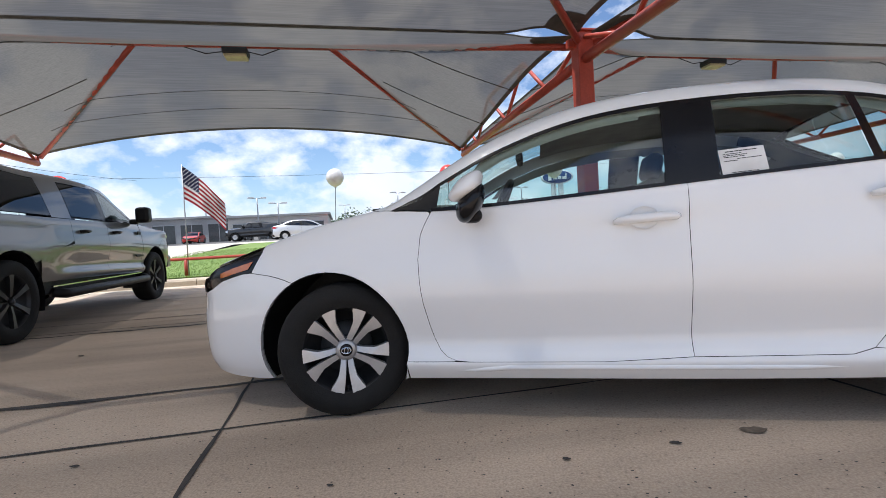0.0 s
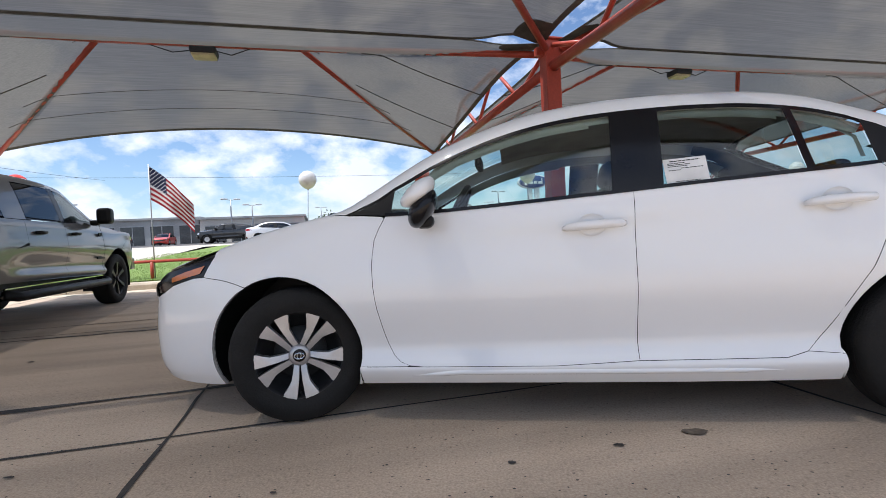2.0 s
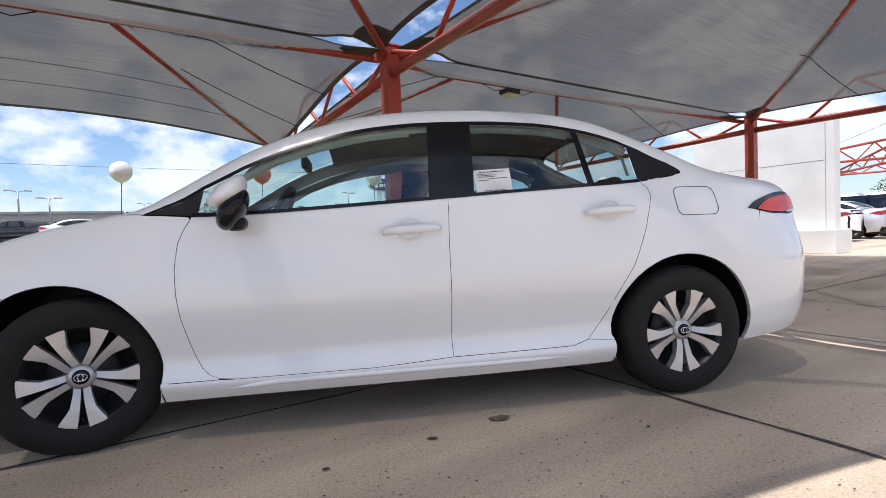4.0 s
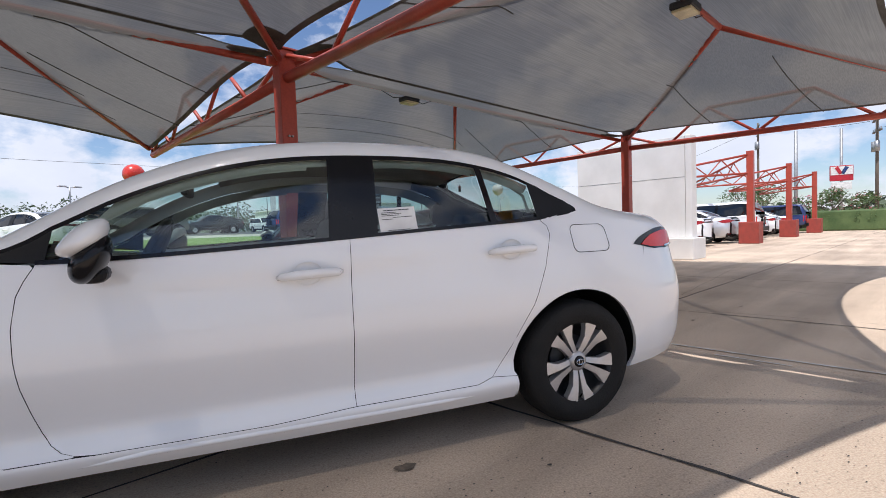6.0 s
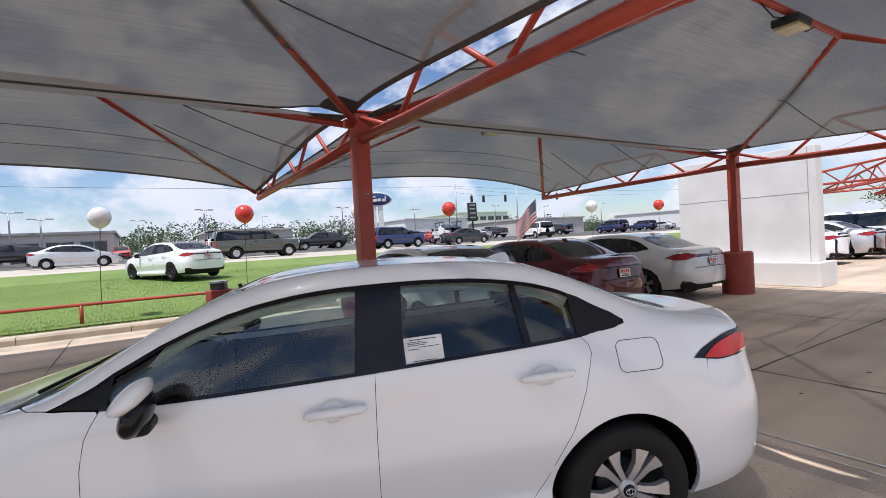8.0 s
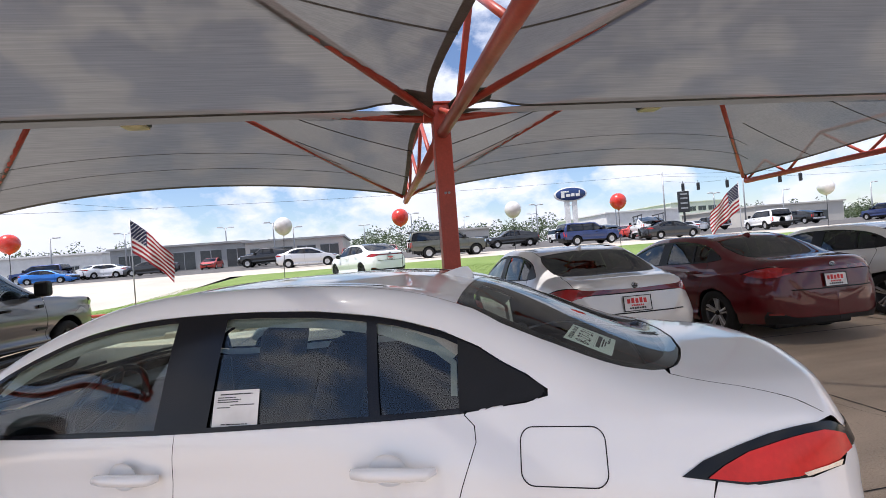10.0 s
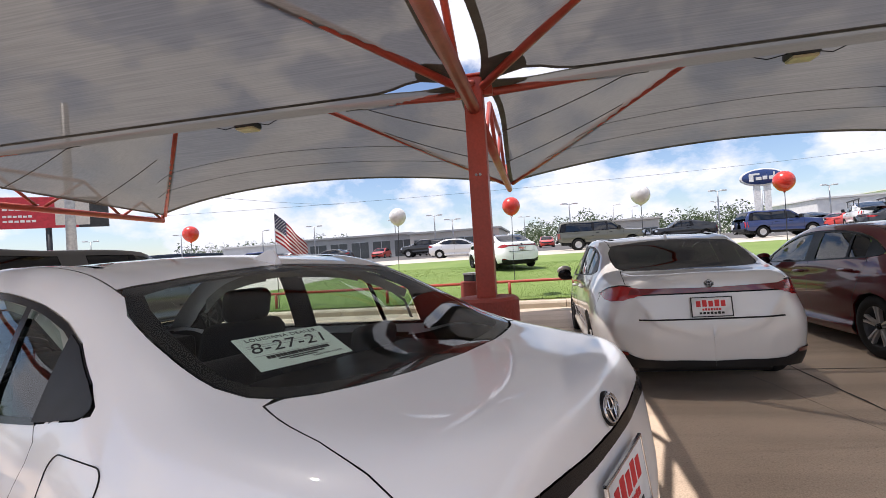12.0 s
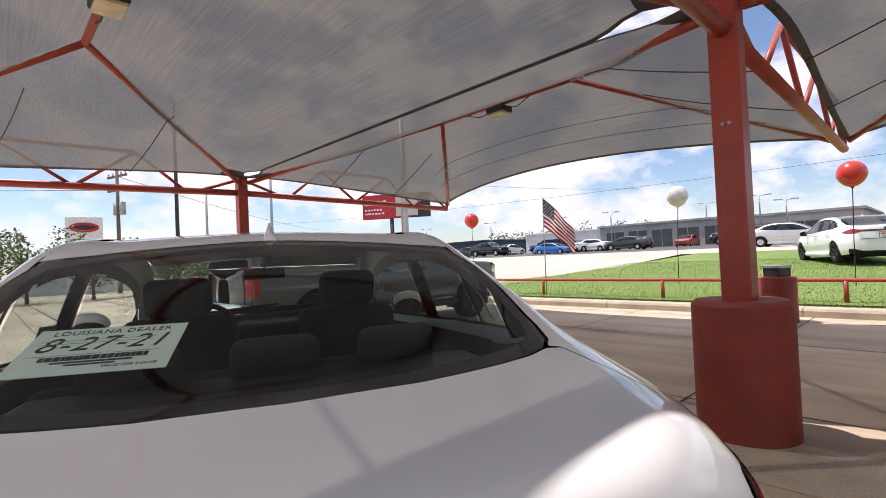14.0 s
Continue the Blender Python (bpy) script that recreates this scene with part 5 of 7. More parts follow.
# ---- lot: joints, stains, painted lines ----
def strip(name, pts, width, mat, z, parent=None, wobble=0.0, seed=0):
    rnd = random.Random(seed)
    vs, fs = [], []
    dense = []
    for p, q in zip(pts, pts[1:]):
        n = max(1, int((q - p).length / 0.25)) if wobble else 1
        dense += [p + (q - p) * k / n for k in range(n)]
    dense.append(pts[-1])
    for i, p in enumerate(dense):
        d = (dense[min(i + 1, len(dense) - 1)] - dense[max(i - 1, 0)]).normalized()
        s = Vector((-d.y, d.x, 0)) * width / 2 * (1 + (rnd.uniform(-0.5, 0.6) if wobble else 0))
        off = Vector((-d.y, d.x, 0)) * rnd.uniform(-wobble, wobble)
        vs += [(p + s + off).xy.to_3d() + Vector((0, 0, z)), (p - s + off).xy.to_3d() + Vector((0, 0, z))]
    for i in range(len(dense) - 1):
        fs.append((2 * i, 2 * i + 1, 2 * i + 3, 2 * i + 2))
    return raw(name, vs, fs, mat, parent)


lot = bpy.data.objects["pavement"]
for v in (-17.5, -14.0, -10.5, -7.4, -3.0, 0.55, 3.6):
    strip("joint", [grid(-38, v), grid(58, v)], 0.016, SEALANT, 0.004, lot, 0.006, int(v * 10))
for u in (-16.0, -12.0, -8.2, -3.55, -0.6, 3.0, 6.6, 10.2, 14.0, 18.0, 22.0, 28.0, 34.0):
    strip("joint", [grid(u, -30), grid(u, KERB_V + 1.3)], 0.016, SEALANT, 0.0045, lot, 0.006, int(u * 10) + 7)
for v, w in ((-2.25, 0.05), (0.35, 0.035), (1.2, 0.03)):
    strip("crack_seal", [grid(-30, v - 0.1), grid(-3.2, v)], w, SEALANT, 0.005, lot, 0.02, int(v * 77))
for (u0, v0), (u1, v1) in (((5.0, -4.4), (7.6, 0.2)), ((4.2, -2.9), (10.4, -2.2)), ((2.5, 0.3), (3.4, -6.0))):
    strip("crack", [grid(u0, v0), grid((u0 + u1) / 2 + 0.06, (v0 + v1) / 2), grid(u1, v1)], 0.0045, SEALANT, 0.0055, lot, 0.018, int(u0 * 31))
strip("painted_line", [Vector((4.32, 1.06, 0)), Vector((4.86, -0.2, 0)), Vector((5.6, -2.0, 0))], 0.028, LINE_PAINT, 0.006, lot)
strip("painted_line", [Vector((4.37, 0.60, 0)), Vector((4.55, 0.15, 0))], 0.018, LINE_PAINT, 0.006, lot)


def blot(x, y, r, seed, mat, squash=0.6):
    rnd = random.Random(seed)
    vs = [(x + r * (0.7 + 0.5 * rnd.random()) * math.cos(a), y + squash * r * (0.7 + 0.5 * rnd.random()) * math.sin(a), 0.0062) for a in [2 * math.pi * k / 14 for k in range(14)]]
    raw("stain", vs, [tuple(range(14))], mat, lot)


OIL = surface("oil_stain", (0.12, 0.095, 0.07), 0.7, second=(0.2, 0.16, 0.12), scale=30, bump=0)
blot(1.736, -0.057, 0.055, 1, OIL)
blot(1.411, -0.19, 0.022, 2, SEALANT)
for i, (x, y, r) in enumerate(((0.2, -0.6, 0.012), (-0.9, -0.55, 0.02), (1.0, -0.35, 0.018), (2.3, -0.3, 0.012), (-0.5, -0.25, 0.014), (5.3, 1.6, 0.02), (6.4, 1.9, 0.03), (4.6, 3.8, 0.03), (-2.8, 1.2, 0.03))):
    blot(x, y, r, 10 + i, SEALANT)
# small pits in the worn concrete
rnd = random.Random(4)
pits_v, pits_f = [], []
for i in range(900):
    x, y, r = rnd.uniform(-1.6, 4.4), rnd.uniform(-1.5, -0.05) if i % 3 else rnd.uniform(-1.5, 0.4), rnd.uniform(0.002, 0.006)
    k = len(pits_v)
    pits_v += [(x + r * math.cos(a + i), y + r * rnd.uniform(0.5, 1) * math.sin(a + i), 0.0058) for a in (0, 1.26, 2.5, 3.77, 5.0)]
    pits_f.append(tuple(range(k, k + 5)))
tagged(raw("pits", pits_v, pits_f, SEALANT, lot), kind="stuff")
slab = strip("footing_slab", [grid(-0.55, -0.42), grid(0.75, -0.42)], 0.75, KERB, 0.003, lot)

# ---- kerb, lawn, rail, road ----
LAWN = [(6.72, 0.16), (9.0, 0.30), (13.0, 0.47), (17.0, 0.62), (21.0, 0.82), (24.0, 0.97)]
lawn_z = curve(LAWN)


def slope_sheet(name, u0, u1, vz, mat, label, category, u_left=None, nu=1):
    vs, fs = [], []
    for v, z in vz:
        lo = u_left(v) if u_left else u0
        for i in range(nu + 1):
            vs.append(grid(lo + (u1 - lo) * i / nu, v, z))
    n = nu + 1
    fs = [(j * n + i, j * n + i + 1, (j + 1) * n + i + 1, (j + 1) * n + i) for j in range(len(vz) - 1) for i in range(nu)]
    return tagged(raw(name, vs, fs, mat, smooth=True), label, category, kind="structure")


lawn_left = lambda v: -9.6 - 0.9 * math.sqrt(max(0, 1 - ((v - 9.0) / 3.2) ** 2)) if v < 12.2 else -9.6 + (v - 12.2) * 0.12
lawn = slope_sheet("lawn", -10, 46, [(v / 2, lawn_z(v / 2)) for v in range(14, 49)], GRASS_SOIL, "mown green lawn rising gently to the road", "lawn", lawn_left)
slope_sheet("road", -220, 220, [(23.9, 0.95), (25, 1.0), (30, 1.08), (36, 1.14)], ROAD, "pale concrete highway beyond the lawn", "road")
slope_sheet("driveway", -30, -9.0, [(6.4, 0.004), (9.0, 0.26), (13.0, 0.46), (18.0, 0.66), (24.2, 0.965)], ROAD, "pale concrete drive running up to the road", "driveway")
slope_sheet("far_lot", -220, 240, [(35.9, 1.145), (60, 1.5), (100, 1.9)], ASPHALT, "grey asphalt car lots across the road", "car lot")
slope_sheet("far_field", -900, 900, [(99.5, 1.89), (300, 2.2), (900, 2.6)], GRASS_SOIL, "distant ground under trees", "ground")
ob = bpy.data.objects["ground"]
# kerb stones with joints, gutter
def kerb_stone(length):
    prof = [(0.0, 0.0), (0.0, 0.11), (0.03, 0.15), (0.06, 0.16), (0.26, 0.165), (0.26, 0.0)]
    vs = [(x, y, z) for x in (0.006, length - 0.006) for y, z in prof]
    n = len(prof)
    fs = [(i, (i + 1) % n, n + (i + 1) % n, n + i) for i in range(n)] + [tuple(range(n))[::-1], tuple(range(n, 2 * n))]
    me = bpy.data.meshes.new("kerb_stone")
    me.from_pydata(vs, [], fs)
    me.update()
    me.materials.append(KERB)
    return me


kerb = thing("kerb", "pale tan concrete kerb along the lawn", "kerb", kind="structure")
stone = kerb_stone(1.83)
for k in range(30):
    s = new("kerb_piece", stone)
    s.parent = kerb
    s.matrix_basis = Matrix.Translation(grid(-9.9 + 1.83 * k, 6.46)) @ pose(0, 0, 0, 0, 0, 22.67)
raw("gutter", [grid(-10, 5.9, 0.004), grid(46, 5.9, 0.004), grid(46, 6.47, 0.004), grid(-10, 6.47, 0.004)], [(0, 1, 2, 3)], KERB, kerb)
raw("kerb_core", [grid(-10, 6.5, 0.09), grid(46, 6.5, 0.09), grid(46, 6.9, 0.155), grid(-10, 6.9, 0.155)], [(0, 1, 2, 3)], KERB, kerb)

# grass blades near the rail
rnd = random.Random(8)
gv, gf = [], []
for i in range(52000):
    u, v = rnd.uniform(-9.5, 9), 6.74 + rnd.random() ** 1.7 * 12
    base = grid(u, v, lawn_z(v) - 0.004)
    h, a, lean = rnd.uniform(0.018, 0.045), rnd.uniform(0, 6.28), rnd.uniform(-0.03, 0.03)
    w = 0.006 + 0.004 * (v - 6.7) / 6
    dx, dy = w * math.cos(a), w * math.sin(a)
    k = len(gv)
    gv += [(base.x - dx, base.y - dy, base.z), (base.x + dx, base.y + dy, base.z), (base.x + lean, base.y + lean * 0.5, base.z + h)]
    gf.append((k, k + 1, k + 2))
tagged(raw("grass", gv, gf, GRASS), "short mown green grass on the lawn", "grass", kind="stuff")

rail = thing("guard_rail", "low red steel pipe rail on short posts along the lawn", "rail")
posts = [-9.9 + 3.22 * k for k in range(12)]
part("pipe", tube([grid(u, 7.3, lawn_z(7.3) + 0.40) for u in (-10.0, 27.0)], 0.036, 10), RED, rail, "", True)
for u in posts:
    part("post", tube([grid(u, 7.3, lawn_z(7.3) - 0.05), grid(u, 7.3, lawn_z(7.3) + 0.39)], 0.04, 10), RED, rail, "", True)

bollard = thing("concrete_stub", "short round red concrete stub with a dark steel cap", "bollard", Matrix.Translation(grid(-0.95, 5.75)))
soft_edges(part("drum", revolve([(0, 0), (0.27, 0), (0.27, 0.74), (0.25, 0.76), (0, 0.76)], 36), RED_BASE, bollard))
part("cap", boxed(-0.14, 0.14, -0.14, 0.14, 0.76, 0.93, 0.01), DARK_STEEL, bollard, "dark steel cap")
part("cap_rim", boxed(-0.155, 0.155, -0.155, 0.155, 0.90, 0.945, 0.006), STEEL, bollard)


# ---- balloons and flags on the rail ----
def balloon(u, mat, colour, dz=0.0, lean=0.0):
    z0 = lawn_z(7.3) + 0.3
    top = 2.46 + dz
    b = thing("balloon", f"{colour} vinyl balloon on a thin dark rod", "balloon", Matrix.Translation(grid(u, 7.3)), group="balloons")
    r = 0.225
    prof = [(0.0, top + r)] + [(r * math.sin(a) * (1.0 if a < 1.7 else 1.0 - 0.10 * (a - 1.7)), top + r * math.cos(a) * (1 if a < 1.57 else 1.08)) for a in [math.pi * k / 20 for k in range(1, 20)]] + [(0.022, top - r * 1.10), (0.03, top - r * 1.17), (0.0, top - r * 1.16)]
    bm = revolve(prof, 28)
    bmesh.ops.translate(bm, vec=(lean, lean * 0.4, 0), verts=bm.verts)
    part("envelope", bm, mat, b, "", True)
    part("rod", tube([(0, 0, z0), (lean * 0.3, 0, 1.3), (lean, lean * 0.4, top - r * 1.1)], 0.008, 6), DARK_STEEL, b)


for u, mat, c, dz, lean in ((-9.25, BALLOON_RED, "red", 0, 0.0), (-3.1, BALLOON_WHITE, "white", 0, 0.06), (-0.1, BALLOON_RED, "red", 0.03, 0.03), (3.0, BALLOON_WHITE, "white", 0.04, 0.0),
                            (6.05, BALLOON_RED, "red", 0.08, 0.02), (12.8, BALLOON_WHITE, "white", 0.1, 0), (17.2, BALLOON_RED, "red", 0.13, 0)):
    balloon(u, mat, c, dz, lean)


def flag(u, direction, droop):
    """A flag with a starred canton and thirteen stripes, hanging in soft folds."""
    z0 = lawn_z(7.4)
    f = thing("flag", "striped flag with a blue starred canton on a thin pole", "flag", Matrix.Translation(grid(u, 7.4)), group="flags")
    part("pole", tube([(0, 0, z0 - 0.05), (0, 0, 2.90)], 0.014, 8), STEEL, f, "", True)
    w, h, n = 1.5, 0.80, 30

    def cloth(a, b):
        """a along the fly, b down the hoist."""
        x = a * w * (0.80 - 0.25 * droop)
        z = 2.86 - b * h * (1 - 0.15 * a) - a * w * droop * (0.55 + 0.25 * a)
        y = 0.07 * math.sin(7 * a + 2.0 * b) * a + 0.03 * math.sin(15 * a - 3 * b) * a
        d = U * direction
        return Vector((d.x * x - V.x * 0 + y * V.x, d.y * x + y * V.y, z))

    for i in range(13):
        b0, b1 = i / 13, (i + 1) / 13
        a0 = 0.4 if i < 7 else 0.0
        vs = []
        for k in range(n + 1):
            a = a0 + (1 - a0) * k / n
            vs += [cloth(a, b0), cloth(a, b1)]
        raw("stripe", vs, [(2 * k, 2 * k + 1, 2 * k + 3, 2 * k + 2) for k in range(n)], FLAG_RED if i % 2 == 0 else FLAG_WHITE, f, smooth=True)
    vs = [cloth(0.4 * k / 12, 7 / 13 * j / 6) for j in range(7) for k in range(13)]
    raw("canton", vs, [(j * 13 + k, j * 13 + k + 1, (j + 1) * 13 + k + 1, (j + 1) * 13 + k) for j in range(6) for k in range(12)], NAVY, f, smooth=True)
    for r in range(9):
        for c in range(6 if r % 2 == 0 else 5):
            a, b = 0.4 * (c + (0.5 if r % 2 == 0 else 1.0)) / 6, 7 / 13 * (r + 0.5) / 9
            p = cloth(a, b)
            for s in (-1, 1):
                q = [p + Vector((U.x * 0.014 * math.cos(t) * direction, U.y * 0.014 * math.cos(t) * direction, 0.014 * math.sin(t))) + V * 0.004 * s for t in [math.pi * 2 * k / 5 for k in range(5)]]
                raw("star", q, [(0, 1, 2, 3, 4)], FLAG_WHITE, f)


flag(-6.65, 1, 0.78)
flag(9.95, -1, 0.7)

# ---- white wing wall on its plinth ----
wall = thing("wing_wall", "white stuccoed wing wall on a low white plinth with a corner post", "wall", Matrix.Translation(grid(0, 0)) @ pose(0, 0, 0, 0, 0, 22.67), kind="structure")
part("plinth", boxed(10.55, 11.5, -0.95, 3.4, 0, 0.56, 0.015), WHITE_WALL, wall)
part("panel", boxed(10.85, 11.12, -0.66, 2.5, 0.56, 3.27, 0.01), WHITE_WALL, wall)
part("corner_post", boxed(10.82, 11.18, -0.84, -0.68, 0.56, 3.27, 0.01), WHITE_WALL, wall)
part("groove", boxed(10.846, 10.853, -0.66, 2.5, 2.18, 2.19), STEEL, wall)

# ---- other vehicles ----
def boxy_spec(wb, fo, ro, hw, height, hood, belt, sill, s_wb, s_wt, s_re):
    """Skin tables of a tall vehicle: wheelbase, overhangs, half width, heights, foot and head of the windscreen, end of the roof."""
    end = wb + ro
    return dict(
        w=[(-fo, 0.3), (-fo + 0.05, hw * 0.78), (-fo + 0.2, hw * 0.93), (-0.35, hw - 0.01), (wb / 2, hw), (wb + 0.4, hw - 0.005), (end - 0.2, hw - 0.03), (end - 0.05, hw - 0.08), (end, hw * 0.72), (end + 0.03, 0.2)],
        zb=[(-fo, sill + 0.05), (-0.5, sill - 0.05), (wb / 2, sill), (end - 0.2, sill + 0.06), (end + 0.03, sill + 0.12)],
        belt=[(-fo, hood - 0.22), (-fo + 0.15, hood - 0.10), (0.0, hood - 0.04), (s_wb, belt - 0.02), (wb / 2, belt), (end - 0.1, belt + 0.03), (end, belt), (end + 0.03, belt - 0.2)],
        inset=[(-fo, 0.02), (0, 0.06), (wb / 2, 0.045), (end, 0.05)],
        y6=[(-fo, hw * 0.5), (0, hw - 0.14), (s_wb, hw - 0.12), (s_wt, hw - 0.21), (s_re, hw - 0.20), (end, hw - 0.14), (end + 0.03, 0.15)],
        z6=[(-fo, hood - 0.16), (0, hood - 0.01), (s_wb, belt + 0.03), ((s_wb + s_wt) / 2, (belt + height) / 2 - 0.02), (s_wt, height - 0.10), ((s_wt + s_re) / 2, height - 0.07), (s_re, height - 0.10), (end - 0.02, belt + 0.12), (end, belt + 0.03), (end + 0.03, belt - 0.18)],
        top=[(-fo, hood - 0.12), (-fo + 0.12, hood - 0.02), (0, hood + 0.03), (s_wb, belt + 0.06), ((s_wb + s_wt) / 2, (belt + height) / 2 + 0.02), (s_wt, height - 0.03), ((s_wt + s_re) / 2, height), (s_re, height - 0.03), (end - 0.02, belt + 0.16), (end, belt + 0.06), (end + 0.03, belt - 0.15)])


def tall_car(name, label, paint, m, wb, fo, ro, hw, height, hood, belt, sill, s_wb, s_wt, s_re, windows, r=0.40, group="", style="far", ds=0.2, dv=0.5, near=False, boards=False, cat="car", distant=True):
    """An SUV, or a pickup whose bed carries a cap, with its windows given as spans along its length."""
    car = thing(name, label, cat, m, group)
    skin = Skin(**boxy_spec(wb, fo, ro, hw, height, hood, belt, sill, s_wb, s_wt, s_re), tuck=0.05)
    end = wb + ro
    kw = dict(ds=ds, dv=dv, sides=(-1, 1), gap=0.003)
    P = lambda nm, pts, mat, **k: panel(nm, skin, pts, mat, car, **{**kw, **k})
    af, ar = arch(0, r, r + 0.09, sill - 0.04, 10), arch(wb, r, r + 0.09, sill + 0.02, 10)
    wt, wz = height - 0.13, belt + 0.035
    P("inner_skin", [(-fo + 0.02, sill + 0.1), *af, *ar, (end, sill + 0.15), (end, belt - 0.05), (s_wb, belt - 0.06), (-fo + 0.02, hood - 0.28)], BLACK, lift=-0.015, gap=0)
    mid = windows[0][1] + 0.05
    back = windows[1][1] + 0.06
    P("fender", [*af[4:], (af[-1][0] + 0.02, sill + 0.0), (s_wb + 0.02, sill), (s_wb + 0.02, belt - 0.02), ("v", s_wb - 0.05, 5.6), ("v", 0.0, 5.6), ("v", -fo + 0.35, 5.5), (-fo + 0.3, hood - 0.35), (-0.42, sill + 0.5)], paint)
    P("front_end", [*af[:5], (-0.42, sill + 0.5), (-fo + 0.3, hood - 0.35), ("v", -fo + 0.2, 5.4), ("v", -fo, 8), ("v", -fo, 0)], paint if not near else paint, joined=True)
    P("bonnet", [("v", -fo + 0.2, 5.5), ("v", 0, 5.65), ("v", s_wb - 0.06, 5.65), ("v", s_wb - 0.02, 8), ("v", -fo + 0.02, 8)], paint, joined=True)
    P("front_door", [(s_wb + 0.03, sill + 0.02), (s_wb + 0.03, belt), (mid, belt + 0.008), (mid, sill + 0.02)], paint)
    P("rear_door", [(mid, sill + 0.02), (mid, belt + 0.008), (back, belt + 0.012), (back, ar[0][1] + 0.42), (ar[1][0], ar[1][1] + 0.2), (ar[0][0] - 0.02, sill + 0.02)], paint)
    P("rear_side", [*ar[::-1][0:9], (back, ar[0][1] + 0.45), (back, belt + 0.012), (end - 0.06, belt + 0.03), (end - 0.06, sill + 0.12)], paint)
    P("sill", [(af[-1][0] + 0.01, sill - 0.03), (af[-1][0] + 0.01, sill + 0.015), (ar[0][0] - 0.01, sill + 0.015), (ar[0][0] - 0.01, sill - 0.03)], paint)
    P("tail", [(end - 0.055, sill + 0.12), (end - 0.055, belt + 0.03), ("v", end, 5.0), ("v", end + 0.03, 8), ("v", end + 0.03, 0)], paint, joined=True)
    # upper body: pillars and rails left between the windows
    P("roof_side", [("v", s_wb, 5.05), ("v", s_wb + 0.1, 6.3), ("v", s_wt, 6.4), ("v", s_re, 6.4), ("v", end - 0.03, 6.2), ("v", end - 0.03, 5.05)], GLOSS_BLACK, lift=-0.012, gap=0)
    P("roof", [("v", s_wt - 0.03, 6.25), ("v", s_re + 0.02, 6.25), ("v", s_re + 0.02, 8), ("v", s_wt - 0.03, 8)], paint, joined=True)
    P("roof_rail", [("v", s_wb + 0.02, 5.2), ("v", s_wb + 0.08, 6.26), ("v", s_wt, 6.26), ("v", s_re, 6.26), ("v", end - 0.04, 6.3), ("v", end - 0.04, 5.02), ("v", s_re + 0.1, 5.05), ("v", s_re - 0.05, 5.85), ("v", s_wt + 0.05, 5.86), ("v", s_wb + 0.15, 5.45)], paint, gap=0)
    P("windscreen", [("v", s_wb - 0.02, 5.9), ("v", s_wt - 0.03, 6.28), ("v", s_wt - 0.03, 8), ("v", s_wb - 0.02, 8)], CAR_GLASS if near else SMOKED, joined=True, gap=0)
    P("rear_glass", [("v", s_re + 0.03, 6.3), ("v", end - 0.04, 6.2), ("v", end - 0.02, 8), ("v", s_re + 0.03, 8)], SMOKED, joined=True, gap=0)
    for i, (a, b, kind) in enumerate(windows):
        slant = min(0.55, (s_wt - s_wb) * 0.75) if i == 0 else 0.03
        rear_slant = 0.0 if i < len(windows) - 1 else 0.12
        P("side_window", [(a, wz), (b, wz + 0.01), (b - rear_slant, wt), (a + slant, wt - (0.05 if i == 0 else 0))], {"clear": CAR_GLASS, "dark": SMOKED}[kind], lift=0.004, gap=0)
        if i < len(windows) - 1:
            nxt = windows[i + 1][0]
            P("pillar", [(b + 0.01, wz - 0.02), (nxt - 0.01, wz - 0.02), (nxt + 0.02, wt + 0.02), (b + 0.01, wt + 0.02)], paint if nxt - b > 0.2 else GLOSS_BLACK, lift=0.003, gap=0)
    P("headlamp", [(-fo + 0.08, hood - 0.36), (-fo + 0.30, hood - 0.32), (-fo + 0.30, hood - 0.14), (-fo + 0.1, hood - 0.16)], CHROME, lift=0.004)
    P("tail_lamp", [(end - 0.16, belt - 0.42), (end - 0.01, belt - 0.42), (end - 0.01, belt - 0.05), (end - 0.16, belt - 0.05)], RED_LAMP, lift=0.006)
    part("rear_bumper", soft_box(end - 0.02, end + 0.12, -hw + 0.08, hw - 0.08, sill + 0.02, sill + 0.22), CHROME if cat == "pickup" else BLACK, car)
    part("front_bumper", soft_box(-fo - 0.06, -fo + 0.12, -hw + 0.12, hw - 0.12, sill - 0.02, sill + 0.20), paint, car)
    part("grille", soft_box(-fo - 0.02, -fo + 0.06, -hw * 0.55, hw * 0.55, sill + 0.24, hood - 0.18), BLACK, car)
    part("underbody", soft_box(-fo + 0.25, end - 0.25, -hw + 0.16, hw - 0.16, sill - 0.14, sill + 0.12), BLACK, car)
    for x in (0, wb):
        for sd in (-1, 1):
            b = bmesh.new()
            vs = []
            for k in range(11):
                a = math.pi * (-0.1 + 1.2 * k / 10)
                vs += [b.verts.new((x - (r + 0.095) * math.cos(a), sd * (hw - 0.03), r + (r + 0.095) * math.sin(a))), b.verts.new((x - (r + 0.095) * math.cos(a), sd * (hw - 0.36), r + (r + 0.095) * math.sin(a)))]
            for k in range(10):
                b.faces.new((vs[2 * k], vs[2 * k + 1], vs[2 * k + 3], vs[2 * k + 2]))
            b.faces.new(vs[1::2])
            part("wheel_well", b, BLACK, car)
            wheel(car, x, sd * (hw - 0.155), r, sd, "distant" if distant else style, 0, 0.27)
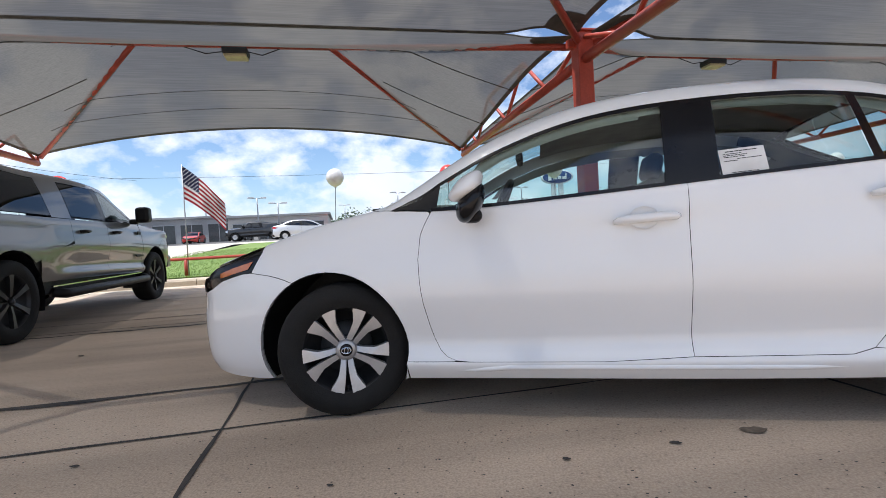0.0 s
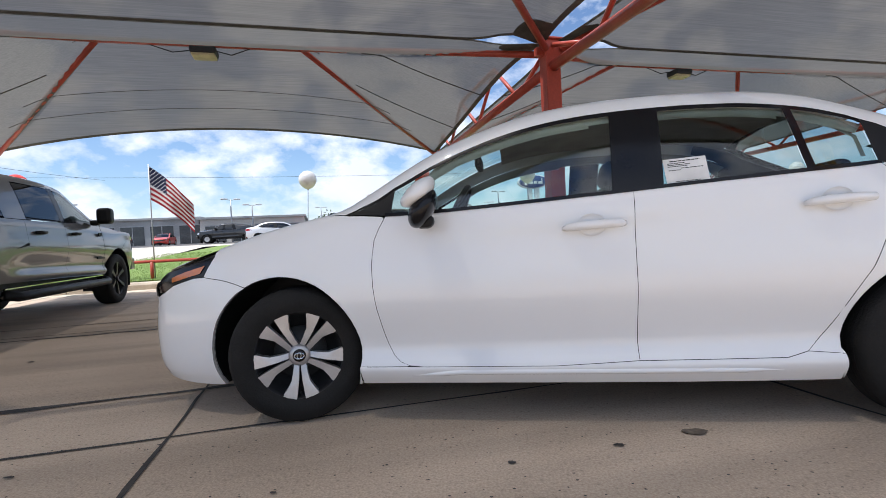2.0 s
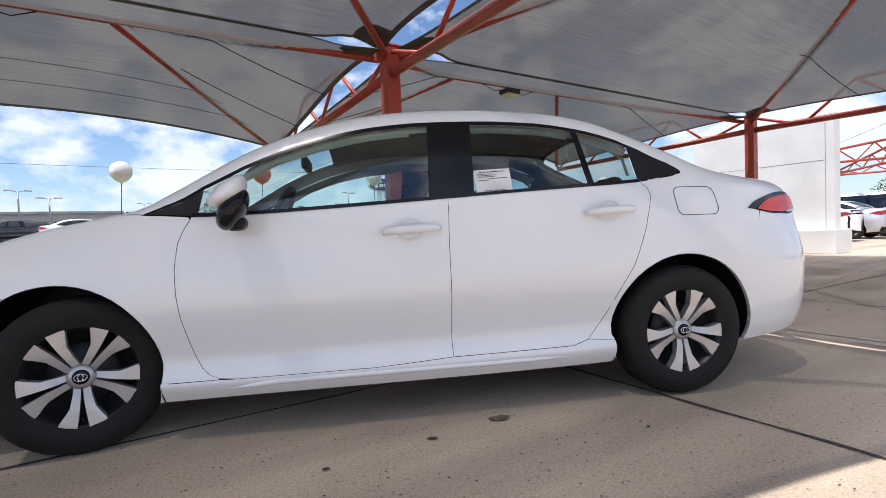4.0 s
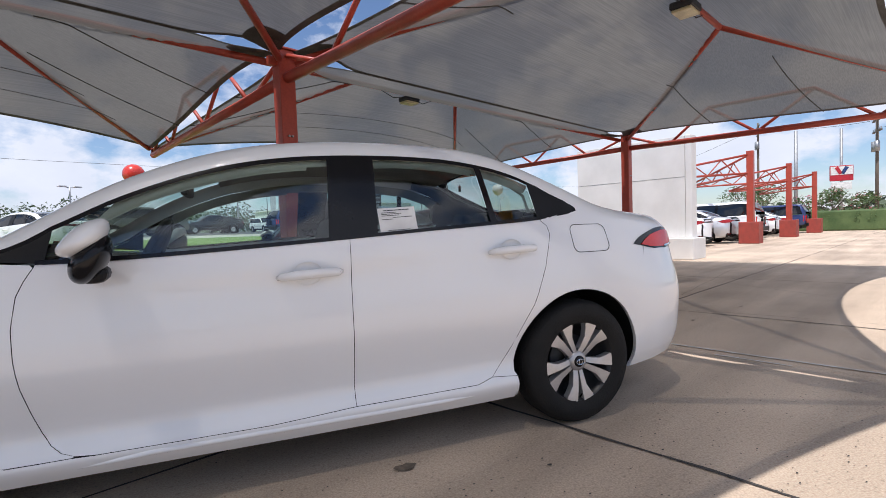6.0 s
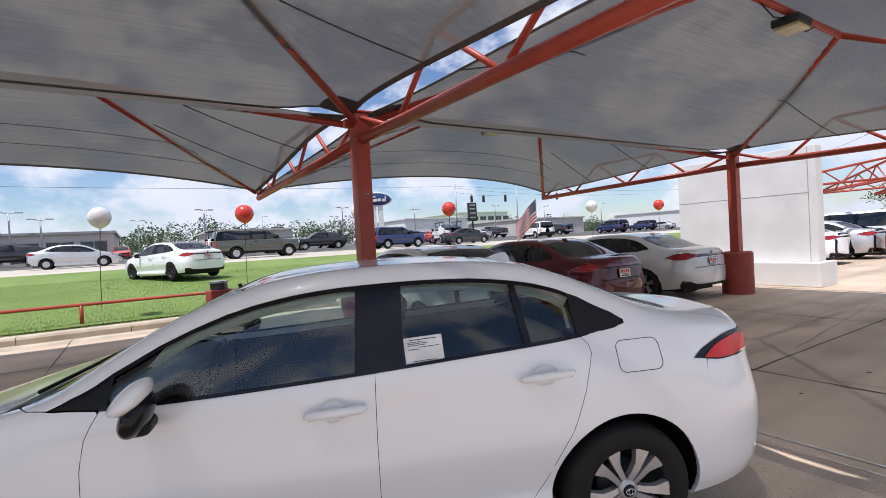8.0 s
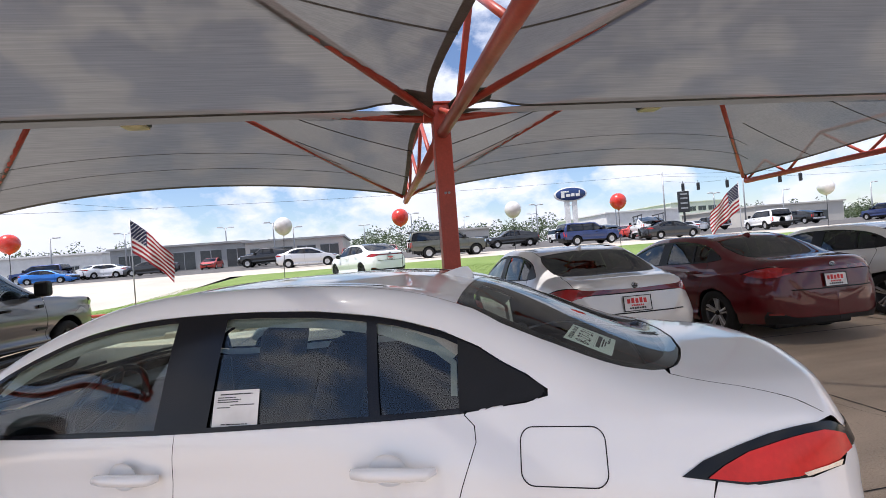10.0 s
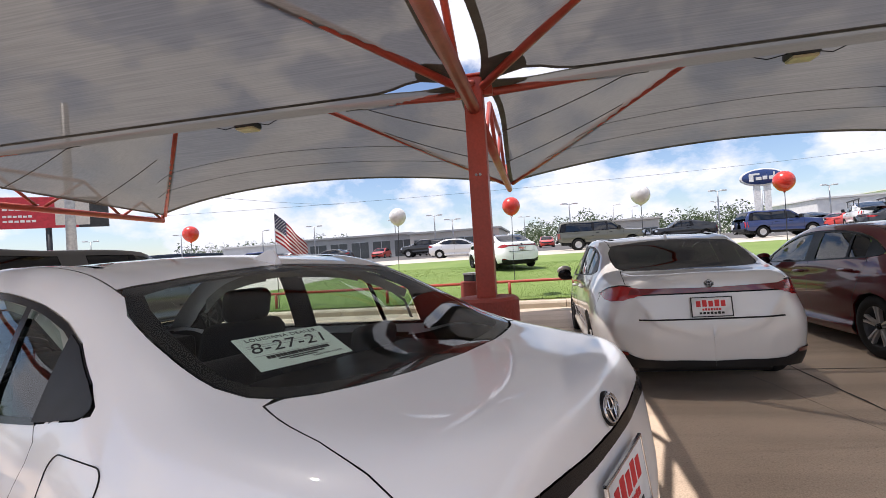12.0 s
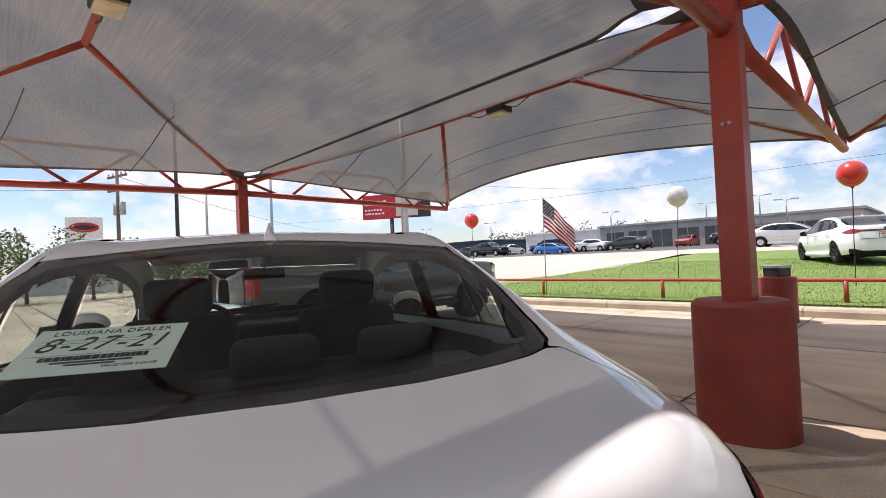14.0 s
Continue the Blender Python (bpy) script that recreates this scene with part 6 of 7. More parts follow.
    for sd in (-1, 1):
        for x in (mid - 0.22, back - 0.26):
            b = tube([(x - 0.1, sd * (hw - 0.01), belt - 0.14), (x - 0.06, sd * (hw + 0.03), belt - 0.135), (x + 0.06, sd * (hw + 0.03), belt - 0.135), (x + 0.1, sd * (hw - 0.01), belt - 0.14)], 0.018, 8)
            part("door_handle", b, BLACK, car, "", True)
        part("wing_mirror", soft_box(s_wb + 0.22, s_wb + 0.40, sd * (hw + 0.04), sd * (hw + 0.24), belt + 0.02, belt + 0.26, 0.05), BLACK, car)
        part("mirror_arm", soft_box(s_wb + 0.26, s_wb + 0.36, sd * (hw - 0.06), sd * (hw + 0.06), belt + 0.0, belt + 0.08), BLACK, car)
        if boards:
            b = tube([(0.55, sd * (hw - 0.02), sill - 0.10), (0.65, sd * (hw + 0.06), sill - 0.13), (wb - 0.75, sd * (hw + 0.06), sill - 0.13), (wb - 0.62, sd * (hw - 0.02), sill - 0.10)], 0.055, 10)
            part("running_board", b, BLACK, car, "", True)
            part("side_badge", boxed(s_wb + 0.10, s_wb + 0.22, sd * (hw - 0.01), sd * (hw + 0.006), belt - 0.16, belt - 0.11), BLACK, car)
            part("side_badge", boxed(s_wb + 0.05, s_wb + 0.30, sd * (hw - 0.01), sd * (hw + 0.006), sill + 0.22, sill + 0.25), BLACK, car)
            part("rocker_chrome", boxed(0.62, wb - 0.65, sd * (hw - 0.04), sd * (hw - 0.02), sill - 0.045, sill - 0.03), CHROME, car)
    if near:
        part("brake_light", soft_box(s_re - 0.02, s_re + 0.06, -0.2, 0.2, height - 0.06, height - 0.01, 0.01), RED_LAMP, car)
        part("dashboard", soft_box(s_wb - 0.05, s_wb + 0.3, -hw + 0.15, hw - 0.15, belt - 0.3, belt + 0.02), BLACK, car)
        for y in (-0.42, 0.42):
            bk = boxed(-0.09, 0.09, -0.26, 0.26, 0, 0.85, 0.07, 3)
            bmesh.ops.transform(bk, matrix=pose(s_wt + 0.35, y, belt - 0.45, 0, 12, 0), verts=bk.verts)
            part("seat_back", bk, CLOTH_SEAT, car)
    return car


def facing(u, v, z, heading, turn=0.0):
    """Pose of a vehicle by its front hub; heading: the way its nose points, in degrees from the row of columns."""
    return Matrix.Translation(grid(u, v, z)) @ pose(0, 0, 0, 0, 0, 22.67 + heading + 180)


truck = tall_car("pickup_truck", "grey four-door pickup with a bed cap, black wheels and running boards", GREY_PAINT, facing(-7.13, 3.85, 0, 90), 3.70, 1.0, 1.15, 1.01, 1.85, 1.26, 1.27, 0.54,
                 0.52, 1.42, 4.55, [(0.72, 1.62, "clear"), (1.74, 2.52, "dark"), (2.95, 4.5, "dark")], r=0.415, style="black", ds=0.12, dv=0.3, near=True, boards=True, cat="pickup", distant=False)

av_white, _ = sedan("large_sedan", "pearl white large sedan with a red lamp strip, nose to kerb", PEARL_PAINT, facing(1.93, 3.42, 0, 90), "parked sedans", 1.063, 1.035, 1.0, style="far", ds=0.08, dv=0.34, r=0.335)
av_red, _ = sedan("large_sedan", "dark maroon large sedan parked beside the pearl one", MAROON_PAINT, facing(4.83, 3.80, 0, 90), "parked sedans", 1.063, 1.035, 1.0, style="far", ds=0.08, dv=0.34, r=0.335)
copy_thing(av_white, facing(7.8, 3.85, 0, 90))
camry, _ = sedan("lawn_sedan", "white sedan with a black roof standing on the lawn", car_paint("bright_white_paint", (0.82, 0.82, 0.81)), facing(-1.8, 18.1, 0, 116), "", 1.05, 1.03, 1.0, style="black", ds=0.12, dv=0.5, r=0.34, black_roof=True)
camry.location.z = lawn_z(17.6) - 0.02

far_silver, _ = sedan("road_sedan", "silver sedan on the road beyond the lawn", SILVER_PAINT, facing(-4.2, 32.6, 1.10, 0), "cars on the road", 1.05, 1.03, 1.02, distant=True, ds=0.2, dv=0.6)
far_black, _ = sedan("road_sedan", "black sedan on the road beyond the lawn", DARK_PAINT, facing(25.2, 31.5, 1.12, 2), "cars on the road", 1.08, 1.03, 1.0, distant=True, ds=0.2, dv=0.6)
far_red, _ = sedan("road_sedan", "bright red car across the road", ORANGE_RED, facing(27.0, 42.0, 1.3, 30), "cars on the road", 1.0, 1.0, 0.95, distant=True, ds=0.2, dv=0.6)
far_blue, _ = sedan("road_sedan", "bright blue coupe on the road beyond the drive", BRIGHT_BLUE, facing(-29.6, 45.0, 1.22, 0), "cars on the road", 1.03, 1.03, 0.94, distant=True, ds=0.2, dv=0.6)
far_white, _ = sedan("far_sedan", "white sedan parked in a far row", WHITE_PAINT, facing(-28, 50.5, 1.36, 60), "far parked cars", distant=True, ds=0.24, dv=0.7)
suv = lambda nm, lab, paint, m, **k: tall_car(nm, lab, paint, m, 3.0, 0.95, 1.05, 0.98, 1.80, 1.12, 1.14, 0.42, 0.45, 1.25, 3.75, [(0.65, 1.45, "dark"), (1.55, 2.35, "dark"), (2.45, 3.6, "dark")], r=0.37, ds=0.3, dv=0.7, **k)
olive = tall_car("long_suv", "olive-grey long SUV on the road beyond the lawn", OLIVE_PAINT, facing(6.7, 30.0, 1.06, 0), 3.48, 0.95, 1.35, 1.0, 1.97, 1.24, 1.26, 0.50, 0.5, 1.3, 4.6, [(0.7, 1.5, "dark"), (1.6, 2.4, "dark"), (2.55, 4.3, "dark")], r=0.39, ds=0.3, dv=0.7, group="cars on the road")
explorer = suv("road_suv", "dark blue SUV on the road beyond the lawn", BLUE_PAINT, facing(18.2, 31.8, 1.12, 3), group="cars on the road")
white_suv = suv("far_suv", "white SUV across the road seen from behind", WHITE_PAINT, facing(36.5, 36.5, 1.2, 75), group="cars on the road")


def pickup(label, paint, m, rack=False, group="far pickups"):
    """A far crew-cab pickup: cab, open bed and wheels."""
    car = tall_car("far_pickup", label, paint, m, 3.65, 0.95, 1.15, 1.0, 1.88, 1.22, 1.24, 0.52, 0.5, 1.3, 2.55, [(0.7, 1.5, "dark"), (1.6, 2.35, "dark")], r=0.40, ds=0.3, dv=0.7, group=group, cat="pickup")
    return car


wp = pickup("white crew-cab work pickup with a ladder rack on the road", WHITE_PAINT, facing(7.0, 36.2, 1.25, 0))
for sd in (-0.85, 0.85):
    part("ladder_rack", tube([(0.6, sd, 2.0), (4.7, sd, 2.0)], 0.05, 6), DARK_STEEL, wp)
    for x in (0.9, 2.9, 4.5):
        part("rack_post", tube([(x, sd, 1.2), (x, sd, 2.0)], 0.03, 6), DARK_STEEL, wp)
bp = pickup("black crew-cab pickup parked across the road", DARK_PAINT, facing(12.6, 46.0, 1.32, 180))
copy_thing(wp, facing(24.0, 36.0, 1.25, 70))
copy_thing(bp, facing(-13.2, 46.0, 1.32, 180))
fleet = [far_silver, far_black, far_white, explorer, white_suv, bp, far_white, far_red]
rnd = random.Random(21)
for k in range(22):
    src = fleet[rnd.randrange(len(fleet))]
    u = -52 + 5.4 * k + rnd.uniform(-0.6, 0.6)
    v = 52 + rnd.uniform(-1.5, 2.0) + (4 if k % 3 == 0 else 0)
    if -36 < u < 2 and v < 53:
        v += 2.0
    copy_thing(src, facing(u, v, 1.39 + (v - 52) * 0.014, rnd.choice((88, 92, 60, -88))))
for k in range(8):
    copy_thing((far_white, explorer, far_silver)[k % 3], facing(50 + 6 * k, 40 + rnd.uniform(0, 10), 1.3, rnd.choice((80, 10, 100))))
for k in range(5):
    copy_thing((far_black, bp, explorer, far_white)[k % 4], facing(-46 + 5.5 * k, 48 + rnd.uniform(-2, 2), 1.33, rnd.choice((0, 180, 20))))
# row of stock beyond the white wall
white_row = [far_white, far_silver, white_suv, far_white, far_white, far_white, explorer]
for k in range(7):
    copy_thing(white_row[k], facing(17.5 + 2.9 * k, 4.4, 0, 90))


# ---- bare canopy frames beyond the wall ----
def bare_frame(u):
    c = column_at(u, 0.0, "bare red steel canopy frame without its sail, on a red base")
    return c


def column_at(u, v, label):
    c = thing("canopy_frame", label, "canopy frame", Matrix.Translation(grid(u, v)) @ pose(0, 0, 0, 0, 0, 22.67), group="bare canopy frames")
    part("base", boxed(-0.36, 0.36, -0.36, 0.36, 0, 0.88, 0.03), RED_BASE, c)
    part("post", boxed(-0.12, 0.12, -0.12, 0.12, 0.84, 3.75, 0.012), RED, c)
    for ang in (0, 90):
        d = Vector((math.cos(radians(ang + 45)), math.sin(radians(ang + 45)), 0))
        pts = [d * 0.1 + Vector((0, 0, 3.6)), d * 5.2 + Vector((0, 0, 2.75))]
        low = [d * 0.1 + Vector((0, 0, 2.85)), d * 5.2 + Vector((0, 0, 2.70))]
        part("arm", tube(pts, 0.045, 8), RED, c, "", True)
        part("arm", tube(low, 0.045, 8), RED, c, "", True)
        for k in range(4):
            t0, t1 = 0.1 + k * 0.22, 0.21 + k * 0.22
            part("web_bar", tube([low[0].lerp(low[1], t0), pts[0].lerp(pts[1], t1)], 0.025, 6), RED, c)
            part("web_bar", tube([pts[0].lerp(pts[1], t1), low[0].lerp(low[1], t0 + 0.22)], 0.025, 6), RED, c)
    return c


frame_a = bare_frame(20.0)
for u in (27.2, 34.4):
    copy_thing(frame_a, Matrix.Translation(grid(u, 0.0)) @ pose(0, 0, 0, 0, 0, 22.67))


# ---- far buildings, signs, poles ----
def building(name, label, u0, u1, v0, v1, z0, z1, mat, windows, fascia=None, group="far buildings"):
    b = thing(name, label, "building", Matrix.Translation(grid(0, 0)) @ pose(0, 0, 0, 0, 0, 22.67), group=group)
    part("wall", boxed(u0, u1, v0, v1, z0 - 0.5, z1), mat, b)
    part("roof", boxed(u0 - 0.3, u1 + 0.3, v0 - 0.3, v1 + 0.3, z1, z1 + 0.25), fascia or mat, b)
    for a, w, zz0, zz1 in windows:
        win = new("window")
        win.parent = b
        part("pane", boxed(a, a + w, v0 - 0.04, v0 + 0.02, zz0, zz1), SHOP_GLASS, win)
        part("frame", boxed(a - 0.08, a + w + 0.08, v0 - 0.06, v0 - 0.035, zz1, zz1 + 0.12), STEEL, win)
        for q in range(1, max(2, int(w / 1.6))):
            part("mullion", boxed(a + w * q / max(2, int(w / 1.6)) - 0.04, a + w * q / max(2, int(w / 1.6)) + 0.04, v0 - 0.07, v0 - 0.035, zz0, zz1), STEEL, win)
    return b


SHOP_GLASS = surface("grey_shop_glass", (0.07, 0.08, 0.085), 0.18, bump=0, rough_vary=0.05)
GREY_WALL = surface("grey_cladding", (0.36, 0.37, 0.37), 0.6, scale=0.4, fine=8, bump=0)
building("dealership", "long grey dealership with dark shop windows across the road", -34, -17.5, 62, 80, 1.4, 4.7, GREY_WALL, [(-33 + 3.3 * k, 2.6, 1.6, 3.9) for k in range(5)])
building("dealership", "pale grey showroom with deep fascia and dark glass", -17.2, -4.6, 61, 82, 1.4, 4.5, PALE_WALL, [(-16.6 + 3.0 * k, 2.4, 1.6, 3.6) for k in range(4)], GREY_WALL)
building("warehouse", "plain white box building far across the road", -57, -41.5, 75, 95, 1.5, 5.1, WHITE_WALL, [(-46, 1.2, 1.8, 3.4)])
building("warehouse", "long white low warehouse far across the road", 46, 62, 85, 110, 1.7, 6.4, WHITE_WALL, [(55, 3, 2.0, 3.6)])
building("hall", "large white hall with a shallow roof in the distance", 84, 104, 120, 150, 1.8, 9.9, WHITE_WALL, [(86 + 3.2 * k, 2.4, 7.4, 8.6) for k in range(6)])
building("showroom", "low beige showroom among parked cars across the road", 6, 17, 66, 80, 1.5, 4.4, PALE_WALL, [(7 + 2.6 * k, 2.0, 1.8, 3.2) for k in range(4)])
building("showroom", "dark blue low showroom far along the road", -88, -66, 74, 90, 1.5, 4.6, DARK_WALL, [(-86 + 4 * k, 3, 1.8, 3.2) for k in range(5)])
building("showroom", "pale low building far along the road", 66, 84, 70, 90, 1.5, 5.0, PALE_WALL, [(67 + 3.6 * k, 2.8, 1.9, 3.6) for k in range(4)])
building("showroom", "white low building beyond the parked stock", 108, 140, 60, 80, 1.5, 5.6, WHITE_WALL, [(110 + 5 * k, 4, 2, 3.6) for k in range(5)])

ford = thing("oval_sign", "large blue oval sign with a silver rim on two white posts", "sign", Matrix.Translation(grid(23.4, 50)) @ pose(0, 0, 0, 0, 0, 12))
ell = lambda rx, rz, y0, y1, n=40: (lambda bm: (bmesh.ops.scale(bm, vec=(rx, 1, rz), verts=bm.verts), bm)[1])(revolve([(0, y0), (0.97, y0), (1, y0 + 0.03), (1, y1), (0, y1)], n, "y"))
for nm, rx, rz, y, mat in (("rim", 1.95, 0.88, -0.30, SIGN_WHITE), ("face", 1.78, 0.76, -0.34, SIGN_BLUE)):
    bm = ell(rx, rz, y, 0.2)
    bmesh.ops.translate(bm, vec=(0, 0, 7.15), verts=bm.verts)
    part(nm, bm, mat, ford, "", True)
for x0, x1, z0, z1 in ((-1.15, -0.75, -0.42, 0.40), (-0.75, -0.2, 0.22, 0.40), (-0.55, -0.05, -0.30, 0.02), (0.05, 0.45, -0.28, 0.08), (0.6, 1.1, -0.30, 0.05), (0.98, 1.12, -0.28, 0.42)):
    part("script_mark", boxed(x0, x1, -0.37, -0.345, 7.15 + z0, 7.15 + z1, 0.01), SIGN_WHITE, ford)
for x in (-0.45, 0.45):
    part("post", boxed(x - 0.28, x + 0.28, -0.2, 0.2, 1.2, 6.6, 0.02), SIGN_WHITE, ford)


def lamp_post(u, v, z0, z1, heads=2):
    p = thing("street_lamp", "tall grey lot lamp post with flat lamp heads", "street lamp", Matrix.Translation(grid(u, v)) @ pose(0, 0, 0, 0, 0, 22.67 + 13 * (u % 3)), group="lot lamps")
    part("pole", tube([(0, 0, z0), (0, 0, z1)], [0.11, 0.07], 8), STEEL, p, "", True)
    for k in range(heads):
        s = -1 if k else 1
        part("arm", tube([(0, 0, z1 - 0.1), (s * 0.5, 0, z1)], 0.04, 6), STEEL, p)
        part("lamp_head", soft_box(s * 0.4, s * 1.15, -0.22, 0.22, z1 - 0.04, z1 + 0.12), SIGN_WHITE, p)


for u, v, z in ((-13.3, 60, 6.85), (4.8, 60, 6.9), (-10.8, 60, 6.1), (22.6, 60, 7.0), (-31.2, 60, 6.7), (-42, 64, 7), (-55, 62, 7.2), (12, 72, 7.2), (30, 66, 7.1), (40, 70, 7.4), (52, 62, 7.2), (66, 64, 7.2), (18, 90, 8), (34, 95, 8), (-2, 95, 8), (78, 60, 7.2), (-70, 60, 7.2), (-22, 70, 7.4)):
    lamp_post(u, v, 1.3, z, 2 if int(u) % 3 else 1)


def utility_pole(u, v, z0, z1, mat, cross=True, r=0.14):
    p = thing("utility_pole", "tall utility pole with cross arms and insulators" if cross else "plain tall steel pole", "pole", Matrix.Translation(grid(u, v)) @ pose(0, 0, 0, 0, 0, 40), group="utility poles")
    part("shaft", tube([(0, 0, z0), (0, 0, z1)], [r, r * 0.7], 8), mat, p, "", True)
    if cross:
        for dz in (0.4, 1.3):
            part("cross_arm", boxed(-1.1, 1.1, -0.06, 0.06, z1 - dz - 0.06, z1 - dz + 0.06), mat, p)
            for x in (-1.0, -0.5, 0.5, 1.0):
                part("insulator", tube([(x, 0, z1 - dz + 0.06), (x, 0, z1 - dz + 0.25)], 0.05, 6), STEEL, p)
        for x in (-0.35, 0.35):
            part("transformer", tube([(x, 0.1, z1 - 2.9), (x, 0.1, z1 - 2.1)], 0.2, 8), STEEL, p, "", True)


utility_pole(-35, 5.8, 0, 13, DARK_STEEL, False)
utility_pole(-36, 2.6, 0, 8.0, WOOD_POLE)
utility_pole(-35, 7.7, 0, 7.2, STEEL, False, 0.10)
utility_pole(-34, 12.0, 0, 9.5, STEEL, False, 0.12)
utility_pole(-27.0, 19.2, 0.5, 12, STEEL, False, 0.30)
utility_pole(50, -1.8, 0, 9.0, WOOD_POLE)
utility_pole(60, 8.7, 0, 11.5, WOOD_POLE)
utility_pole(56, 4.6, 0, 9.5, STEEL, False, 0.2)
utility_pole(42.3, 60, 1.4, 10.6, STEEL, False, 0.12)
utility_pole(55.5, 60, 1.4, 10.6, STEEL, False, 0.12)
wires = thing("power_lines", "thin overhead wires sagging along the road", "wires")
for (a, b), sag in ((((-90, 38, 9.5), (42.3, 60, 10.3)), 1.6), (((42.3, 60, 10.3), (120, 38, 10)), 1.4), (((-36, 2.6, 7.6), (-100, 60, 9)), 1), (((-36, 2.6, 6.7), (-60, -60, 9)), 1), (((50, -1.8, 8.6), (60, 8.7, 11)), 0.4), (((50, -1.8, 8.0), (46, -50, 9)), 1), (((60, 8.7, 11), (120, 60, 11)), 1.2), (((42.3, 60, 9.3), (55.5, 60, 9.3)), 0.5), (((42.3, 60, 10.0), (80, 52, 8.4)), 0.7), (((-35, 5.8, 9), (-27, 60, 9.5)), 0.8)):
    p, q = grid(a[0], a[1], a[2]), grid(b[0], b[1], b[2])
    part("wire", tube([p.lerp(q, k / 16) - Vector((0, 0, sag * 4 * (k / 16) * (1 - k / 16))) for k in range(17)], 0.018, 4), DARK_STEEL, wires)
for u, v in ((45.5, 60), (48.0, 60), (52.0, 59), (58, 56), (61, 55.6)):
    t = thing("traffic_light", "dark traffic signal hanging from a wire", "traffic light", Matrix.Translation(grid(u, v, 8.2)), group="traffic lights")
    part("housing", boxed(-0.2, 0.2, -0.15, 0.15, -0.55, 0.55, 0.04), DARK_STEEL, t)
    part("hanger", tube([(0, 0, 0.5), (0, 0, 0.9)], 0.03, 6), DARK_STEEL, t)
    for z in (-0.34, 0, 0.34):
        part("visor", tube([(0, -0.15, z), (0, -0.32, z)], 0.13, 8), DARK_STEEL, t)

board = thing("billboard", "red billboard with white lettering on a dark post", "billboard", Matrix.Translation(grid(-29.6, 20.0)) @ pose(0, 0, 0, 0, 0, 22.67 + 35))
part("panel", boxed(-2.4, 1.6, -0.12, 0.12, 4.7, 6.65, 0.02), SIGN_RED, board)
part("picture_panel", boxed(1.6, 3.2, -0.12, 0.12, 4.7, 6.65, 0.02), DARK_STEEL, board)
part("picture", boxed(0.4, 2.2, -0.135, -0.125, 4.85, 6.5), PALE_WALL, board)
for x, z, w, h in ((-2.2, 6.0, 1.9, 0.38), (-2.2, 5.45, 1.5, 0.14), (-2.2, 5.15, 1.7, 0.14)):
    n = 6
    for k in range(n):
        part("lettering_bar", boxed(x + w * k / n, x + w * (k + 0.75) / n, -0.14, -0.125, z - h / 2, z + h / 2 * (0.7 + 0.3 * (k % 2))), SIGN_WHITE, board)
part("post", tube([(0, 0, 0.3), (0, 0, 4.7)], 0.16, 10), DARK_STEEL, board, "", True)

oval = thing("monument_sign", "white monument sign with a red oval", "sign", Matrix.Translation(grid(-40, 1.3)) @ pose(0, 0, 0, 0, 0, 22.67 + 80))
part("slab", boxed(-1.05, 1.05, -0.15, 0.15, 0, 5.3, 0.06), SIGN_WHITE, oval)
bm = ell(0.85, 0.34, -0.2, 0.0)
bmesh.ops.translate(bm, vec=(0, 0, 4.55), verts=bm.verts)
part("oval", bm, SIGN_RED, oval, "", True)
bm = ell(0.62, 0.16, -0.23, 0.0)
bmesh.ops.translate(bm, vec=(0, 0, 4.55), verts=bm.verts)
part("oval_core", bm, DARK_STEEL, oval, "", True)
for k in range(7):
    part("lettering_bar", boxed(-0.8 + 0.23 * k, -0.64 + 0.23 * k, -0.17, -0.15, 3.55, 3.75), STEEL, oval)

valve = thing("pole_sign", "square red and white sign with a blue chevron", "sign", Matrix.Translation(grid(55, 1.0)) @ pose(0, 0, 0, 0, 0, 22.67 - 75))
part("panel", boxed(-0.85, 0.85, -0.15, 0.15, 4.2, 5.6, 0.03), SIGN_RED, valve)
part("upper_panel", boxed(-0.8, 0.8, -0.17, -0.15, 4.75, 5.52), SIGN_WHITE, valve)
for s, mat in ((-1, SIGN_RED), (1, SIGN_BLUE)):
    b = boxed(-0.14, 0.14, -0.19, -0.17, -0.36, 0.36)
    bmesh.ops.transform(b, matrix=pose(s * 0.22, 0, 5.15, 0, s * 28, 0), verts=b.verts)
    part("chevron", b, mat, valve)
part("lower_panel", boxed(-0.75, 0.75, -0.15, 0.15, 3.4, 4.1, 0.03), SIGN_WHITE, valve)
part("post", tube([(0, 0, 0), (0, 0, 9)], 0.12, 8), STEEL, valve, "", True)
dark_sign = thing("pylon_sign", "dark grey pylon sign with pale rows across the road", "sign", Matrix.Translation(grid(44.0, 58)) @ pose(0, 0, 0, 0, 0, 10))
part("panel", boxed(-0.75, 0.75, -0.2, 0.2, 4.4, 7.4, 0.03), DARK_STEEL, dark_sign)
for z in (5.0, 5.7, 6.4, 7.0):
    part("row_bar", boxed(-0.5, 0.5, -0.22, -0.2, z - 0.12, z + 0.1), STEEL, dark_sign)
part("post", tube([(0, 0, 1.3), (0, 0, 4.4)], 0.15, 8), DARK_STEEL, dark_sign)


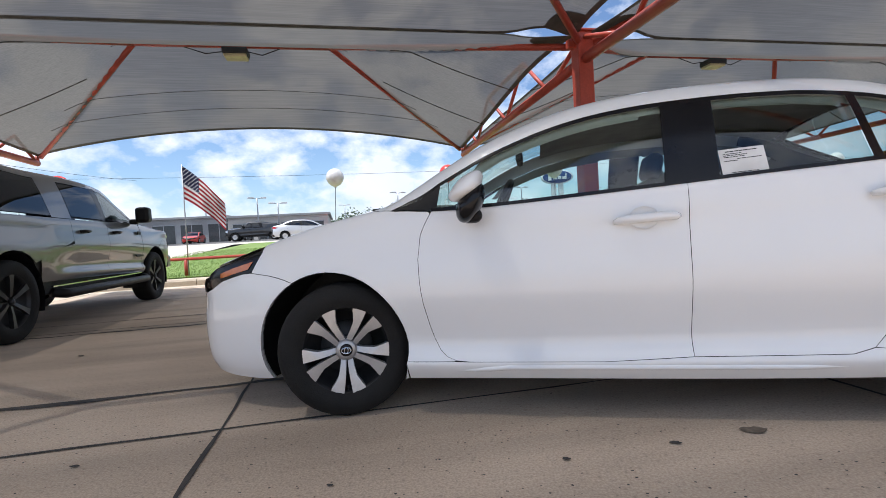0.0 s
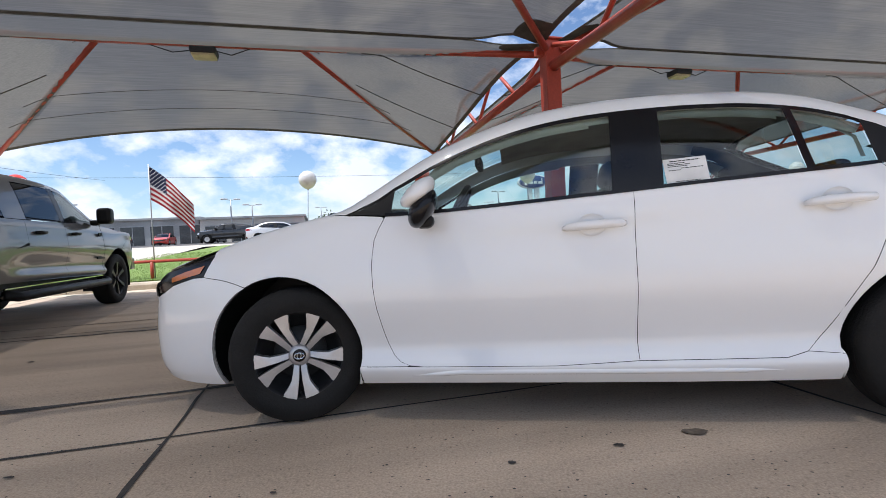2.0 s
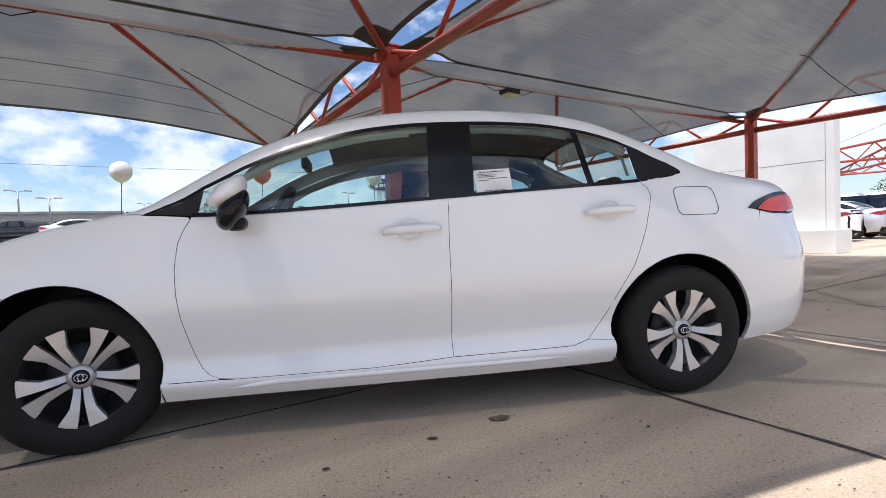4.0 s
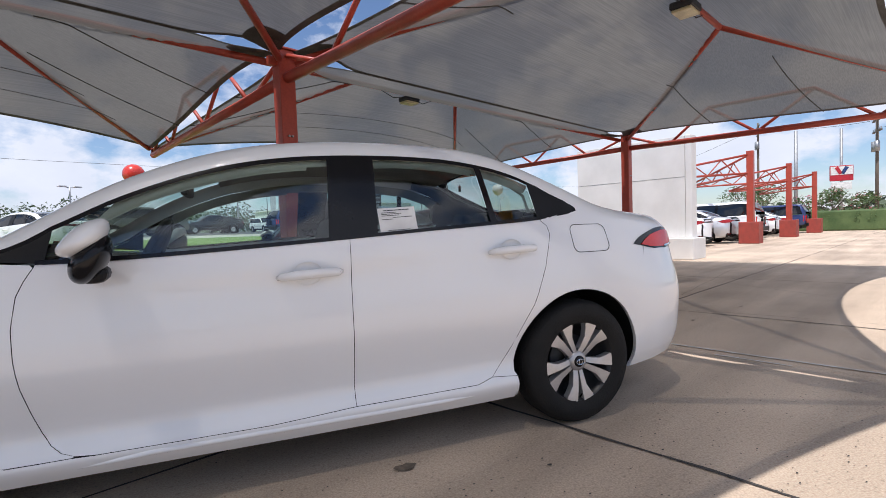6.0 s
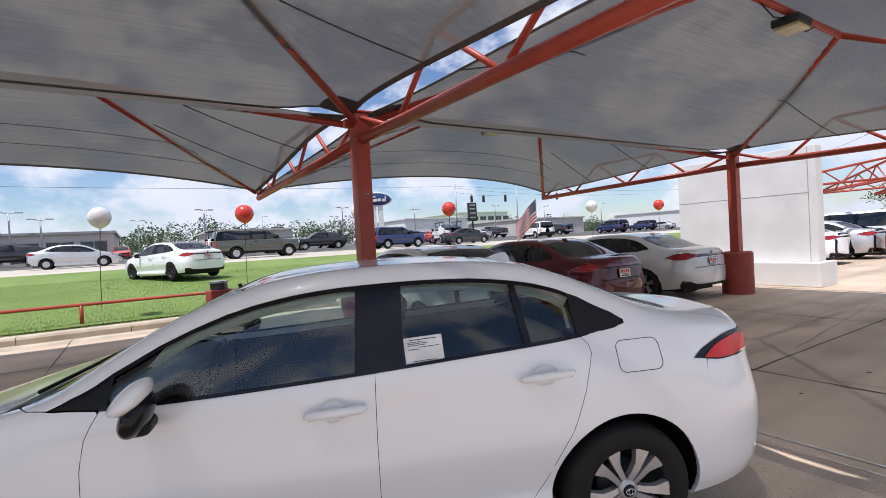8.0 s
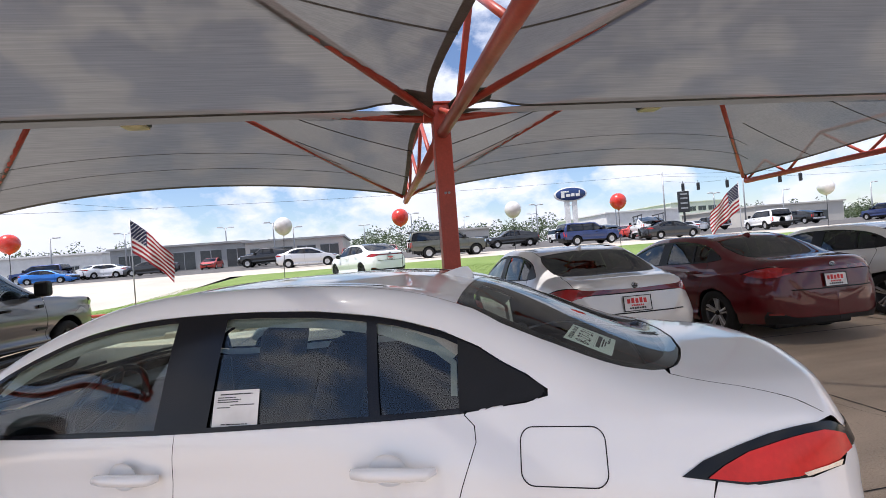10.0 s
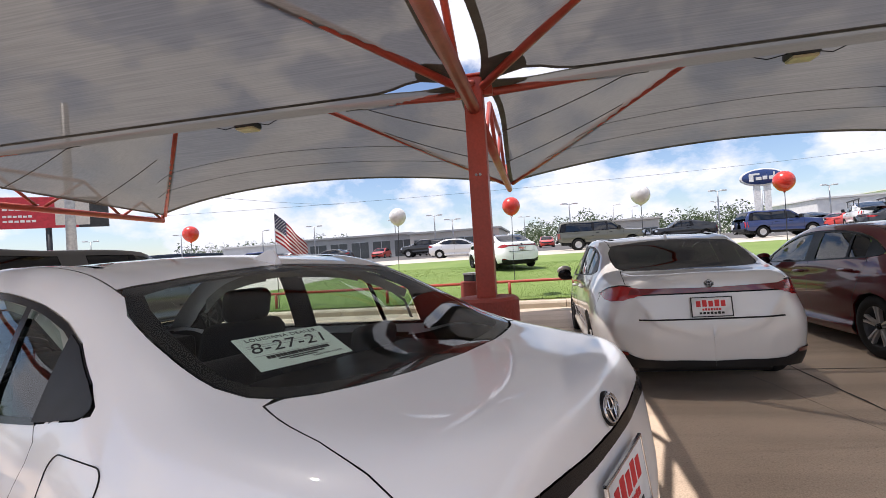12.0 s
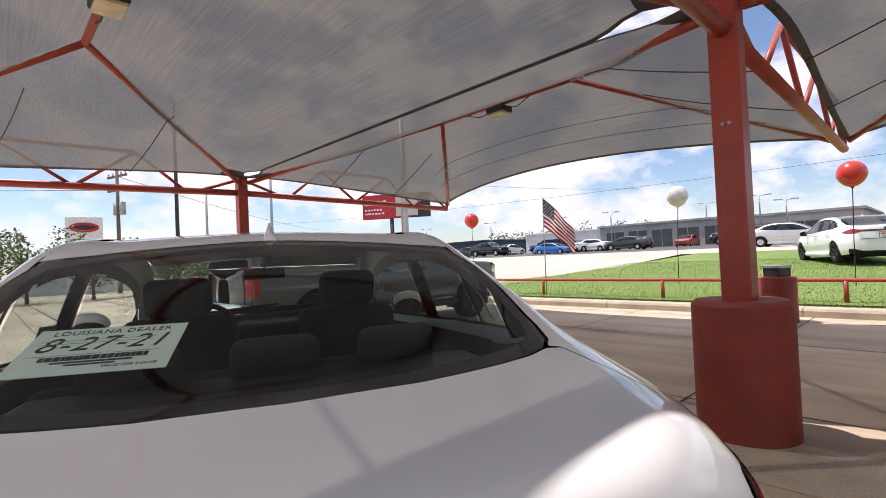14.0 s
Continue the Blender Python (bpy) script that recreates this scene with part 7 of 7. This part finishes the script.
# ---- trees and hedge ----
def leaf_cloud(centre, radii, n, size, rnd, vs, fs):
    for _ in range(n):
        d = Vector((rnd.gauss(0, 1), rnd.gauss(0, 1), rnd.gauss(0, 1))).normalized() * (0.45 + 0.6 * rnd.random() ** 0.6)
        p = Vector((centre[0] + d.x * radii[0], centre[1] + d.y * radii[1], centre[2] + d.z * radii[2]))
        a, b = Vector((rnd.gauss(0, 1), rnd.gauss(0, 1), rnd.gauss(0, 0.6))).normalized(), Vector((rnd.gauss(0, 1), rnd.gauss(0, 1), rnd.gauss(0, 1))).normalized()
        s = size * rnd.uniform(0.5, 1.3)
        k = len(vs)
        vs += [p - a * s, p + b * s * 0.6, p + a * s, p - b * s * 0.6]
        fs.append((k, k + 1, k + 2, k + 3))


def shrub(u, v, h, seed, mat, label, spread=0.6, n=700, blooms=None):
    rnd = random.Random(seed)
    t = thing("flowering_shrub" if blooms else "tree", label, "tree", Matrix.Translation(grid(u, v)), group="shrubs and trees")
    b = tube([(0, 0, -0.1), (0.05, 0, h * 0.4), (0.0, 0.06, h * 0.7)], [0.09, 0.06, 0.02], 7)
    for k in range(6):
        a = k * 1.05 + rnd.random()
        tube([(0.03, 0, h * (0.2 + 0.06 * k)), (0.25 * h * spread * math.cos(a), 0.25 * h * spread * math.sin(a), h * (0.45 + 0.06 * k)), (0.45 * h * spread * math.cos(a), 0.45 * h * spread * math.sin(a), h * (0.6 + 0.06 * k))], [0.045, 0.03, 0.01], 5, bm=b)
    part("trunk", b, BARK, t)
    vs, fs = [], []
    clumps = [(rnd.gauss(0, 0.28) * h * spread, rnd.gauss(0, 0.28) * h * spread, h * rnd.uniform(0.3, 0.92)) for _ in range(13)]
    for c in clumps:
        leaf_cloud(c, (h * 0.17 * spread * 1.6, h * 0.17 * spread * 1.6, h * 0.13), n // 13, 0.075 + h * 0.008, rnd, vs, fs)
    part_ob = raw("crown", vs, fs, mat, t)
    if blooms:
        vs, fs = [], []
        for c in clumps[::2]:
            leaf_cloud((c[0], c[1], c[2] + 0.15), (h * 0.2 * spread * 1.4, h * 0.2 * spread * 1.4, h * 0.1), 26, 0.07, rnd, vs, fs)
        raw("blossom", vs, fs, blooms, t)


for k, (u, v, h) in enumerate(((-30, -2.3, 3.7), (-30.5, -4.2, 3.3), (-29.6, 0.3, 3.2), (-31, 2.4, 2.9), (-30, 4.2, 2.7), (-30, -6.5, 3.4), (-32, -9, 3.6), (-31, 6.2, 2.4))):
    shrub(u, v, h, k, LEAF, "bushy shrub with pale blossom beyond the lot", 0.75, 1500, FLAG_WHITE)
PINK = surface("pink_blossom", (0.5, 0.10, 0.16), 0.8, bump=0)
for k, (u, v, h) in enumerate(((46, 0.5, 3.2), (47, -1.2, 3.0), (45, 3.0, 2.8), (52, 6.5, 4.2), (56, 9, 4.5))):
    shrub(u, v, h, 40 + k, LEAF, "crepe myrtle with reddish blossom behind the hedge", 0.8, 1200, PINK)
rnd = random.Random(3)
vs, fs = [], []
for k in range(46):
    leaf_cloud((38.6 + rnd.uniform(-0.3, 0.3), -14 + 0.4 * k, 0.95), (0.5, 0.32, 0.55), 150, 0.06, rnd, vs, fs)
hedge = thing("hedge", "clipped dark green hedge at the end of the lot", "hedge", Matrix.Translation(grid(0, 0)) @ pose(0, 0, 0, 0, 0, 22.67))
raw("foliage", vs, fs, LEAF, hedge)
part("core", boxed(38.2, 39.0, -14, 4.5, 0, 1.35, 0.1), LEAF, hedge)

# far woods along the skyline
rnd = random.Random(12)
vs, fs = [], []
for k in range(720):
    u = -330 + 1.14 * k + rnd.uniform(-1.5, 1.5)
    far = 150 + rnd.uniform(-10, 45) + (abs(u) * 0.12)
    h = rnd.uniform(4.6, 7.6) * (1 + 0.25 * math.sin(u * 0.045) + 0.2 * math.sin(u * 0.13))
    c = grid(u, far, 2.2 + h * 0.55)
    leaf_cloud(c, (3.4, 2.6, h * 0.6), 200, 0.45, rnd, vs, fs)
tagged(raw("far_woods", vs, fs, LEAF_HAZED), "low line of green trees along the skyline", "trees", kind="stuff")
vs, fs = [], []
for k in range(150):
    a = radians(rnd.uniform(170, 395))
    d = rnd.uniform(120, 170)
    h = rnd.uniform(3, 6)
    leaf_cloud((d * math.cos(a), d * math.sin(a), h * 0.6), (3.5, 3.5, h * 0.6), 60, 1.0, rnd, vs, fs)
tagged(raw("far_woods", vs, fs, LEAF_HAZED), "distant trees behind the lot", "trees", kind="stuff")
for o in hero.children:
    if o.name.split(".")[0] in ("windscreen", "rear_window", "front_side_glass", "rear_side_glass", "quarter_glass"):
        o.visible_shadow = False
